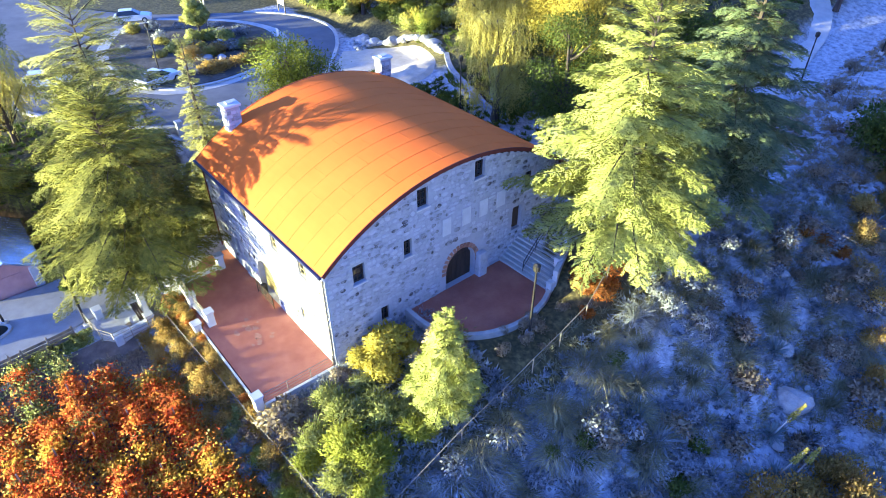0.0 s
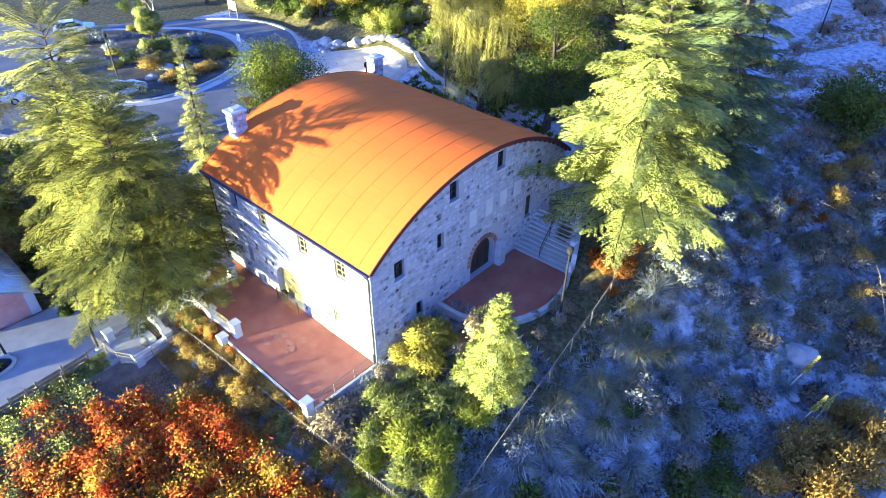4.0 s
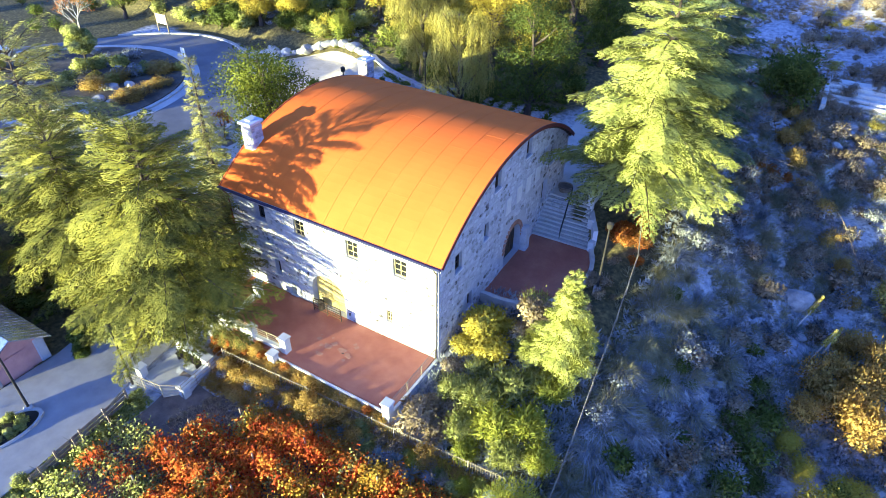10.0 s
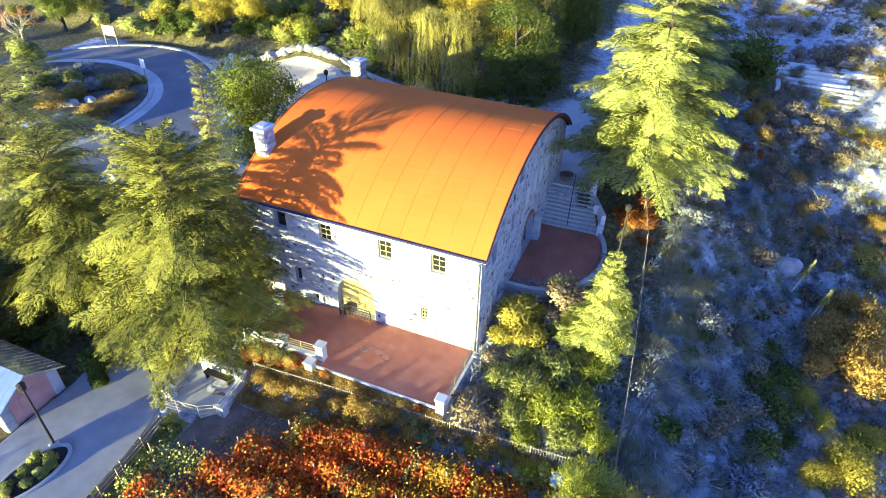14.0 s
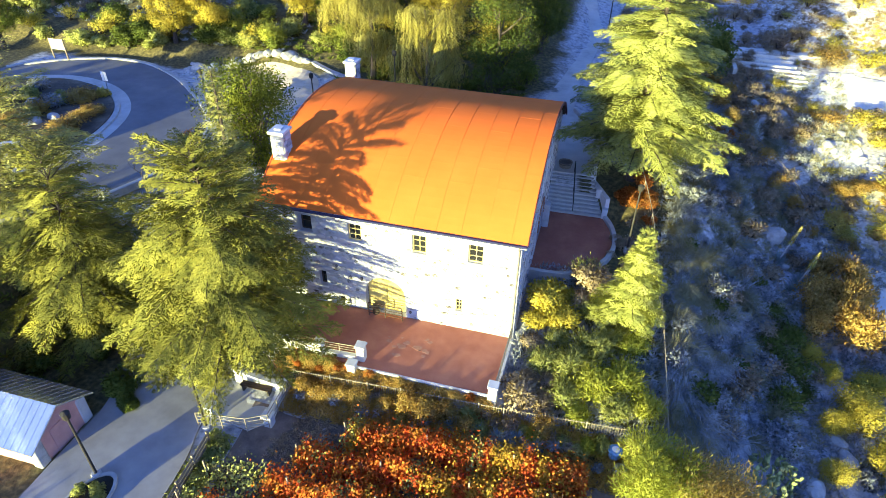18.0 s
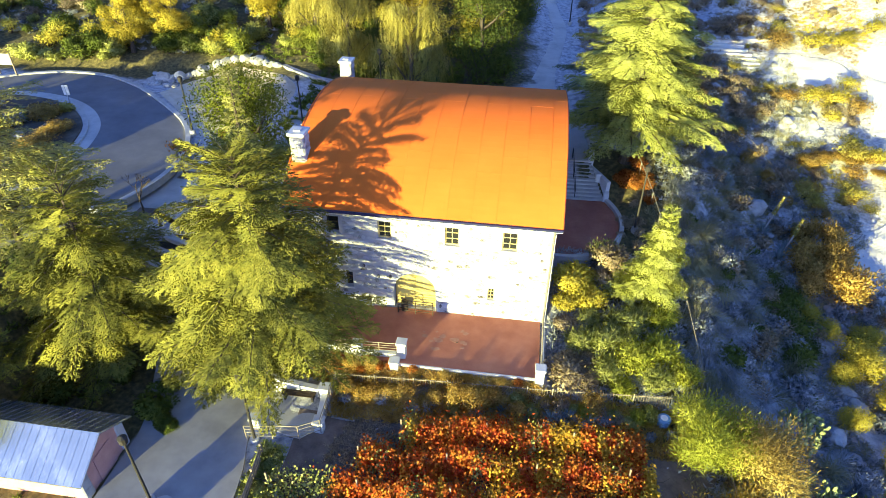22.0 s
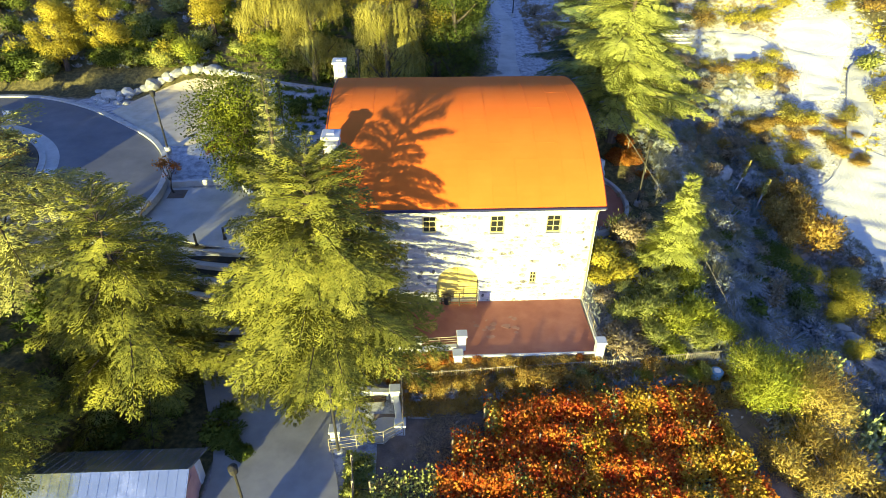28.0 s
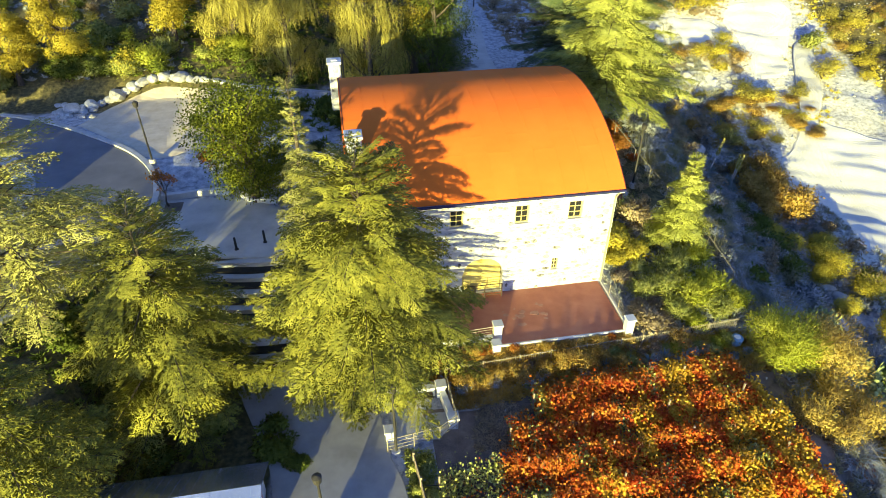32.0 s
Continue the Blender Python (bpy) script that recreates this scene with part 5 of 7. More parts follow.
def wispy_mesh(seed, n, length, width):
    """A tussock about 1 m across: thin arching stems from one crown, each in two joined pieces."""
    r = np.random.default_rng(seed)
    a, e = r.uniform(0, 6.28, n), r.uniform(0.25, 1.45, n)
    d = np.stack([np.cos(a) * np.cos(e), np.sin(a) * np.cos(e), np.sin(e)], 1)
    P = np.stack([r.normal(0, 0.07, n), r.normal(0, 0.07, n), np.zeros(n)], 1)
    L = length * r.uniform(0.6, 1.25, n)
    Q = P + d * L[:, None]
    d2 = unit(d + np.array([0, 0, -0.75]) + 0.15 * r.normal(size=(n, 3)))
    V1, _ = blades(P, d, np.tile([0, 0, 1.0], (n, 1)) + 0.3 * r.normal(size=(n, 3)), L * 1.1, width)
    V2, _ = blades(Q - d * 0.06, d2, np.tile([0, 0, 1.0], (n, 1)) + 0.3 * r.normal(size=(n, 3)), L * 0.8, width * 0.8)
    NN = np.concatenate([d, d]) * 0.6 + np.array([0, 0, 0.6]) + 0.3 * r.normal(size=(2 * n, 3))
    V, NV = facing(np.concatenate([V1, V2]), NN)
    return V, np.arange(len(V)).reshape(-1, 4), NV


class Tussock(Shrub):
    def __init__(self, name, seed, n, length, width, material, label, group):
        V, F, NV = wispy_mesh(seed, n, length, width)
        self.name, self.label, self.category, self.group = name, label, "grass tussock", group
        a = raw("blades", V, F, material, normals=NV)
        self.leaves = a.data
        bpy.data.objects.remove(a)

    def put(self, x, y, size, tall=1.0, turn=0.0, z=None, label=""):
        t = new(self.name, self.leaves)
        t.location, t.scale, t.rotation_euler.z = (x, y, H(x, y) - 0.03), (size, size, size * tall), turn
        return tagged(t, label or self.label, self.category, self.group)


FAR_PALE = [Shrub("pale_bush", s_, 900, 0.075, L_PALE, "pale olive bush on the far slope", "shrub", "far pale bushes", count=9, ragged=0.24, shell=0.3) for s_ in (31, 32)]
FAR_GOLD = [Shrub("golden_bush", s_, 900, 0.075, L_GOLD, "golden bush on the far slope", "shrub", "far golden bushes", count=9, ragged=0.24, shell=0.3) for s_ in (33, 34)]
FAR_DRY = [Shrub("scrub_bush", s_, 900, 0.075, L_DRY, "dry brown brush on the far slope", "shrub", "far dry brush", count=9, ragged=0.24, shell=0.3) for s_ in (35, 36)]
FAR_DARK = [Shrub("dark_bush", s_, 900, 0.075, L_OAK, "dark green bush on the far slope", "shrub", "far dark bushes", count=9, ragged=0.24, shell=0.3) for s_ in (37, 38)]
FAR_AMBER = [Shrub("amber_bush", s_, 900, 0.075, L_AMBER, "amber-brown bush on the far hillside", "shrub", "far amber bushes", count=9, ragged=0.24, shell=0.4) for s_ in (53, 54)]
WISPY = [Tussock("grass_tussock", 400 + k, 260, 0.5, 0.022, m_, lab, "tussocks of the slope") for k, (m_, lab) in enumerate(((L_SAGE, "grey arching grass tussock on the shaded slope"), (L_GRASS, "straw-pale arching grass tussock on the slope"), (L_GRASS, "straw-pale arching grass tussock on the slope")))]


def sow(kind, n, x0, x1, y0, y1, lo, hi, seed, ok=lambda x, y: True, tall=(0.7, 1.1)):
    r = random.Random(seed)
    k = 0
    while k < n:
        x, y = r.uniform(x0, x1), r.uniform(y0, y1)
        k += 1
        if ok(x, y) and all(math.hypot(x - a, y - b) > c for a, b, c in CLEAR):
            r.choice(kind).put(x, y, r.uniform(lo, hi), r.uniform(*tall), r.uniform(0, 6.28))


# named shrubs near the barn
FINE_GOLD[0].put(1.5, 2.5, 2.7, 0.8)
FINE_GOLD[1].put(2.5, 1.5, 2.2, 0.8, 1)
FINE_GOLD[0].put(1.2, 1.0, 1.7, 0.8, 2)
FINE_GOLD[1].put(2.6, 3.3, 1.5, 0.8, 4)
FINE_DRY[1].put(3.9, 4.6, 2.4, 0.95)
FINE_GREEN[0].put(3.6, 5.0, 1.9, 1.0, 2)
FINE_GREEN[0].put(4.1, 2.5, 1.6, 0.9, 2)
FINE_DRY[0].put(3.3, 3.2, 1.6, 0.8)
FINE_DRY[0].put(1.0, -4.0, 2.5, 0.75, label="bare grey-brown brush at the terrace corner")
FINE_DRY[1].put(2.2, -3.9, 1.8, 0.7, 2, label="bare grey-brown brush at the terrace corner")
for k, (x, y, sz) in enumerate(((3.2, -1.4, 2.2), (4.8, -2.6, 2.4), (4.5, -0.4, 2.3), (6.4, -1.8, 2.2), (3.5, -3.2, 1.9), (6.6, 0.6, 1.9), (5.4, 1.0, 1.8), (7.4, -3.0, 1.8), (5.9, -3.7, 1.8), (4.2, -4.3, 1.5))):
    FINE_GREEN[k % 2].put(x, y, sz, 0.85, k)
FINE_GREEN[0].put(1.9, -1.6, 1.9, 0.9)
FINE_DRY[1].put(1.2, -0.4, 1.4, 0.8)
FINE_GREEN[0].put(2.6, 0.1, 1.4, 0.8, 3)
FINE_DRY[1].put(1.4, -2.7, 1.1, 1.0)
FINE_DRY[1].put(2.4, -2.6, 1.3, 0.9, 1)
tree("willow_bush", 7.9, -7.1, 3.9, 2.3, L_BROOM, "big feathery yellow-green bush at the end of the vineyard", 31, 0.05, 22, 15000, 0.24, category="shrub", droop=-0.9, ragged=0.26, slim=0.3)
tree("willow_bush", 10.4, -7.1, 3.4, 3.1, L_BLOND, "big pale sunlit bush at the end of the vineyard", 32, 0.05, 20, 12000, 0.22, category="shrub", droop=-0.7, ragged=0.26, slim=0.35)
sow(SAGE, 170, 8.6, 23, -18, 40, 0.7, 1.9, 41, lambda x, y: x + 0.08 * (20 - y) > 9.0)
sow(WISPY, 260, 8.4, 19, -18, 34, 0.9, 2.0, 411, lambda x, y: x + 0.08 * (20 - y) > 9.0, (0.6, 1.0))
sow(OAKB, 28, 10, 22, -16, 18, 0.9, 2.1, 42)
sow(DRY, 110, 11, 24, -12, 44, 0.8, 1.9, 43)
sow(GOLD, 8, 13, 21.0, -18, -8, 1.4, 2.4, 44, lambda x, y: x > 15.5 + 0.12 * y)
sow(FAR_PALE, 60, 20, 62, 18, 75, 1.4, 3.4, 45, lambda x, y: not (x < 42 and y < 27 - 0.2 * (x - 24) and x > 23))
sow(FAR_DRY, 40, 20, 70, 20, 80, 1.2, 3.0, 46, lambda x, y: y > 28)
sow(DRY, 40, 14.5, 20, 14, 40, 1.2, 2.4, 50)
sow(FAR_AMBER, 110, 38, 75, 4, 70, 1.6, 3.4, 471, lambda x, y: x > 39.5 + 0.1 * abs(y - 24), (0.6, 0.9))
sow(FAR_GOLD, 95, 36, 70, 4, 62, 1.6, 3.6, 47, lambda x, y: x > 37.5 + 0.1 * abs(y - 24))
sow(FAR_PALE, 75, 37, 75, 10, 75, 1.6, 3.4, 49, lambda x, y: x > 38.5 + 0.1 * abs(y - 24))
sow(GREEN, 7, 24, 50, 30, 60, 1.5, 3.0, 48)
for k, (x, y, sz) in enumerate(((24.0, 37.2, 2.4), (26.0, 36.6, 2.8), (28.2, 36.0, 3.0), (29.8, 34.4, 2.6), (27.4, 33.6, 2.2), (30.2, 38.6, 2.4), (25.0, 47.4, 3.4), (28.4, 46.0, 3.2), (31.0, 45.4, 2.8), (22.4, 37.6, 2.0), (28.0, 29.4, 2.2), (29.4, 27.0, 2.6), (27.0, 25.4, 2.2), (30.6, 23.4, 2.0), (25.6, 22.4, 2.2))):
    (FAR_GOLD if k % 3 else FAR_AMBER)[k % 2].put(x, y, sz, 0.75, k)
# tall golden shrubs along the edge of the wash, with dark and dry ones below them
for k, (x, y, sz, hi) in enumerate(((20.3, 3.8, 4.2, 0.78), (18.3, 7.5, 2.3, 0.8), (19.2, 6.2, 2.4, 0.8), (21.4, 0.6, 3.6, 0.72), (20.3, -3.2, 3.4, 0.9), (18.7, 2.2, 2.3, 1.2), (21.6, 6.2, 2.9, 0.7), (18.2, -1.2, 2.2, 1.1), (21.2, -7.0, 3.0, 0.9), (18.6, -6.4, 2.6, 1.0), (19.8, -11.0, 2.8, 0.9), (17.0, -13.0, 2.4, 0.9), (22.0, -15.0, 2.8, 0.9))):
    GOLD_BIG[k % 2].put(x, y, 0.82 * sz, hi, 1.3 * k)
for k, (x, y, sz) in enumerate(((16.4, 5.2, 2.6), (16.7, 8.0, 2.2), (15.7, 2.4, 2.2), (16.9, 3.6, 2.0), (15.4, 6.6, 1.8), (15.9, 9.8, 1.8), (15.2, -0.4, 1.8))):
    FINE_OAK[k % 2].put(x, y, sz, 0.8, 0.9 * k)
for k, (x, y, sz) in enumerate(((21.8, 13.6, 2.4), (20.6, 11.4, 2.3), (21.8, 10.2, 2.4), (19.3, 12.6, 2.0), (22.3, 15.8, 2.2), (20.2, 14.6, 1.9), (18.6, 9.6, 1.8), (20.9, 16.9, 1.8))):
    FINE_AMBER[k % 2].put(x, y, 1.25 * sz, 1.3, 1.1 * k)
for k, (x, y, sz) in enumerate(((13.2, 34.2, 2.0), (14.2, 37.0, 1.8), (14.3, 32.0, 1.9), (15.6, 30.0, 1.7), (17.3, 28.6, 1.9), (18.4, 26.4, 1.7), (19.6, 24.2, 1.8), (20.3, 21.6, 1.6), (13.0, 38.6, 1.6))):
    FINE_AMBER[k % 2].put(x, y, sz, 1.15, 1.7 * k)
for k, (x, y) in enumerate(((11.8, 29.0), (12.9, 29.5), (13.9, 29.9))):
    RUSTB[k % 2].put(x, y, 1.3, 0.8, k)
for k, (x, y, sz) in enumerate(((7.5, -10.7, 1.9), (10.7, -10.6, 2.3), (9.2, -9.4, 2.0), (8.6, -11.9, 1.6), (12.3, -11.8, 2.0), (11.6, -13.4, 1.8))):
    FINE_BLOND[k % 2].put(x, y, 1.3 * sz, 1.05, 0.7 * k)
sow(FINE_AMBER, 16, 22.8, 33, 19.8, 30, 1.3, 2.4, 851, tall=(0.5, 0.8))
sow(FAR_PALE, 10, 22.8, 35, 19.8, 31, 1.4, 2.8, 852, tall=(0.5, 0.8))
sow(FAR_GOLD, 12, 24, 44, 26, 50, 1.6, 3.0, 853, tall=(0.5, 0.8))
sow(FINE_SAGE, 14, 14.5, 18.0, -16, 16, 1.6, 2.4, 82, lambda x, y: True, (0.6, 0.9))
tree("ball_tree", 12.4, 40.5, 5.4, 3.6, L_OAK, "rounded dark green tree above the wash", 33, 0.08, 14, 7000, 0.26)
# foot of the terrace and the bank before it
sow(RUSTB, 9, -12.3, -8, -5.5, -4.4, 0.4, 0.7, 51)
sow(RUSTB, 6, -8, -0.5, -5.4, -4.9, 0.35, 0.6, 52)
sow(DRY, 26, -10.5, 6, -6.3, -5.2, 0.5, 0.9, 53)
sow(SAGE, 16, -10.8, 7, -6.8, -5.8, 0.5, 1.0, 54)
sow(GREEN, 9, -2, 7, -6.4, -5.4, 0.5, 1.0, 55)
sow(RUSTB, 9, 5.2, 7.2, 11.5, 16, 0.9, 1.6, 56)
sow(DRY, 10, 4.9, 7, 6, 13, 0.5, 1.1, 57)
for k, (x, y, sz) in enumerate(((-10.2, -6.1, 0.9), (-9.2, -6.3, 1.1), (-8.2, -6.0, 0.9), (-7.0, -6.3, 1.0), (-4.4, -5.9, 1.1), (-3.4, -6.1, 1.2), (-2.5, -5.8, 1.0), (-1.4, -6.2, 0.8), (-5.6, -6.2, 0.8), (2.6, -5.5, 0.9))):
    FINE_AMBER[k % 2].put(x, y, sz * 1.4, 1.05, k, label="golden-brown dry weeds along the picket fence")
for k, (x, y, sz) in enumerate(((-11.4, -4.9, 0.8), (-10.4, -4.9, 0.9), (-9.3, -4.8, 0.9), (-6.8, -5.1, 0.7), (-5.2, -5.0, 0.7), (-3.9, -5.05, 0.6), (-2.2, -5.0, 0.7), (-7.6, -5.2, 0.8))):
    FINE_AMBER[k % 2].put(x, y, sz * 1.1, 0.8, k, label="amber-brown vines spilling down the terrace bank")
for k, (x, y, sz) in enumerate(((-4.6, -6.6, 0.8), (2.2, -6.0, 0.9), (3.6, -5.9, 0.8), (4.9, -5.8, 0.9), (5.6, -5.4, 1.0))):
    FINE_GREEN[k % 2].put(x, y, sz, 0.9, k)
# dark bushes added in place of the deep shade round the oak's foot
for k, (x, y, sz) in enumerate(((-23.2, 13.4, 1.8), (-21.6, 13.8, 2.0), (-19.8, 14.2, 2.0), (-18.0, 14.6, 1.8), (-20.6, 16.0, 1.8), (-17.2, 16.4, 1.6))):
    FINE_OAK[k % 2].put(x, y, sz, 0.8, k, label="dense dark green bush added for the shade under the oak")
# beds by the shed and the walk
sow(OAKB, 9, -20.0, -17.8, -9.8, -8.4, 0.8, 1.3, 58, lambda x, y: True)
sow(GREEN, 12, -13.5, -12.7, -17, -10.2, 0.6, 1.0, 59)
sow(OAKB, 22, -30, -20, -9, 1, 1.0, 2.0, 60, lambda x, y: not (-25.5 < x and -3.5 < y))
sow(SAGE, 16, -60, -39.5, 5, 19, 1.0, 2.2, 61)
sow(FINE_AMBER, 9, -46, -39.6, 9, 18, 1.8, 3.0, 62, tall=(0.55, 0.75))
sow(GREEN, 7, -54, -43, 8, 19, 1.4, 2.4, 621)
sow(FINE_OAK, 22, -56, -27, 30.5, 34, 2.0, 3.2, 622, lambda x, y: not (-38 < x < -24 and y < 31.5))
sow(FINE_GREEN, 18, -40, -20, 30.5, 36, 1.6, 3.0, 623, lambda x, y: y > 31.5)
sow(PALEB, 10, -60, -42, 6, 20, 1.2, 2.4, 63)
sow(GREEN, 40, -70, -24, 30, 46, 1.2, 2.8, 64, lambda x, y: y > 32 or x < -40)
sow(FAR_DARK, 60, -66, -18, 29, 48, 1.4, 3.0, 72, lambda x, y: y > 33 or x < -42)
sow(OAKB, 26, -28, 0, 19, 34, 1.2, 2.4, 65, lambda x, y: x < -4 and not (-26 < x and x < -24))
sow(FAR_PALE, 70, -40, 6, 30, 62, 1.5, 3.2, 66, lambda x, y: x < -4 and (y > 32 or x > -23))
sow(FAR_DRY, 90, 3.5, 30, 34, 75, 1.0, 2.4, 67)
sow(DRY, 60, 11, 30, 34, 62, 0.7, 1.6, 671)
sow(FAR_PALE, 30, 9, 30, 36, 70, 1.0, 2.0, 672, tall=(0.5, 0.8))
sow(FAR_DRY, 60, -80, -24, 36, 90, 1.4, 3.0, 68)
sow(FAR_GOLD, 60, -76, -18, 31, 70, 1.4, 3.4, 70)
sow(FAR_DARK, 30, -90, -30, -40, -14, 1.4, 3.0, 69)
sow(FAR_DARK, 34, -98, -66, 14, 44, 1.4, 3.2, 75)
sow(FAR_DRY, 60, -50, 40, -70, -31, 1.0, 2.2, 73, tall=(0.4, 0.7))
sow(FAR_PALE, 40, -50, 50, -70, -31, 1.0, 2.2, 74, tall=(0.4, 0.7))

# trees behind the barn and round the road
for k, (x, y, hgt, rad, mat_, nm, lab) in enumerate((
        (-21.6, 10.4, 10.4, 4.5, L_HOLLY, "oak_tree", "dense dark green oak beside the barn"),
        (-12.5, 24.0, 10.5, 3.6, L_PALE, "willow_tree", "pale drooping autumn tree behind the barn"),
        (-6.6, 25.5, 10.5, 4.2, L_OAK, "oak_tree", "large dark oak with a sunlit top behind the barn"),
        (-8.0, 29.0, 12.5, 3.6, L_YELLOW, "autumn_tree", "bright yellow autumn tree behind the barn"),
        (-14.0, 33.0, 13.0, 4.0, L_YELLOW, "autumn_tree", "bright yellow autumn tree behind the barn"),
        (-19.5, 29.0, 10.5, 3.2, L_PALE, "willow_tree", "pale drooping autumn tree behind the barn"),
        (-25.0, 36.0, 10.0, 3.6, L_PALE, "willow_tree", "pale yellow autumn tree beyond the road"),
        (-31.0, 38.0, 9.0, 3.0, L_YELLOW, "autumn_tree", "yellow autumn tree beyond the road"),
        (-39.4, 33.0, 8.5, 2.5, L_YELLOW, "autumn_tree", "yellow autumn tree beyond the road"),
        (-43.8, 31.8, 8.0, 2.5, L_YELLOW, "autumn_tree", "yellow autumn tree beyond the road"),
        (-21.0, 44.0, 12.0, 4.5, L_YELLOW, "autumn_tree", "large yellow autumn tree on the far slope"),
        (-10.0, 44.0, 12.5, 4.6, L_PALE, "willow_tree", "large pale autumn tree on the far slope"),
        (-4.5, 38.0, 8.0, 3.0, L_OAK, "oak_tree", "dark oak beside the back path"),
        (-51.0, 14.0, 5.0, 1.6, L_GREEN, "young_tree", "young green tree on the planted island"),
        (-30.0, 47.0, 10.0, 4.4, L_OAK, "oak_tree", "dark oak on the far slope"),
        (-52.0, 45.0, 9.0, 4.0, L_OAK, "oak_tree", "dark oak on the far slope"),
        (-40.0, 54.0, 10.0, 4.6, L_PALE, "willow_tree", "pale tree on the far slope"),
        (-2.0, 62.0, 9.0, 4.0, L_OAK, "oak_tree", "dark oak beside the upper path"),
        (-14.0, 60.0, 12.0, 5.0, L_YELLOW, "autumn_tree", "large yellow autumn tree on the far slope"),
        (-64.0, 28.0, 8.0, 3.4, L_OAK, "oak_tree", "dark oak beyond the road"),
        (-55.0, -7.0, 8.0, 3.4, L_OAK, "oak_tree", "dark oak beside the parking bays"),
        (-36.0, -8.0, 9.0, 3.6, L_PALE, "willow_tree", "sparse pale tree beside the parking bays"),
        (-70.0, 40.0, 9.0, 4.0, L_PALE, "willow_tree", "pale tree on the far slope"))):
    tree(nm, x, y, hgt, rad, mat_, lab, 70 + k, (-0.14 if k == 0 else 0.06 if nm in ("willow_tree", "autumn_tree") else 0.12) if hgt > 6 else 0.3, 34 if k == 0 else 20, 26000 if k == 0 else 15000, 0.165 if mat_ is not L_OAK else 0.16, group="trees round the barn", droop=0.5 if nm == "willow_tree" else 0.15)


def bare_tree(x, y, hgt, seed, label, bark=M_BARK, leaves=None, n=500):
    r = np.random.default_rng(seed)
    t = thing("bare_tree", label, "tree", at=(x, y, H(x, y)))
    bm = bmesh.new()
    ends = []

    def grow(p, d, L, rad, depth):
        q = p + d * L
        tube(bm, [p, p.lerp(q, 0.5) + Vector(r.normal(0, 0.04 * L, 3)), q], [rad, rad * 0.8, rad * 0.55], 5, False)
        if depth == 0:
            ends.append(q)
            return
        for _ in range(3 if depth > 1 else 4):
            dd = (d + Vector(r.normal(0, 0.5, 3)) + Vector((0, 0, 0.15))).normalized()
            grow(q, dd, L * r.uniform(0.55, 0.8), rad * 0.55, depth - 1)

    grow(Vector((0, 0, 0)), Vector((0, 0, 1)), hgt * 0.38, 0.02 * hgt + 0.02, 4)
    part("trunk", bm, bark, t)
    if leaves:
        P = np.array([ends[i] for i in r.integers(0, len(ends), n)]) + r.normal(0, 0.12, (n, 3))
        V, F = blades(P, r.normal(size=(n, 3)), r.normal(size=(n, 3)), 0.16 * r.uniform(0.6, 1.3, n), 0.1 * r.uniform(0.6, 1.3, n))
        raw("crown", V, F, leaves, t)
    return t


bare_tree(-27.6, 4.9, 3.2, 91, "small leafless tree in a dark square pit on the plaza")
bare_tree(-27.5, 10.6, 2.8, 92, "small leafless tree with a few rust-red leaves", leaves=L_RUST)
bare_tree(-24.5, 13.2, 3.0, 93, "small rust-red autumn tree beside the plaza", leaves=L_RUST, n=900)
bare_tree(-55.0, 16.5, 6.5, 94, "slim white-barked birch with orange leaves", M_PALEBARK, L_RUST, 500)
for x, y in ((-27.6, 4.9), (-27.2, 10.4)):
    flat("tree_pit", [(x - 0.6, y - 0.6), (x + 0.6, y - 0.6), (x + 0.6, y + 0.6), (x - 0.6, y + 0.6)], 1.2, 1.404, M_VINESOIL, "dark square tree pit in the plaza", "tree pit")


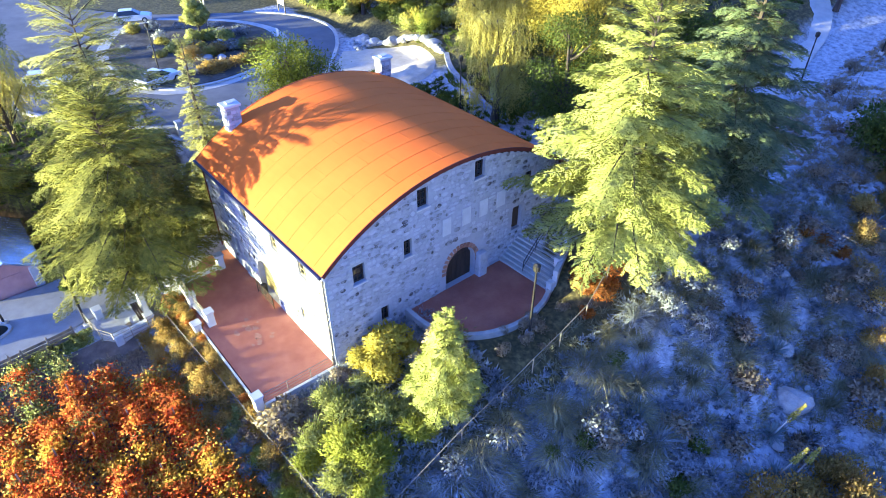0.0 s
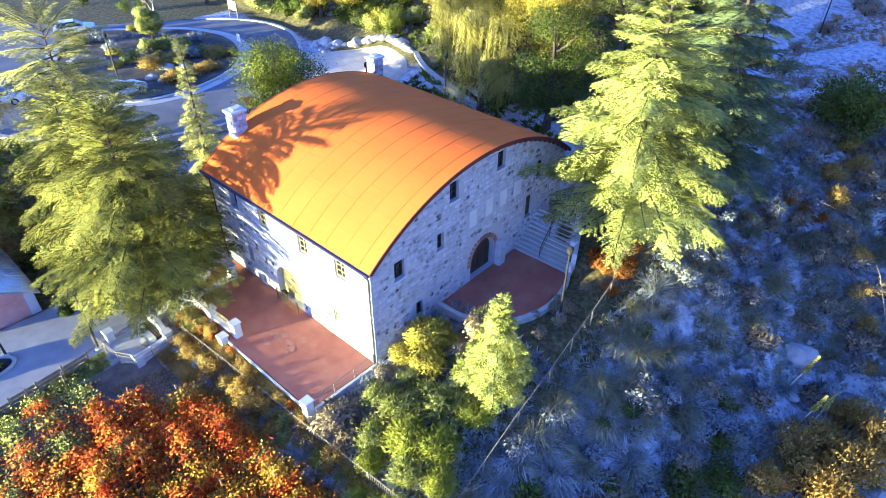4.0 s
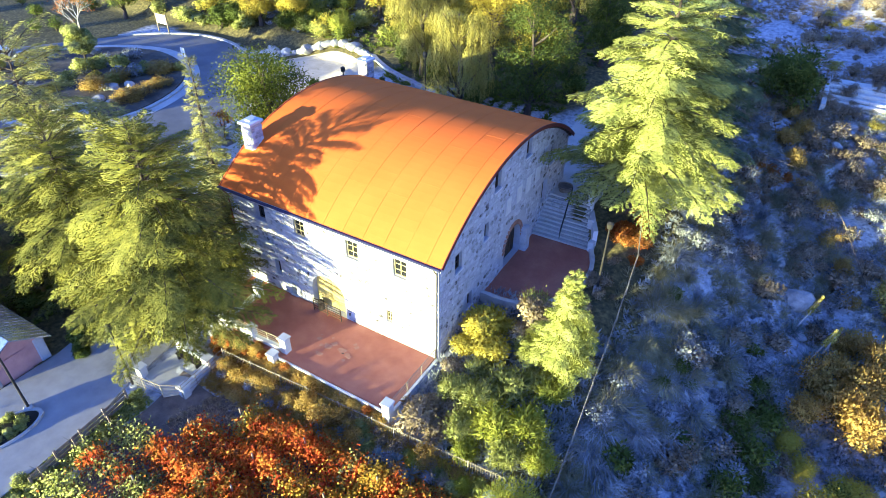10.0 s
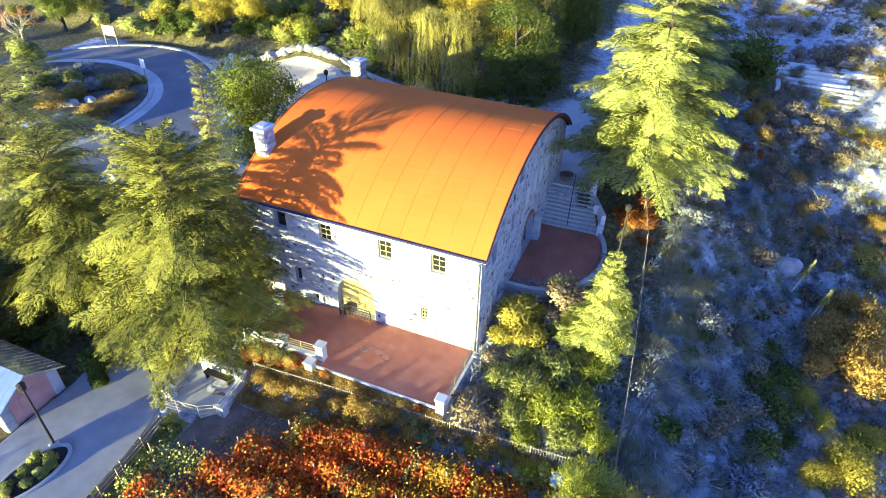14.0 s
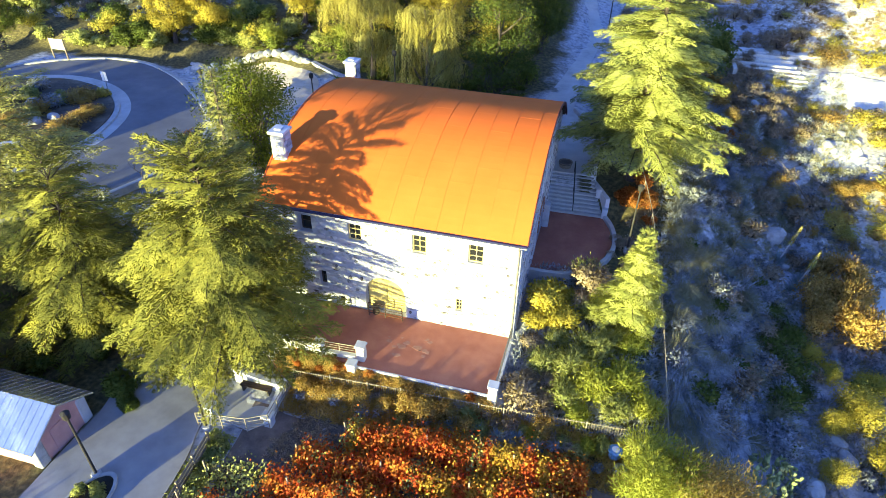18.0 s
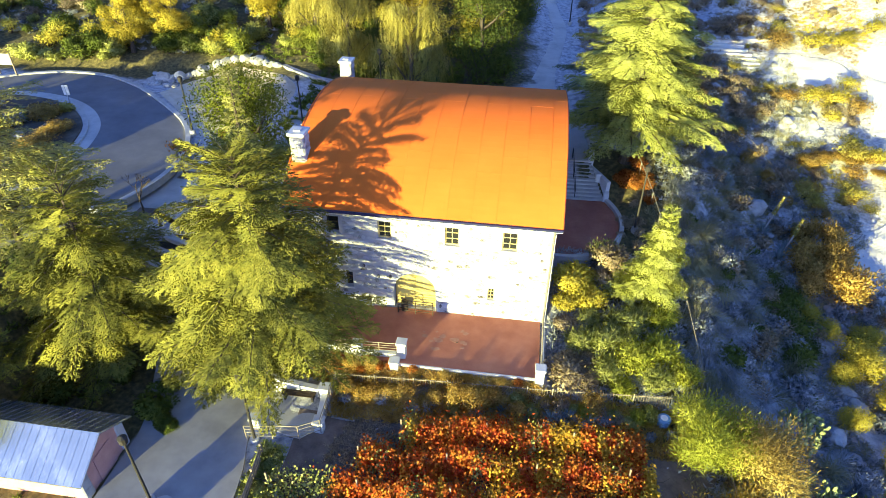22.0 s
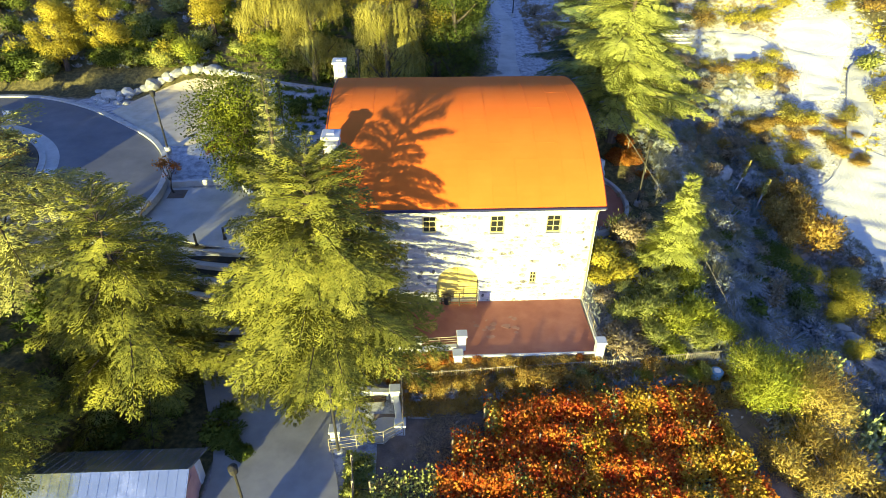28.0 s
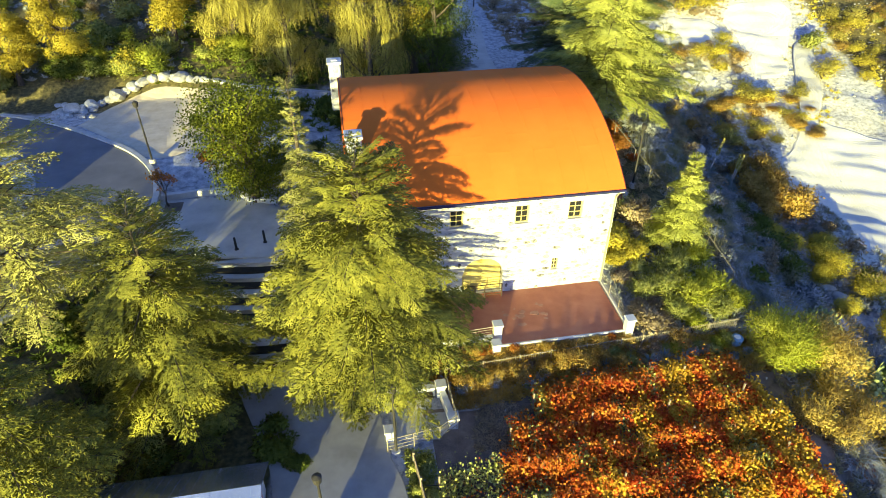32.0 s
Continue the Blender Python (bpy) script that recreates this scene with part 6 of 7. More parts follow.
# vineyard rows, running across the slope
def vine_row(x0, x1, y, seed):
    r = np.random.default_rng(seed)
    t = thing("vine_row", "row of grapevines in red and gold autumn leaf on wires", "vines", "rows of the vineyard")
    n = int((x1 - x0) * 1700)
    X = r.uniform(x0, x1, n)
    dens = 0.5 + 0.5 * np.sin(X * 2.1 + seed) * np.sin(X * 0.7 + 2 * seed)
    keep = r.random(n) < (0.6 + 0.4 * dens) * (0.35 + 0.65 * step(-10.5, -6.5, X))
    X = X[keep]
    n = len(X)
    Y = y + r.normal(0, 0.42, n) + 0.05 * X
    Z = height(X, Y) + 0.1 + 1.1 * r.beta(1.5, 1.5, n) + 0.15 * np.sin(X * 1.3 + seed)
    D = r.normal(size=(n, 3)) + np.array([0, -0.3, -0.3])
    N = 0.55 * r.normal(size=(n, 3)) + np.array([-0.3, -0.75, 0.6])
    V, F = blades(np.stack([X, Y, Z], 1), D, N, 0.135 * r.uniform(0.6, 1.35, n), 0.12 * r.uniform(0.6, 1.3, n))
    V, NV = facing(V, np.stack([0 * X - 0.25, 0.8 * (Y - y - 0.05 * X) - 0.7, np.full(n, 0.5)], 1) + 0.32 * r.normal(size=(n, 3)))
    V, NV = V.reshape(-1, 4, 3), NV.reshape(-1, 4, 3)
    warm = 0.5 * np.sin(X * 0.9 + 1.7 * seed) + 0.4 * np.sin(X * 2.6 + seed) + 0.09 * (X + 2) + 0.05 * (seed - 203) + 0.35 * np.sin(6.1 * X + 4 * Z) + 0.2 * r.normal(size=n)
    gold = warm > 0.3
    leafy_green = 0.6 * np.sin(X * 1.1 + 2.9 * seed) + 0.5 * np.sin(X * 2.9 + 1.3 * seed) + 0.25 * np.clip(-5.5 - X, 0, 6) - 0.5 * (Z - height(X, Y) - 0.7) + 0.25 * r.normal(size=n) + 0.08 * (seed - 203) > 0.8
    gold &= ~leafy_green
    for sel, m_ in ((~gold & ~leafy_green, L_VINE), (gold, L_VINEGOLD), (leafy_green, L_GREEN)):
        W = V[sel].reshape(-1, 3)
        raw("foliage", W, np.arange(len(W)).reshape(-1, 4), m_, t, normals=NV[sel].reshape(-1, 3))
    c = int((x1 - x0) * 26)
    XC = r.uniform(x0, x1, c)
    YC = y + 0.05 * XC + r.normal(0, 0.22, c)
    ZC = height(XC, YC) + r.uniform(0.4, 0.8, c)
    V, F = blades(np.stack([XC, YC, ZC], 1), np.stack([r.normal(0, 0.28, c), r.normal(0, 0.28, c), np.ones(c)], 1), r.normal(size=(c, 3)), r.uniform(0.3, 0.7, c), 0.022)
    tagged(raw("cane_growth", V, F, M_CANE, t, "bare reddish-brown canes"), kind="stuff")
    x = x0
    while x < x1:
        yy = y + 0.05 * x
        z = H(x, yy)
        bm = bmesh.new()
        tube(bm, [(x, yy, z - 0.1), (x + 0.06, yy + 0.04, z + 0.4), (x - 0.05, yy, z + 0.8)], [0.05, 0.035, 0.025], 5)
        for s_ in (-1, 1):
            tube(bm, [(x - 0.05, yy, z + 0.75), (x + s_ * 0.4, yy, z + 0.85), (x + s_ * 0.7, yy + 0.1 * s_, z + 1.1)], [0.02, 0.014, 0.006], 4)
        part("vine_stem", bm, M_BARK, t)
        x += 1.25
    for x in np.arange(x0, x1 + 0.1, 4.2):
        yy = y + 0.05 * x
        z = H(x, yy)
        part("stake", boxm((x - 0.035, yy - 0.035, z - 0.1), (x + 0.035, yy + 0.035, z + 1.45)), M_WOOD, t)
    return t


for k in range(9):
    vine_row((-6.9, -8.6, -12.4, -12.6, -12.7, -12.7, -12.7, -12.7, -12.7)[k], 5.0 + 0.25 * k, -8.0 - 1.75 * k, 200 + k)


# grass tufts and low scrub, too many to count
def stuff(name, label, category, material, P, seed, per, length, width, spread=0.9, up=1.0):
    r = np.random.default_rng(seed)
    Q = np.repeat(P, per, 0)
    n = len(Q)
    D = np.stack([r.normal(0, spread, n), r.normal(0, spread, n), np.full(n, up)], 1)
    off = np.stack([r.normal(0, 0.07, n), r.normal(0, 0.07, n), np.zeros(n)], 1)
    V, F = blades(Q + off, D, r.normal(size=(n, 3)), length * r.uniform(0.5, 1.4, n), width * r.uniform(0.7, 1.3, n))
    return tagged(raw(name, V, F, material), label, category, kind="stuff")


def spots(n, x0, x1, y0, y1, seed, ok):
    r = np.random.default_rng(seed)
    X, Y = r.uniform(x0, x1, n), r.uniform(y0, y1, n)
    k = ok(X, Y)
    X, Y = X[k], Y[k]
    return np.stack([X, Y, height(X, Y)], 1)


def off_flats(x, y):
    """True outside the bare sand flats of the wash."""
    ok = np.ones_like(x, dtype=bool)
    for a, b, c in CLEAR[-6:]:
        ok &= np.hypot(x - a, y - b) > c
    return ok


slope = lambda x, y: (x + 0.08 * (20 - y) > 7.6) & (wavy(x * 1.3, y * 1.3) > -1.2)
stuff("dry_grass", "dry pale grass tufts over the slope", "grass", L_GRASS, spots(5600, 7, 26, -22, 45, 301, slope), 302, 22, 0.42, 0.035)
stuff("low_scrub", "low dark scrub over the slope", "scrub", L_SAGE, spots(9000, 8, 26, -22, 45, 303, slope), 304, 16, 0.3, 0.1, 1.2)
stuff("low_scrub", "low scrub on the far hillside", "scrub", L_PALE, spots(4200, 26, 95, -10, 95, 305, lambda x, y: (wavy(x * 0.7, y * 0.7) > -0.2) & ~((x < 46) & (y < 30)) & off_flats(x, y)), 306, 26, 0.36, 0.07, 1.2)
stuff("low_scrub", "low sunlit yellow scrub over the wash", "scrub", L_GOLD, spots(2600, 22, 60, 19, 62, 331, lambda x, y: (wavy(x * 0.9, y * 0.9) > 0.6) & off_flats(x, y)), 332, 18, 0.4, 0.07, 1.0)
stuff("low_scrub", "low dry scrub above the wash", "scrub", L_DRY, spots(9000, 3, 34, 33, 76, 341, lambda x, y: (wavy(x * 0.9, y * 0.9) > -1.1) & (x > 2.2 + 0.1 * np.abs(y - 46)) & off_flats(x, y)), 342, 14, 0.3, 0.06, 1.1)
stuff("weeds", "weeds on the bank below the terrace", "weeds", L_AMBER, spots(2600, -11, 8, -7.6, -4.7, 307, lambda x, y: y < -4.8), 308, 14, 0.3, 0.05)
stuff("weeds", "weeds and dry grass beside the east wall", "weeds", L_SAGE, spots(1500, 0.3, 8, -5, 6, 309, lambda x, y: x > 0.2), 310, 14, 0.35, 0.08)
stuff("weeds", "thin dry weeds on the dark soil beside the vineyard", "weeds", L_DRY, spots(1500, -12.5, -5, -10.5, -6.2, 351, lambda x, y: (wavy(x * 1.8, y * 1.8) > -0.3) & (x > -11 - 0.3 * (y + 8))), 352, 10, 0.22, 0.03, 1.1)
stuff("ground_ivy", "green ground ivy beside the walkway", "ivy", L_GREEN, spots(900, -13.7, -12.4, -20, -9.7, 311, lambda x, y: x > -13.9), 312, 14, 0.16, 0.12, 1.5)
stuff("undergrowth", "mixed undergrowth behind the barn", "undergrowth", L_OAK, spots(3200, -34, 4, 18, 60, 313, lambda x, y: (x < -4.5) & ~((x < -23) & (y < 31))), 314, 22, 0.42, 0.1, 1.2)
stuff("undergrowth", "mixed undergrowth beyond the road", "undergrowth", L_SAGE, spots(3600, -95, -30, 29, 100, 315, lambda x, y: y > 31 - 0.1 * (x + 30)), 316, 22, 0.46, 0.11, 1.2)
stuff("undergrowth", "dark undergrowth under the cedars", "undergrowth", L_OAK, spots(1300, -40, -19.5, -22, 2, 317, lambda x, y: (x < -23.5) | (y < -16)), 318, 18, 0.32, 0.09, 1.2)
stuff("dry_vines", "amber-brown trailing vines on the terrace bank", "vines", L_AMBER, spots(900, -12.4, -0.6, -5.5, -4.55, 319, lambda x, y: (y < -4.75) | (x < -8.2)), 320, 16, 0.26, 0.07, 1.4, 0.6)
stuff("dry_vines", "golden dry weeds along the picket fence", "weeds", L_GOLD, spots(500, -10.5, 6.5, -6.0, -5.0, 321, lambda x, y: y < -5.1), 322, 14, 0.3, 0.05, 1.0)


# ---- things round about ----
def lamp(x, y, z, hgt, label, arm=True, lean=(0, 0)):
    t = thing("street_lamp", label, "street lamp", "lamp posts", at=(x, y, z))
    part("base", tube(bmesh.new(), [(0, 0, -0.3), (0, 0, 0.3), (0, 0, 0.36)], [0.24, 0.24, 0.2], 12), M_CONCRETE, t, "round concrete base")
    part("pole", tube(bmesh.new(), [(0, 0, 0.36), (lean[0] * 0.5, lean[1] * 0.5, hgt * 0.5), (lean[0], lean[1], hgt)], [0.075, 0.065, 0.05], 8), M_POLE, t)
    head = part("lamp_head", tube(bmesh.new(), [(lean[0], lean[1], hgt), (lean[0], lean[1], hgt + 0.1), (lean[0], lean[1], hgt + 0.42), (lean[0], lean[1], hgt + 0.52)], [0.06, 0.17, 0.2, 0.05], 10), M_POLE, t)
    return t


lamp(-14.1, -9.65, -1.9, 4.4, "tall dark lamp post with a round concrete foot by the walk")
lamp(-17.4, -13.6, -1.75, 4.2, "tall dark lamp post beside the shed")
lamp(5.9, 9.1, 0.6, 4.6, "tall sunlit lamp post beside the court")
lamp(-29.5, 16.1, 2.05, 4.4, "dark lamp post at the bend of the road")
lamp(-14.7, 22.0, 2.4, 5.2, "dark lamp post behind the barn")
lamp(-20.8, 18.6, 2.2, 4.0, "dark lamp post beside the barn")
lamp(-43.5, 6.5, 2.1, 4.5, "dark lamp post on the planted island")
lamp(1.9, 48.0, H(1.9, 48), 4.3, "lamp post beside the upper path")
lamp(4.5, 58.0, H(4.5, 58), 4.3, "lamp post beside the upper path")

# road sign and notice board
t = thing("road_sign", "white road sign on a short post at the island", "sign", at=(-43.2, 19.9, 2.1))
part("post", tube(bmesh.new(), [(0, 0, 0), (0, 0, 1.9)], 0.04, 6), M_STEEL, t)
part("panel", boxm((-0.3, -0.02, 1.0), (0.3, 0.02, 1.9), 0.01), M_SIGN, t)
t = thing("notice_board", "pale notice board on two posts beyond the road", "sign", at=(-54.5, 26.3, 2.3))
for sx in (-0.9, 0.9):
    part("post", boxm((sx - 0.06, -0.06, -0.2), (sx + 0.06, 0.06, 2.0), 0.01), M_WOOD, t)
part("panel", boxm((-0.84, -0.04, 0.8), (0.84, 0.04, 1.9), 0.02), M_SIGN, t)

# bollards on the plaza
for x, y in ((-25.6, 3.5), (-24.0, 3.85), (-22.4, 4.5), (-20.7, 5.0)):
    t = thing("bollard", "short black bollard on the plaza", "bollard", "bollards on the plaza", at=(x, y, PLAZA_Z))
    part("shaft", tube(bmesh.new(), [(0, 0, 0), (0, 0, 0.06), (0, 0, 0.08), (0, 0, 0.85), (0, 0, 0.93)], [0.13, 0.13, 0.08, 0.07, 0.02], 10), M_POLE, t)

# curved seating steps between plaza and walk
amphi = thing("curved_steps", "curved concrete seating steps falling from the plaza", "steps", kind="structure")
for k in range(7):
    r1 = 12.6 + 0.95 * k
    top = PLAZA_Z - 0.12 - 0.42 * k
    part("step", prism(bmesh.new(), ring_band(-20.0, 16.0, r1, r1 + 0.42, 236, 276, 20), -2.1, top), M_CONCRETE, amphi)
    part("planting_strip", prism(bmesh.new(), ring_band(-20.0, 16.0, r1 + 0.42, r1 + 0.95, 236, 276, 20), -2.1, top - 0.3), M_MULCH, amphi)
side_steps = thing("side_stairs", "concrete stairs beside the curved seating", "stairs", kind="structure")
for k in range(14):
    part("step", boxm((-29.4, 3.6 - 0.42 * (k + 1), -2.0), (-27.2, 3.6 - 0.42 * k, PLAZA_Z - 0.2 * (k + 1)), 0.01), M_CONCRETE, side_steps)
t = pillar(-29.7, 3.2, 1.2, 2.7)

# low walls and planters beside the plaza
flat("planter_wall", band(smooth_line([(-28.2, 11.5), (-25, 11.8), (-23.6, 11.5)]), 0.0, 0.3), 1.0, 1.75, M_WHITE, "low pale planter wall beside the plaza", "low wall")
flat("planter_wall", band(smooth_line([(-22.9, 11.3), (-22.0, 10.2), (-20.2, 9.8)]), 0.0, 0.3), 1.0, 1.7, M_WHITE, "low curved pale wall beside the plaza", "low wall")
flat("yard_wall", band([(-18.8, 12.4), (-15.4, 12.4)], 0, 0.35), 1.0, 3.6, M_MORTAR, "pale stone yard wall beside the barn", "wall")
flat("yard_wall", band([(-18.9, 12.2), (-18.9, 8.4)], 0, 0.3), 1.0, 2.6, M_MORTAR, "pale stone yard wall beside the barn", "wall")
flat("yard_floor", [(-18.6, 8.4), (-15.05, 8.4), (-15.05, 12.2), (-18.6, 12.2)], 1.0, 2.0, M_CONCRETE, "grey concrete yard floor beside the barn", "pavement")
flat("back_wall_low", band(smooth_line([(-30, 33), (-24, 28.5), (-18, 26), (-13, 24.2)]), 0, 0.5), 1.6, 3.2, M_STONE, "low dry-stone wall behind the barn", "wall")

# boulders
def boulder(x, y, size, seed, label, group="boulders by the road", z=None, flatten=0.7):
    r = random.Random(seed)
    bm = bmesh.new()
    bmesh.ops.create_icosphere(bm, subdivisions=2, radius=1)
    off = Vector((r.uniform(0, 50), r.uniform(0, 50), r.uniform(0, 50)))
    for v in bm.verts:
        v.co *= 1 + 0.35 * noise.noise(v.co * 0.9 + off) + 0.12 * noise.noise(v.co * 2.6 + off)
        v.co.x *= r.uniform(0.97, 1.03) * size * 0.62
        v.co.y *= size * 0.5
        v.co.z *= size * 0.5 * flatten
    ob = part("boulder", bm, M_BOULDER, None)
    ob.location, ob.rotation_euler = (x, y, (H(x, y) if z is None else z) + size * 0.12), (0, 0, r.uniform(0, 6))
    return tagged(ob, label, "boulder", group)


r0 = random.Random(8)
for i, (x, y) in enumerate(smooth_line([(-39.5, 27.6), (-36.6, 29.2), (-34.0, 30.8), (-30.5, 31.6), (-27.5, 30.6)], 4)):
    boulder(x, y, r0.uniform(0.8, 1.6), i, "pale granite boulder beside the road")
for i in range(26):
    boulder(r0.uniform(-40.5, -36.5), r0.uniform(26, 29.5), r0.uniform(0.4, 0.8), 40 + i, "small pale rock beside the road", "rocks beside the road")
for i in range(8):
    boulder(r0.uniform(-52, -41), r0.uniform(9, 17), r0.uniform(0.5, 1.1), 80 + i, "small pale rock on the planted island", "rocks on the island", ROAD_Z + 0.2)
boulder(17.2, 19.2, 1.6, 99, "large white rounded boulder on the slope", "boulders of the wash", None, 1.1)
for i in range(70):
    x, y = r0.uniform(11, 30), r0.uniform(-4, 44)
    if (x < 23.5 or y > 28) and x + 0.08 * (20 - y) > 11:
        boulder(x, y, r0.uniform(0.35, 1.1), 120 + i, "pale rock in the dry wash", "boulders of the wash")


def rubble(name, label, P, seed, lo, hi):
    """Small stones as one mesh: squashed octahedra."""
    r = np.random.default_rng(seed)
    n = len(P)
    base = np.array([[1, 0, 0], [0, 1, 0], [-1, 0, 0], [0, -1, 0], [0, 0, 1], [0, 0, -0.5]], dtype=float)
    s = r.uniform(lo, hi, (n, 1, 1)) * r.uniform(0.6, 1.2, (n, 1, 3)) * np.array([1, 0.9, 0.6])
    a = r.uniform(0, 6.28, n)
    V = base[None] * s * (1 + 0.25 * r.normal(size=(n, 6, 1)))
    c, q = np.cos(a)[:, None], np.sin(a)[:, None]
    V = np.stack([V[..., 0] * c - V[..., 1] * q, V[..., 0] * q + V[..., 1] * c, V[..., 2]], -1) + P[:, None]
    f = np.array([[0, 1, 4], [1, 2, 4], [2, 3, 4], [3, 0, 4], [1, 0, 5], [2, 1, 5], [3, 2, 5], [0, 3, 5]])
    F = (f[None] + 6 * np.arange(n)[:, None, None]).reshape(-1, 3)
    return tagged(raw(name, V.reshape(-1, 3), F, M_BOULDER), label, "stones", kind="stuff")


rubble("wash_stones", "pale loose stones strewn over the wash", spots(6000, 12, 60, 8, 70, 401, lambda x, y: ((x > 19 + 0.12 * np.abs(y - 26)) & ((y > 24) | (x < 23))) | (wavy(x, y) > 1.1)), 402, 0.06, 0.26)
rubble("slope_stones", "pale loose stones on the slope", spots(7000, 8.5, 22, -18, 40, 403, lambda x, y: wavy(x * 1.7, y * 1.7) > 0.1), 404, 0.04, 0.17)


def grass_clump(x, y, size, seed):
    r = np.random.default_rng(seed)
    n = 260
    a, e = r.uniform(0, 6.28, n), r.uniform(0.25, 1.35, n)
    D = np.stack([np.cos(a) * np.cos(e), np.sin(a) * np.cos(e), np.sin(e)], 1)
    P = np.stack([0.12 * r.normal(size=n), 0.12 * r.normal(size=n), np.zeros(n)], 1) * size
    L1 = size * r.uniform(0.5, 0.8, n)
    N = np.tile([0, 0, 1.0], (n, 1)) + 0.3 * r.normal(size=(n, 3))
    V1, _ = blades(P, D, N, L1 * 1.25, 0.035)
    Q = P + unit(D) * L1[:, None]
    D2 = D * np.array([1.3, 1.3, 0.1]) + np.array([0, 0, -0.35])
    V2, _ = blades(Q, D2, N, L1 * 0.8, 0.03)
    V = np.concatenate([V1, V2])
    t = thing("grass_clump", "fountain of long thin grey-green grass", "grass", "grass clumps of the slope", at=(x, y, H(x, y)))
    raw("foliage", V, np.arange(len(V)).reshape(-1, 4), L_GRASS if seed % 3 else L_SAGE, t)


def agave(x, y, size, seed, label, stalk=0.0):
    r = np.random.default_rng(seed)
    t = thing("yucca", label, "yucca", "yuccas of the slope", at=(x, y, H(x, y)))
    n = 90
    a, e = r.uniform(0, 6.28, n), r.uniform(0.05, 1.3, n)
    D = np.stack([np.cos(a) * np.cos(e), np.sin(a) * np.cos(e), np.sin(e)], 1)
    V, F = blades(np.tile([0, 0, 0.1 * size], (n, 1)), D, np.tile([0, 0, 1.0], (n, 1)) + 0.1 * r.normal(size=(n, 3)), size * r.uniform(0.8, 1.1, n), 0.075 * size)
    raw("leaves", V, F, L_AGAVE, t)
    if stalk:
        lean = Vector((r.uniform(0.05, 0.3), r.uniform(-0.1, 0.1), 1)).normalized()
        part("stalk", tube(bmesh.new(), [(0, 0, 0), tuple(lean * stalk * 0.5), tuple(lean * stalk)], [0.06, 0.05, 0.02], 6), M_KERB, t)
        m = 420
        s = r.uniform(0.55, 1.0, m)
        P = np.array(lean)[None] * stalk * s[:, None]
        D = r.normal(size=(m, 3))
        V, F = blades(P, D, r.normal(size=(m, 3)), 0.34 * (1.1 - s) + 0.06, 0.055)
        raw("flower_plume", V, F, L_PALE, t, "dry pale seed plume")
    return t


agave(17.4, 16.6, 1.0, 1, "grey-blue yucca with a tall dry plume", 3.4)
agave(18.7, 15.0, 1.0, 2, "grey-blue yucca with a tall dry plume", 3.2)
agave(19.3, 15.8, 0.9, 3, "grey-blue yucca with a tall dry plume", 2.9)
agave(17.9, 13.6, 0.9, 4, "pale yucca on the slope")
agave(14.5, 15.5, 1.0, 5, "grey-blue yucca on the slope")
agave(15.0, 20.5, 1.0, 6, "grey-blue yucca on the slope")
agave(12.6, 10.5, 0.9, 7, "grey-blue yucca on the slope")
for k, (x, y) in enumerate(((-1.95, -6.15), (-0.6, -6.2), (1.4, -6.25), (0.5, -6.4), (2.4, -6.45))):
    agave(x, y, 0.62, 20 + k, "small blue-green agave at the vineyard's edge")
rg = random.Random(19)
for k in range(46):
    x, y = rg.uniform(8.7, 12.5), rg.uniform(-9, 9)
    grass_clump(x, y, rg.uniform(0.9, 1.5), 500 + k)


def cactus(x, y, seed, n, rad, hgt):
    """Prickly pear: pads that grow from the rims of lower pads."""
    r = random.Random(seed)
    t = thing("prickly_pear", "sunlit prickly pear cactus with broad flat pads", "cactus", "cacti at the vineyard", at=(x, y, H(x, y)))
    for k in range(n):
        a, d = r.uniform(0, 6.28), rad * math.sqrt(r.uniform(0, 1))
        top = hgt * (1 - 0.55 * (d / rad) ** 2) * r.uniform(0.75, 1.1)
        dx, dy = d * math.cos(a), d * math.sin(a)
        z = H(x + dx, y + dy) - H(x, y) + 0.2
        turn = r.uniform(0, 6.28)
        while z < top:
            bm = bmesh.new()
            bmesh.ops.create_icosphere(bm, subdivisions=1, radius=1, matrix=Matrix.Translation((dx, dy, z)) @ Euler((r.uniform(-0.5, 0.5), r.uniform(-0.7, 0.7), turn)).to_matrix().to_4x4() @ Matrix.Diagonal((0.16, 0.04, 0.21, 1)))
            for f in bm.faces:
                f.smooth = True
            part("pad", bm, L_CACTUS, t)
            z += 0.3
            dx, dy, turn = dx + r.uniform(-0.14, 0.14), dy + r.uniform(-0.14, 0.14), turn + r.uniform(0.4, 1.2)


cactus(14.1, -3.4, 1, 36, 1.5, 1.9)
cactus(14.1, -7.4, 2, 44, 1.9, 1.9)
cactus(12.9, -5.0, 3, 10, 0.9, 1.3)


# shed with a pale metal roof
shed = thing("shed", "small pink plastered shed with a pale metal gable roof", "shed", at=(-20.1, -12.3, -2.2))
W2, LEN, EV, RG = 1.75, 7.0, 2.15, 3.25
part("wall", boxm((-LEN, -W2 + 0.15, -0.3), (-0.15, W2 - 0.15, EV)), M_PINK, shed)
bm = bmesh.new()
for x0 in (-0.35, -LEN):
    vs = [bm.verts.new((x0 + d, yy, zz)) for d in (0, 0.2) for yy, zz in ((-W2 + 0.15, EV), (W2 - 0.15, EV), (0, RG - 0.1))]
    bm.faces.new(vs[:3])
    bm.faces.new(vs[3:][::-1])
    for i in range(3):
        bm.faces.new((vs[i], vs[(i + 1) % 3], vs[3 + (i + 1) % 3], vs[3 + i]))
bmesh.ops.recalc_face_normals(bm, faces=bm.faces)
part("gable", bm, M_PINK, shed)
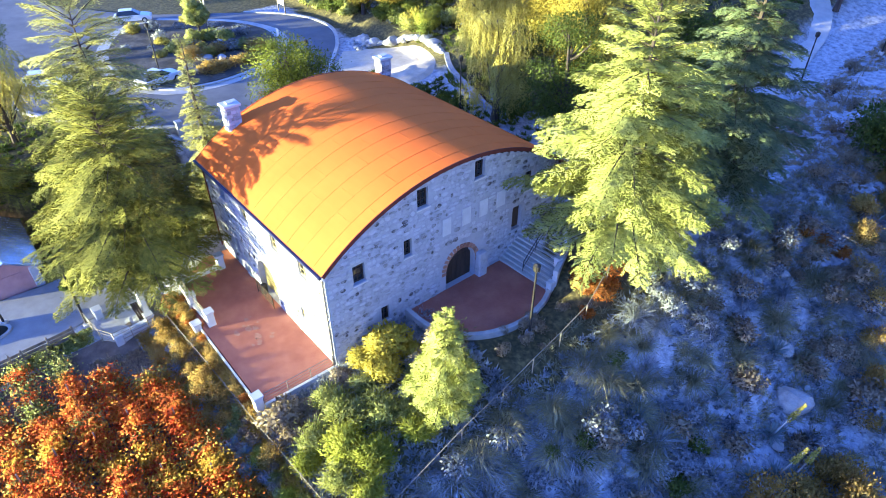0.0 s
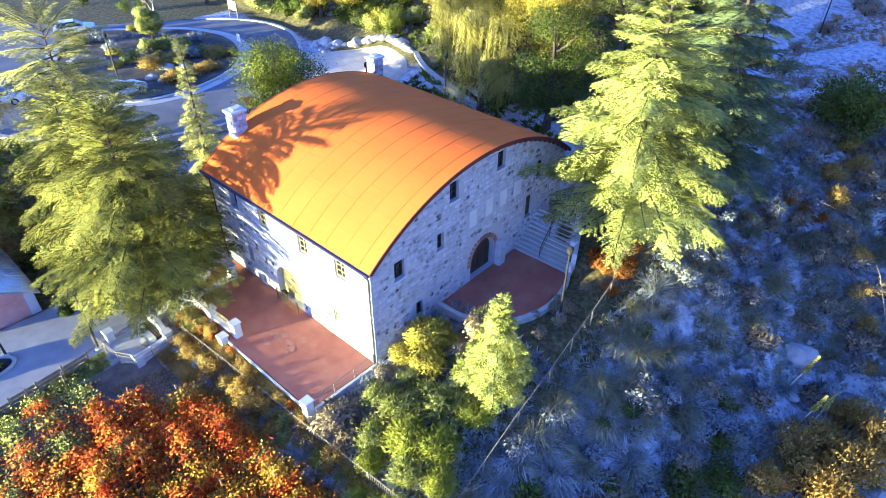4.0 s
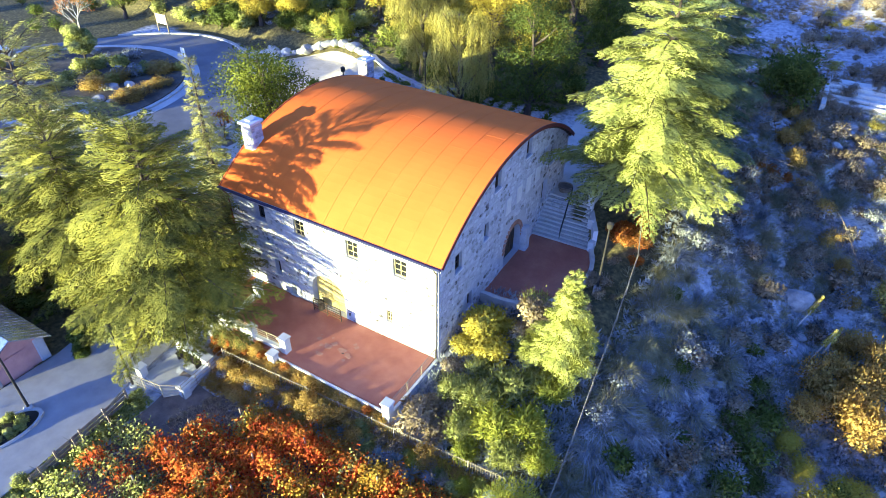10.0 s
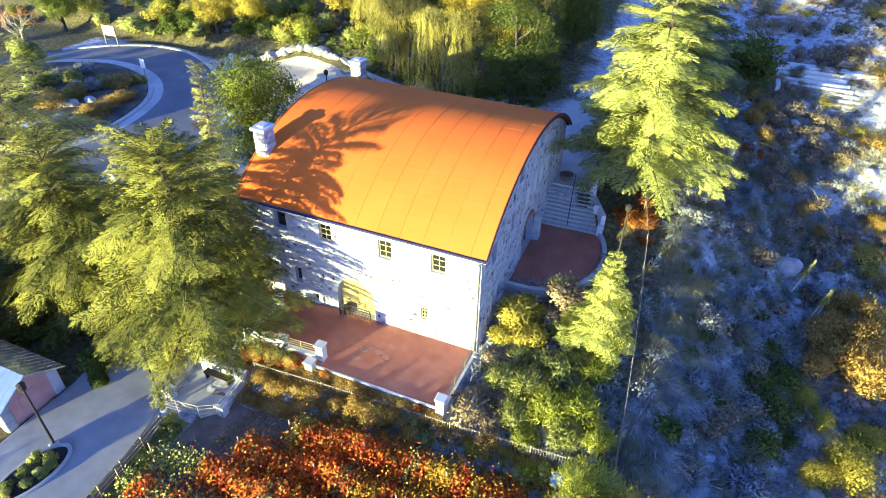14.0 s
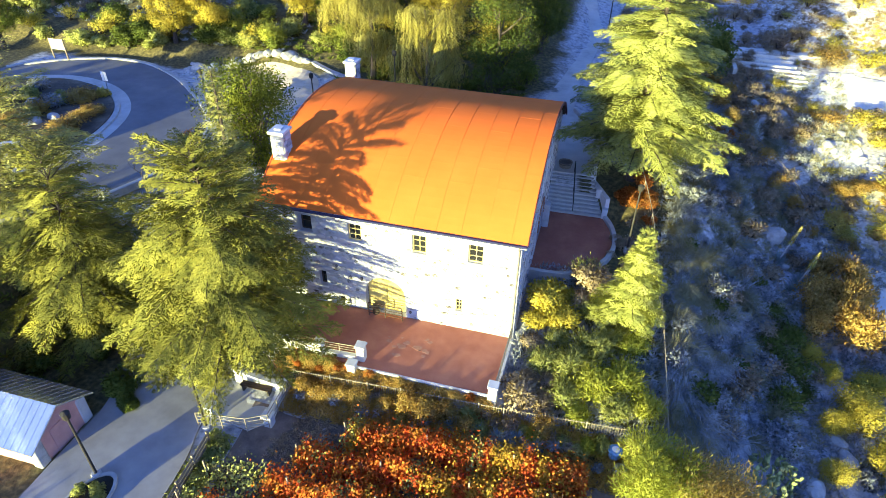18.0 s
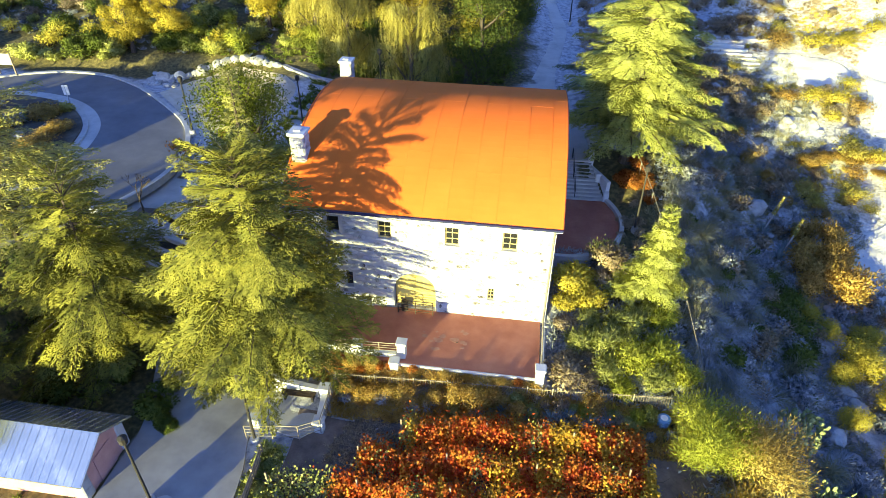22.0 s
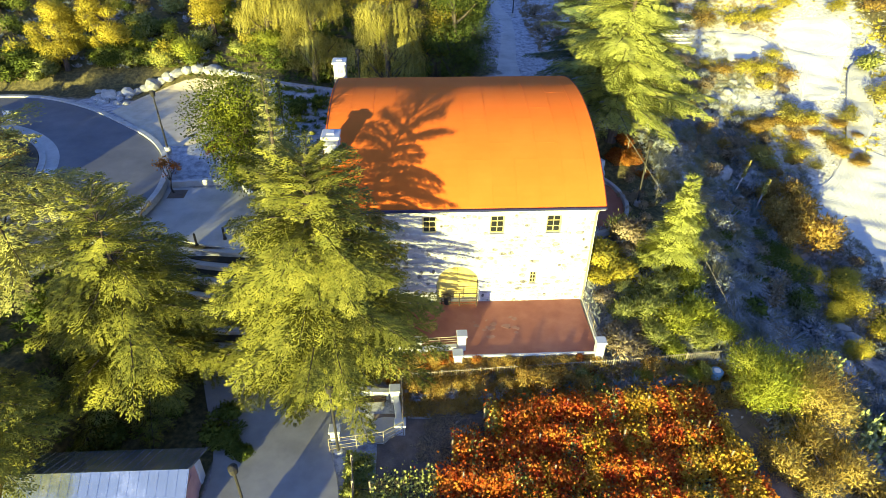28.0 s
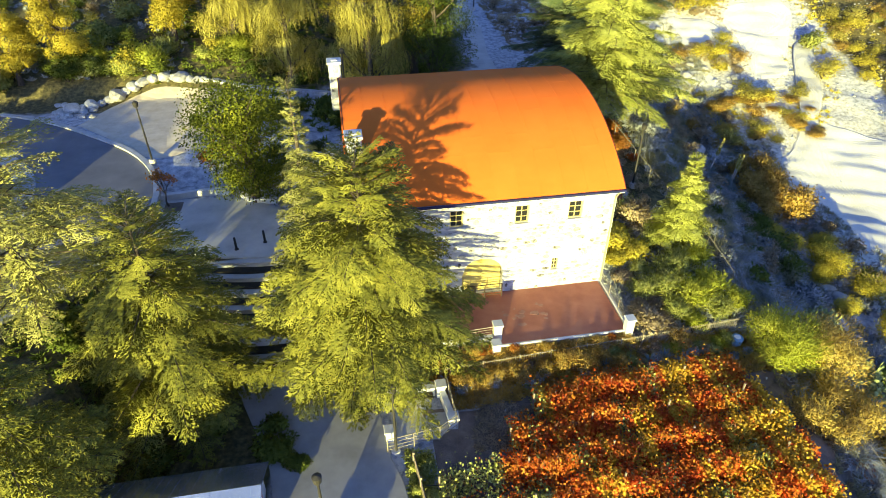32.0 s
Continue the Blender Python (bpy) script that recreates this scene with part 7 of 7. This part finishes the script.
for sgn in (-1, 1):
    bm = bmesh.new()
    pr = [(0.25, 0, RG), (-LEN - 0.25, 0, RG), (-LEN - 0.25, sgn * (W2 + 0.25), EV - 0.12), (0.25, sgn * (W2 + 0.25), EV - 0.12)]
    top = [bm.verts.new(p) for p in pr]
    low = [bm.verts.new((p[0], p[1], p[2] - 0.07)) for p in pr]
    bm.faces.new(top)
    bm.faces.new(low[::-1])
    for i in range(4):
        bm.faces.new((top[i], top[(i + 1) % 4], low[(i + 1) % 4], low[i]))
    bmesh.ops.recalc_face_normals(bm, faces=bm.faces)
    rp = part("roof", bm, M_SHEDROOF, shed, "pale ribbed metal roof slope")
    for i in range(19):
        xx = -LEN + i * 0.4
        part("rib", tube(bmesh.new(), [(xx, 0, RG + 0.01), (xx, sgn * (W2 + 0.25), EV - 0.11)], 0.011, 4), M_SHEDROOF, rp)
for yy in (-W2 + 0.35, W2 - 0.35):
    part("corner_stone", boxm((-0.6, yy - 0.28, -0.3), (-0.1, yy + 0.28, EV - 0.02), 0.05), M_STONE, shed, "fieldstone corner pier")
part("door", boxm((-0.14, -0.6, 0.0), (-0.1, 0.6, 2.0)), M_PINK, shed, "wide pink door")
t = thing("fire_hydrant_pair", "two small dark standpipes beside the walk", "standpipe", at=(-20.6, -8.3, -1.7))
for dx in (0, 0.45):
    part("pipe", tube(bmesh.new(), [(dx, 0, 0), (dx, 0, 0.5), (dx + 0.15, 0, 0.62)], 0.09, 8), M_POLE, t)

# bits at the vineyard's end
t = thing("barrel", "blue and white plastic tub by the vineyard", "tub", at=(6.2, -5.6, H(6.2, -5.6)))
part("body", tube(bmesh.new(), [(0, 0, 0), (0, 0, 0.5), (0, 0, 0.56)], [0.3, 0.34, 0.3], 14), M_BLUE, t)
part("rim", tube(bmesh.new(), [(0, 0, 0.46), (0, 0, 0.5)], [0.36, 0.36], 14), M_BLUE, t)
part("lid", tube(bmesh.new(), [(0, 0, 0.555), (0, 0, 0.585)], [0.2, 0.18], 10), M_SIGN, t)
for k in range(4):
    tagged(part("plank", boxm((8.2 + 0.28 * k, -14.5 + 0.3 * k, H(8.5, -13) + 0.02 + 0.03 * (k % 2)), (8.4 + 0.28 * k, -10.5 + 0.2 * k, H(8.5, -13) + 0.09 + 0.03 * (k % 2)), 0.01, 0.12), M_TIMBER), "weathered reddish plank lying by the vineyard", "plank", "planks by the vineyard")
hose = thing("garden_hose", "dark green coiled hose on the soil", "hose")
pts = [(-3.2 + (0.4 - 0.02 * i) * math.cos(i * 0.6), -6.8 + (0.4 - 0.02 * i) * math.sin(i * 0.6), H(-3.2, -6.8) + 0.05 + 0.006 * i) for i in range(20)]
part("coil", tube(bmesh.new(), pts, 0.03, 5), M_BLUE, hose)
ring = thing("half_barrel", "round wooden half barrel planter on the landing", "planter", at=(0.8, 15.9, 2.75))
for k in range(16):
    c0, c1 = [(k + e) * math.tau / 16 for e in (0.03, 0.97)]
    bm = bmesh.new()
    vs = [bm.verts.new((rr * math.cos(c), rr * math.sin(c), z)) for z, ro in ((0, 0.42), (0.42, 0.52)) for rr, c in ((ro, c0), (ro, c1), (ro - 0.04, c1), (ro - 0.04, c0))]
    for f in ((3, 2, 1, 0), (4, 5, 6, 7), (0, 1, 5, 4), (1, 2, 6, 5), (2, 3, 7, 6), (3, 0, 4, 7)):
        bm.faces.new([vs[i] for i in f])
    part("stave", bm, M_WOOD, ring)
part("soil", tube(bmesh.new(), [(0, 0, 0.02), (0, 0, 0.36)], [0.37, 0.455], 16), M_VINESOIL, ring)
part("hoop", tube(bmesh.new(), [(0, 0, 0.3), (0, 0, 0.34)], [0.502, 0.512], 16), M_POLE, ring)


def car(x, y, turn, label):
    t = thing("car", label, "car", "parked cars", at=(x, y, ROAD_Z))
    t.rotation_euler.z = turn
    def shell(prof, half, inset):
        bm = bmesh.new()
        a = [bm.verts.new((px, -half + inset * (pz > 0.95), pz)) for px, pz in prof]
        b = [bm.verts.new((px, half - inset * (pz > 0.95), pz)) for px, pz in prof]
        bm.faces.new(a)
        bm.faces.new(b[::-1])
        for i in range(len(prof)):
            j = (i + 1) % len(prof)
            bm.faces.new((a[i], a[j], b[j], b[i]))
        bmesh.ops.recalc_face_normals(bm, faces=bm.faces)
        bmesh.ops.bevel(bm, geom=bm.edges[:], offset=0.05, segments=2, affect='EDGES')
        return bm
    part("body", shell([(-2.2, 0.3), (-2.25, 0.75), (-2.1, 0.92), (1.0, 0.94), (2.05, 0.78), (2.2, 0.5), (2.15, 0.28)], 0.88, 0.0), M_CARWHITE, t)
    cab = part("cabin", shell([(-1.9, 0.9), (-1.5, 1.42), (0.1, 1.46), (1.0, 0.92)], 0.78, 0.14), M_GLASS, t, "dark window band")
    part("roof_panel", boxm((-1.45, -0.6, 1.43), (0.1, 0.6, 1.5), 0.03), M_CARWHITE, cab)
    for wx in (-1.4, 1.35):
        for wy in (-0.84, 0.84):
            w = part("wheel", tube(bmesh.new(), [(wx, wy - 0.1, 0.32), (wx, wy + 0.1, 0.32)], 0.32, 14), M_RUBBER, t)
            part("rim", tube(bmesh.new(), [(wx, wy - 0.115, 0.32), (wx, wy + 0.115, 0.32)], 0.19, 10), M_STEEL, w)
    for wy in (-0.62, 0.62):
        part("headlight", boxm((2.08, wy - 0.16, 0.58), (2.2, wy + 0.16, 0.72), 0.03), M_STEEL, t)
        part("tail_light", boxm((-2.28, wy - 0.14, 0.66), (-2.2, wy + 0.14, 0.8), 0.02), M_TRIM, t)


car(-63.3, 10.4, 1.2, "white saloon car parked on the far side of the road")
car(-40.8, 5.6, 1.9, "white hatchback with dark windows parked at the island")
car(-47.2, -3.0, 1.2, "white car parked under the trees")

# bed round the lamp beside the shed
t = thing("round_bed", "kerbed round planting bed at the lamp post", "planting bed", kind="structure")
def oval(k, n=28):
    return [(-16.95 + 0.95 * k * math.cos(math.tau * i / n) + 0.25 * k * math.sin(math.tau * i / n), -15.2 + 1.9 * k * math.sin(math.tau * i / n)) for i in range(n)]


bm = bmesh.new()
rims = [[bm.verts.new((x, y, z)) for x, y in oval(k)] for k, z in ((1.0, -1.9), (1.0, -1.46), (0.9, -1.46), (0.9, -1.9))]
for u, v in zip(rims, rims[1:]):
    for i in range(28):
        bm.faces.new((u[i], u[(i + 1) % 28], v[(i + 1) % 28], v[i]))
part("kerb", bm, M_KERB, t)
part("soil", prism(bmesh.new(), oval(0.895), -1.9, -1.53), M_MULCH, t)
for k, (x, y) in enumerate(((-17.4, -14.6), (-16.8, -14.3), (-16.5, -15.0), (-17.2, -15.4), (-16.7, -15.8), (-17.3, -16.2), (-16.9, -16.6), (-16.5, -14.6))):
    GREEN[k % 2].put(x, y, 0.72, 0.8, k, -1.55)
# white concrete works in the wash
works = thing("spillway", "white concrete spillway with slotted steps in the wash", "spillway", kind="structure")
for k in range(8):
    part("step", boxm((15.4 + 0.1 * k, 47.6 - 0.75 * k, 0.6), (21.4 + 0.3 * k, 48.0 - 0.75 * k, 3.2 - 0.26 * k), 0.03), M_SLAB, works)
    part("trough", boxm((15.45 + 0.1 * k, 47.25 - 0.75 * k, 0.6), (21.35 + 0.3 * k, 47.6 - 0.75 * k, 2.75 - 0.26 * k)), M_KERB, works)
part("side_wall", boxm((15.0, 41.5, 0.4), (15.4, 48.3, 3.3), 0.03), M_SLAB, works)
part("crest", boxm((15.2, 48.0, 1.0), (24.5, 49.2, 3.35), 0.05), M_SLAB, works)


# ---- stones of the walls, each proud of the mortar ----
def stone_spots(u0, u1, z0, top, openings, seed):
    """Courses of uneven stones: middle, half width and half height of each."""
    r = random.Random(seed)
    out, z = [], z0
    while z < 9.5:
        hgt = r.uniform(0.2, 0.38)
        u = u0 + r.uniform(0.0, 0.15)
        while u < u1 - 0.12:
            w = min(r.choice((r.uniform(0.2, 0.36), r.uniform(0.3, 0.62))), u1 - u)
            cu, cz = u + w / 2, z + hgt / 2 + r.uniform(-0.06, 0.06)
            hw, hh = w / 2 - 0.018, hgt / 2 * r.uniform(0.75, 1.0) - 0.012
            clear = all(cu + hw < a - 0.03 or cu - hw > b + 0.03 or cz + hh < lo - 0.12 or cz - hh > hi + 0.04 for a, b, lo, hi in openings)
            if clear and cz + hh < min(top(cu - hw), top(cu + hw)) - 0.22 and hw > 0.05 and hh > 0.05:
                out.append((cu, cz, hw, hh, r.uniform(-0.25, 0.25)))
            u += w
        z += hgt
    return out


def stone_shape(r):
    """A rounded, uneven stone face of unit half size, with its flank: verts (u, z, depth) and faces."""
    n = 8
    vs, fs = [], []
    jag = [r.uniform(0.82, 1.08) for _ in range(n)]
    for scale, depth in ((1.0, -0.3), (0.97, 0.55), (0.78, 1.0)):
        for i in range(n):
            a = math.tau * (i + 0.5) / n
            k = scale * jag[i] / max(abs(math.cos(a)), abs(math.sin(a))) ** 0.72
            vs.append((k * math.cos(a), k * math.sin(a), depth))
    for ring_ in (0, 1):
        for i in range(n):
            j = (i + 1) % n
            fs.append((ring_ * n + i, ring_ * n + j, (ring_ + 1) * n + j, (ring_ + 1) * n + i))
    top = tuple(2 * n + i for i in range(n))
    return vs, fs, top


SHAPES = []
rs = random.Random(77)
for _ in range(10):
    SHAPES.append(stone_shape(rs))
STONE_MESH = []
for vs, fs, top in SHAPES:
    me = bpy.data.meshes.new("stone")
    me.from_pydata([(u, -d, z) for u, z, d in vs], [], [*fs, top])
    me.materials.append(M_STONE)
    STONE_MESH.append(me)


def lay(stones, parent, place_matrix, single, joined_label, seed):
    """The stones that single() picks become parts of their own, the others one mesh."""
    r = random.Random(seed)
    V, F, T8 = [], [], []
    count = 0
    for cu, cz, hw, hh, tilt in stones:
        k = r.randrange(len(SHAPES))
        depth = r.uniform(0.02, 0.05)
        m = place_matrix @ Matrix.Translation((cu, 0, cz)) @ Matrix.Rotation(tilt * 0.5, 4, 'Y') @ Matrix.Diagonal((hw, depth, hh, 1))
        if count < 300 and single(cu, cz):
            ob = new("stone", STONE_MESH[k])
            ob.parent = parent
            ob.matrix_basis = m
            count += 1
        else:
            vs, fs, top = SHAPES[k]
            o = len(V)
            V += [m @ Vector((u, -d, z)) for u, z, d in vs]
            F += [tuple(o + i for i in f) for f in fs] + [tuple(o + i for i in top)]
    me = bpy.data.meshes.new("stonework")
    me.from_pydata(V, [], F)
    me.materials.append(M_STONE)
    ob = new("stonework", me)
    ob.parent = parent
    tagged(ob, joined_label, kind="stuff")


def rects(openings):
    return [(a, b, lo, hi + rise) for a, b, lo, hi, rise in openings]


lay(stone_spots(0.02, BY1 - 0.3, -0.6, roof_z, rects(EAST) + [(7.6, 10.7, 0.7, 3.8), (10.25, 11.05, 0.5, 2.6)] + PANELS, 1), east_wall,
    Matrix.Translation((BX1, 0, 0)) @ Matrix.Rotation(radians(90), 4, 'Z'), lambda u, z: u < 5.0 and z > 1.0, "uneven pale fieldstones in mortar", 2)
lay(stone_spots(BX0, BX1, -0.5, lambda u: EAVE_Z + 0.1, rects(FRONT), 3), front_wall,
    Matrix.Identity(4), lambda u, z: u < -7.0 and z > 0.5, "uneven pale fieldstones in mortar", 4)
lay(stone_spots(-BY1, 0, -0.5, lambda u: roof_z(-u), [], 5), barn,
    Matrix.Translation((BX0, 0, 0)) @ Matrix.Rotation(radians(-90), 4, 'Z'), lambda u, z: False, "uneven pale fieldstones in mortar", 6)
